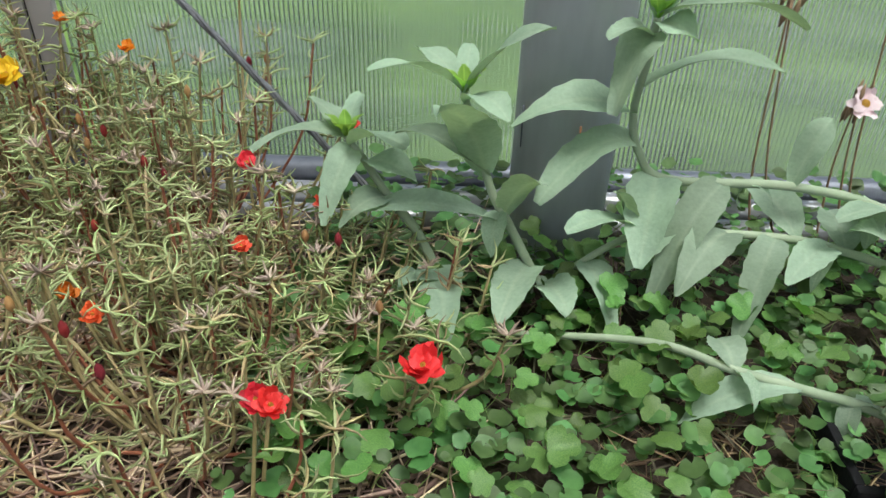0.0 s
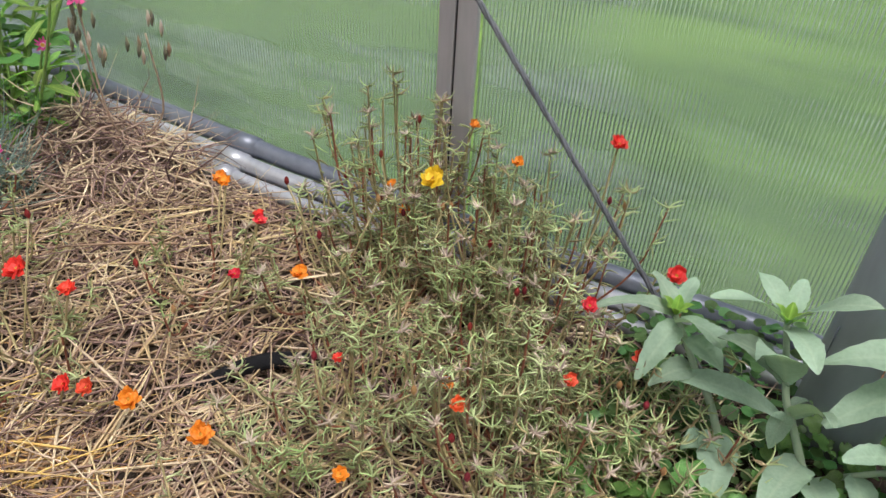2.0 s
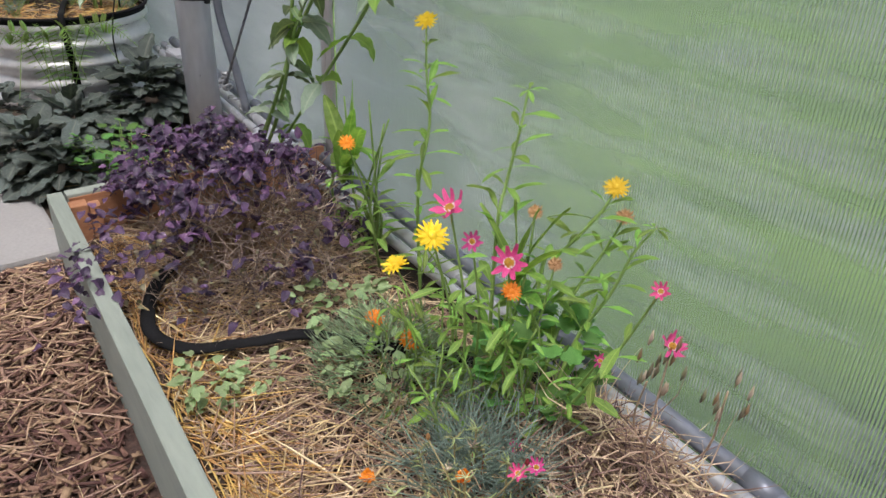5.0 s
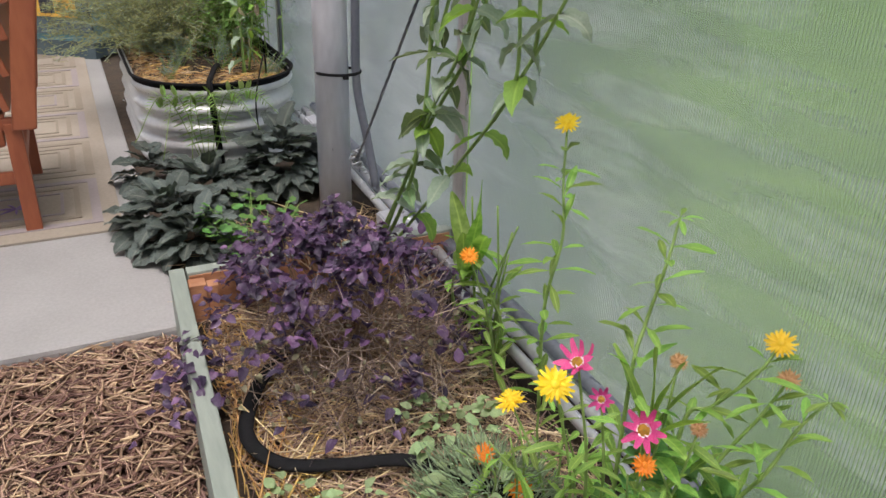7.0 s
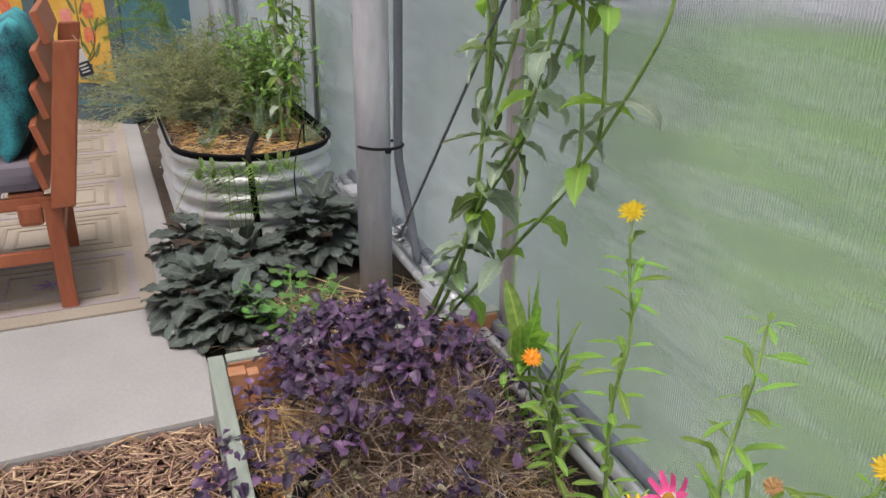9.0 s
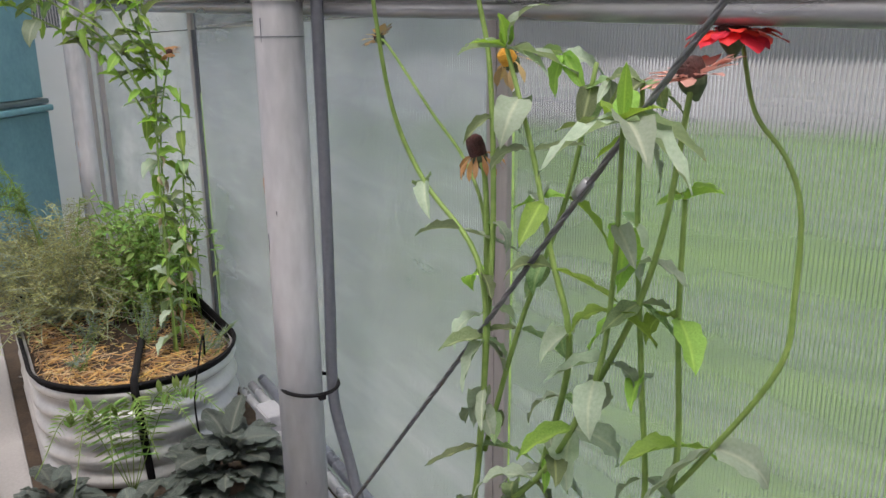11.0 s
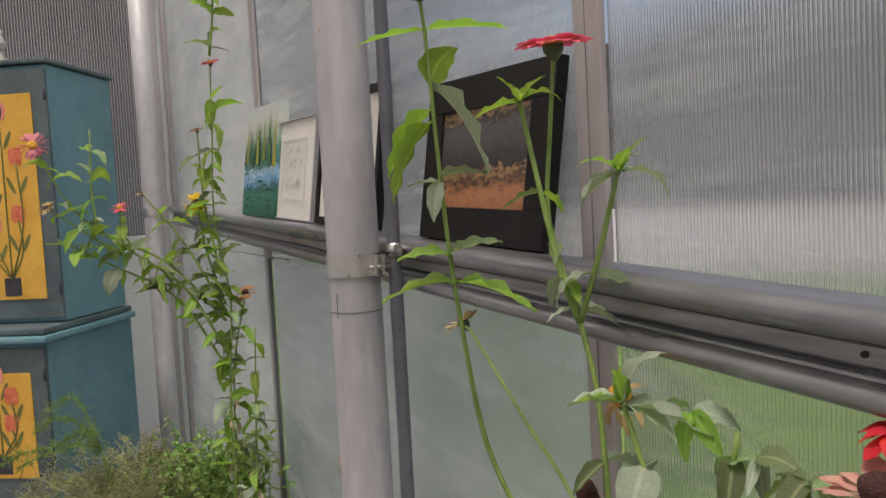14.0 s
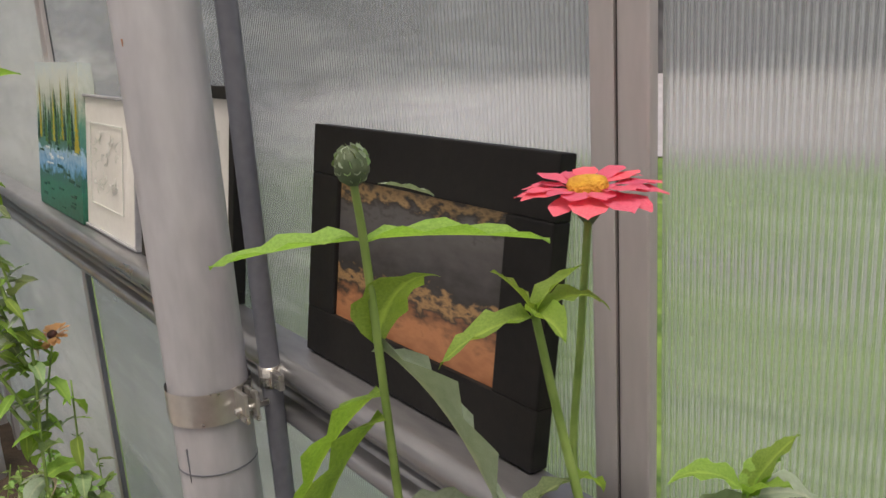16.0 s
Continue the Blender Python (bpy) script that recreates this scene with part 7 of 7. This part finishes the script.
for tip in ((-4.45, -.04, .98), (-4.5, .06, 1.06), (-4.6, .0, .92), (-4.35, .12, 1.04), (-4.7, .10, 1.08)):
    ln = spline([(-4.5, .32, .58), (-4.5, .26, .95), Vector(tip) + Vector((0, .10, .03)), tip], 8)
    part("rachis", Build().tube(ln, .0018, 5), M["stem"], dl)
    P = [ln[i].lerp(ln[i + 1], R.random()) for i in range(8, len(ln) - 1) for _ in range(16)]
    k = len(P)
    tagged(needles("lacy_leaves", np.array(P), rng.normal(size=(k, 3)) + np.array([0, -.4, .1]), rng.uniform(.02, .05, k), rng.uniform(.002, .0035, k), M["feather_green"], dl, flat=.4), kind="stuff")
fern = thing("fern", (-3.50, .33, FLOOR), "green fern fronds drooping before the tub", "fern")
for k, (tx, ty, tz) in enumerate(((-3.42, .20, .40), (-3.42, .42, .44), (-3.40, .55, .46), (-3.44, .30, .38), (-3.40, .64, .50), (-3.46, .12, .46))):
    ln = spline([(-3.52, .36, .30), (-3.50, (.36 + ty) / 2, .60), (tx, ty, tz)], 9)
    part("rachis", Build().tube(ln, .0015, 5), M["stem"], fern)
    P, Dv, Ls = [], [], []
    for i in range(3, len(ln) - 1):
        d = (ln[i + 1] - ln[i]).normalized()
        s = d.cross(Vector((1, 0, 0))).normalized()
        for sg_ in (-1, 1):
            for q in (0, .5):
                P.append(ln[i].lerp(ln[i + 1], q))
                Dv.append(tuple(s * sg_ + d * .35))
                Ls.append(.045 * math.sin(math.pi * min(1, .15 + i / len(ln))))
    k2 = len(P)
    b = leaf_shape(.28, 4, .1, .3, .05, 1, "lance")
    sz = np.array(Ls)
    tagged(scatter("pinnae", (b.v, b.f, b.uv), np.array(P), turns(np.array(Dv), rng.uniform(-.2, .2, k2)), np.column_stack([sz, sz, sz]), M["feather_green"], fern), kind="stuff")

# ---- tall zinnia in the tub ----
vz = thing("climbing_zinnia", (-3.85, .58, TUB_TOP - .04), "tall spindly zinnia rising from the tub with small blooms", "zinnia")
shapes("dry_leaf", [leaf_shape(.36, 6, .8, c_, .15, i) for i, c_ in enumerate((1.2, 2.0))], M["bract"])
DRY = SHAPES["dry_leaf"]
VINE = [([(-3.8, 0.58, 0.57), (-3.82, 0.58, 0.9), (-3.85, 0.595, 1.274), (-3.87, 0.616, 1.51), (-3.89, 0.59, 1.754), (-3.91, 0.604, 1.995), (-3.93, 0.617, 2.22)], ('pinkred', (0.3, -0.3, 1), 0.05, 'gold')), ([(-3.93, 0.617, 2.24), (-3.945, 0.64, 2.4), (-3.95, 0.645, 2.62)], None), ([(-3.84, 0.58, 0.57), (-3.88, 0.6, 0.95), (-3.9, 0.62, 1.3), (-3.885, 0.665, 1.525)], ('dried', (0.3, -0.4, 0.8), 0.07, 'cone')), ([(-3.85, 0.595, 1.35), (-3.92, 0.5, 1.55), (-3.96, 0.34, 1.69), (-4.0, 0.22, 1.8), (-4.0, 0.13, 1.985)], ('pink', (0.8, -0.3, 0.5), 0.085, 'gold')), ([(-3.87, 0.6, 1.45), (-3.95, 0.47, 1.62), (-4.0, 0.36, 1.7), (-4.0, 0.342, 1.8)], ('pinkred', (0.4, -0.2, 0.9), 0.055, 'gold'))]
VINE += [([(-3.86, 0.6, 1.48), (-3.95, 0.5, 1.7), (-4.0, 0.405, 1.84)], ('straw', (0, -0.3, 1), 0.035, 'cone')), ([(-3.87, 0.6, 1.5), (-3.93, 0.57, 1.65), (-3.96, 0.555, 1.8)], ('yellow', (0.5, -0.4, 0.6), 0.09, 'cone')), ([(-3.96, 0.34, 1.66), (-4.0, 0.25, 1.73), (-4.0, 0.151, 1.81)], ('straw', (0.4, -0.5, 0.6), 0.05, 'cone')), ([(-3.98, 0.28, 1.74), (-4.0, 0.27, 1.85), (-4.0, 0.278, 2.03)], None), ([(-3.86, 0.59, 1.6), (-3.92, 0.57, 1.8), (-3.93, 0.565, 2.02)], ('dried', (0.2, -0.3, 1), 0.04, 'cone')), ([(-3.85, 0.595, 1.3), (-3.95, 0.48, 1.52), (-4.0, 0.3, 1.64), (-4.0, 0.171, 1.72)], None), ([(-3.82, 0.6, 0.6), (-3.8, 0.63, 0.85), (-3.84, 0.66, 1.15), (-3.86, 0.68, 1.42)], None)]
for pts, head in VINE:
    ln = stem(vz, pts, .0045, .002, M["stem"])
    leaf_pairs(vz, ln, "zin", .046, (.035, .100), .12, .98, (-1.0, .9), keys=["zin", "zin_fresh", "zin_fresh", "zin_fresh", "zin_grey"])
    for k in range(10 if pts[0][2] < .7 else 0):
        p = ln[R.randint(3, len(ln) // 2)]
        a = R.uniform(0, 6.28)
        put(vz, R.choice(DRY), p, (math.cos(a), math.sin(a), R.uniform(-1.2, -.2)), R.uniform(.03, .06), R.uniform(-.8, .8), .8)
    if head:
        zinnia(vz, ln[-1], head[1], head[2], head[0], M[head[3]], 13, .1, 2, .3)


# ---- straw and chips ----
def straw(name, k, x, y, z, material, label, length=(.05, .20), tilt=.14, width=(.0028, .0068), heading=None, keep=None, within=None):
    px, py = rng.uniform(*x, k), rng.uniform(*y, k)
    if keep is not None:
        ok = keep(px, py)
        px, py = px[ok], py[ok]
    k = len(px)
    zz = np.array([z(a_, b_) for a_, b_ in zip(px, py)]) + rng.uniform(0, .014, k)
    a = rng.uniform(0, 6.28, k) if heading is None else heading + rng.normal(0, .5, k)
    ln = rng.uniform(*length, k)
    if within is not None:
        for _ in range(2):
            bad = ~within(px + ln * np.cos(a), py + ln * np.sin(a))
            a = np.where(bad, a + math.pi, a)
        ln = np.where(within(px + ln * np.cos(a), py + ln * np.sin(a)), ln, .25 * ln)
    ob = needles(name, np.column_stack([px, py, zz]), np.column_stack([np.cos(a), np.sin(a), rng.normal(0, tilt, k)]), ln, rng.uniform(*width, k), material, None, .12, flat=.45)
    return tagged(ob, label, "straw", kind="stuff")


def inside(px, py):
    return (py > .155 - .0456 * (px + 2.488)) & (py < .745)


def in_bed(px, py):
    return (py > .150 - .0456 * (px + 2.488)) & (px > -2.44) & (py < .755)


def on_path(px, py):
    return (py < .092 - .0456 * (px + 2.488)) & (px > -2.465)


straw("bed_straw", 8000, (-2.44, -.05), (.02, .84), bed_z, M["straw_pale"], "weathered straw mulch strewn over the bed", keep=inside, within=in_bed)
straw("bed_straw", 4500, (-2.44, -.35), (.02, .82), bed_z, M["straw"], "pale straw mulch strewn over the bed", keep=inside, within=in_bed)
straw("board_straw", 2600, (-2.40, -.6), (.0, .34), bed_z, M["straw_gold"], "golden fresh straw along the bed board", keep=lambda a_, b_: inside(a_, b_ + .015) & (b_ < .27 - .0456 * (a_ + 2.488)), heading=0.3, within=in_bed)
straw("post_straw", 900, (-2.98, -2.50), (.28, .82), lambda a_, b_: .29, M["straw"], "straw round the foot of the post")
straw("tub_straw", 2600, (-4.70, -3.62), (.18, .77), lambda a_, b_: .572, M["straw"], "yellow straw mulch on the tub", (.03, .09), keep=in_tub, within=in_tub)
straw("tub_straw", 1300, (-4.70, -3.62), (.18, .77), lambda a_, b_: .578, M["straw_gold"], "golden straw mulch on the tub", (.03, .09), keep=in_tub, within=in_tub)
straw("path_straw", 3800, (-2.46, -1.75), (-.85, .10), lambda a_, b_: path_level(a_) + .003, M["shred"], "pale shredded wood strewn on the chip path", length=(.02, .095), width=(.003, .012), within=on_path, keep=lambda a_, b_: rng.random(len(a_)) < np.clip((-1.72 - a_) / .35, 0.10, 1))
straw("path_straw", 620, (-1.9, -.3), (-.75, .06), lambda a_, b_: path_level(a_) + .004, M["straw_pale"], "thin straw stalks on the chip path", within=on_path)
cb = Build().box((-.5, -.5, -.5), (.5, .5, .5))
chipv = np.array(cb.v) * np.where(np.array(cb.v)[:, 1:2] > 0, np.array([[.35, 1, .6]]), np.array([[.9, 1, 1]])) + np.array([[.22, .1, 0]]) * (np.array(cb.v)[:, 0:1] > 0) * (np.array(cb.v)[:, 1:2] > 0)
k = 19000
px, py = rng.uniform(-2.46, .2, k), rng.uniform(-.95, .12, k)
ok = py < .088 - .0456 * (px + 2.488)
px, py = px[ok], py[ok]
k = len(px)
zz = np.array([path_level(a_) for a_ in px]) + rng.uniform(-.008, .010, k)
a = rng.uniform(0, 6.28, k)
tagged(scatter("bark_chips", (chipv, cb.f), np.column_stack([px, py, zz]), turns(np.column_stack([np.cos(a), np.sin(a), rng.normal(0, .28, k)]), rng.normal(0, .5, k)), np.column_stack([rng.uniform(.003, .019, k) * rng.uniform(.5, 1, k), rng.uniform(.014, .085, k) * rng.uniform(.5, 1, k), rng.uniform(.001, .0045, k)]), M["chip"]), "brown shredded bark chips of the path", "bark chips", kind="stuff")
stick = thing("stick", (-1.62, .0, .15), "short brown stick lying on the chips", "stick")
part("twig", Build().tube(spline([(-1.66, -.06, .155), (-1.58, -.02, .16), (-1.50, .02, .15)]), [.008] * 12 + [.007], 8), M["stem_brown"], stick)
tray = thing("plastic_tray", (.36, .36, .33), "black plastic plant tray half buried in the bed", "plant tray")
boxpart("tray_wall", (.25, .330, .30), (.50, .338, .362), M["rubber"], tray, bevel=.002)
boxpart("tray_wall", (.25, .338, .30), (.258, .42, .362), M["rubber"], tray, bevel=.002)
boxpart("tray_base", (.258, .338, .318), (.50, .42, .322), M["rubber"], tray, bevel=.001)

straw("leaf_litter", 1500, (-.05, .75), (.26, .80), bed_z, M["faded"], "brown moss and leaf litter under the sage", (.015, .06), .3, (.0015, .004))
straw("leaf_litter", 700, (.08, .60), (.26, .50), bed_z, M["stem_brown"], "dry brown litter beside the plant tray", (.02, .07), .3, (.0015, .004))
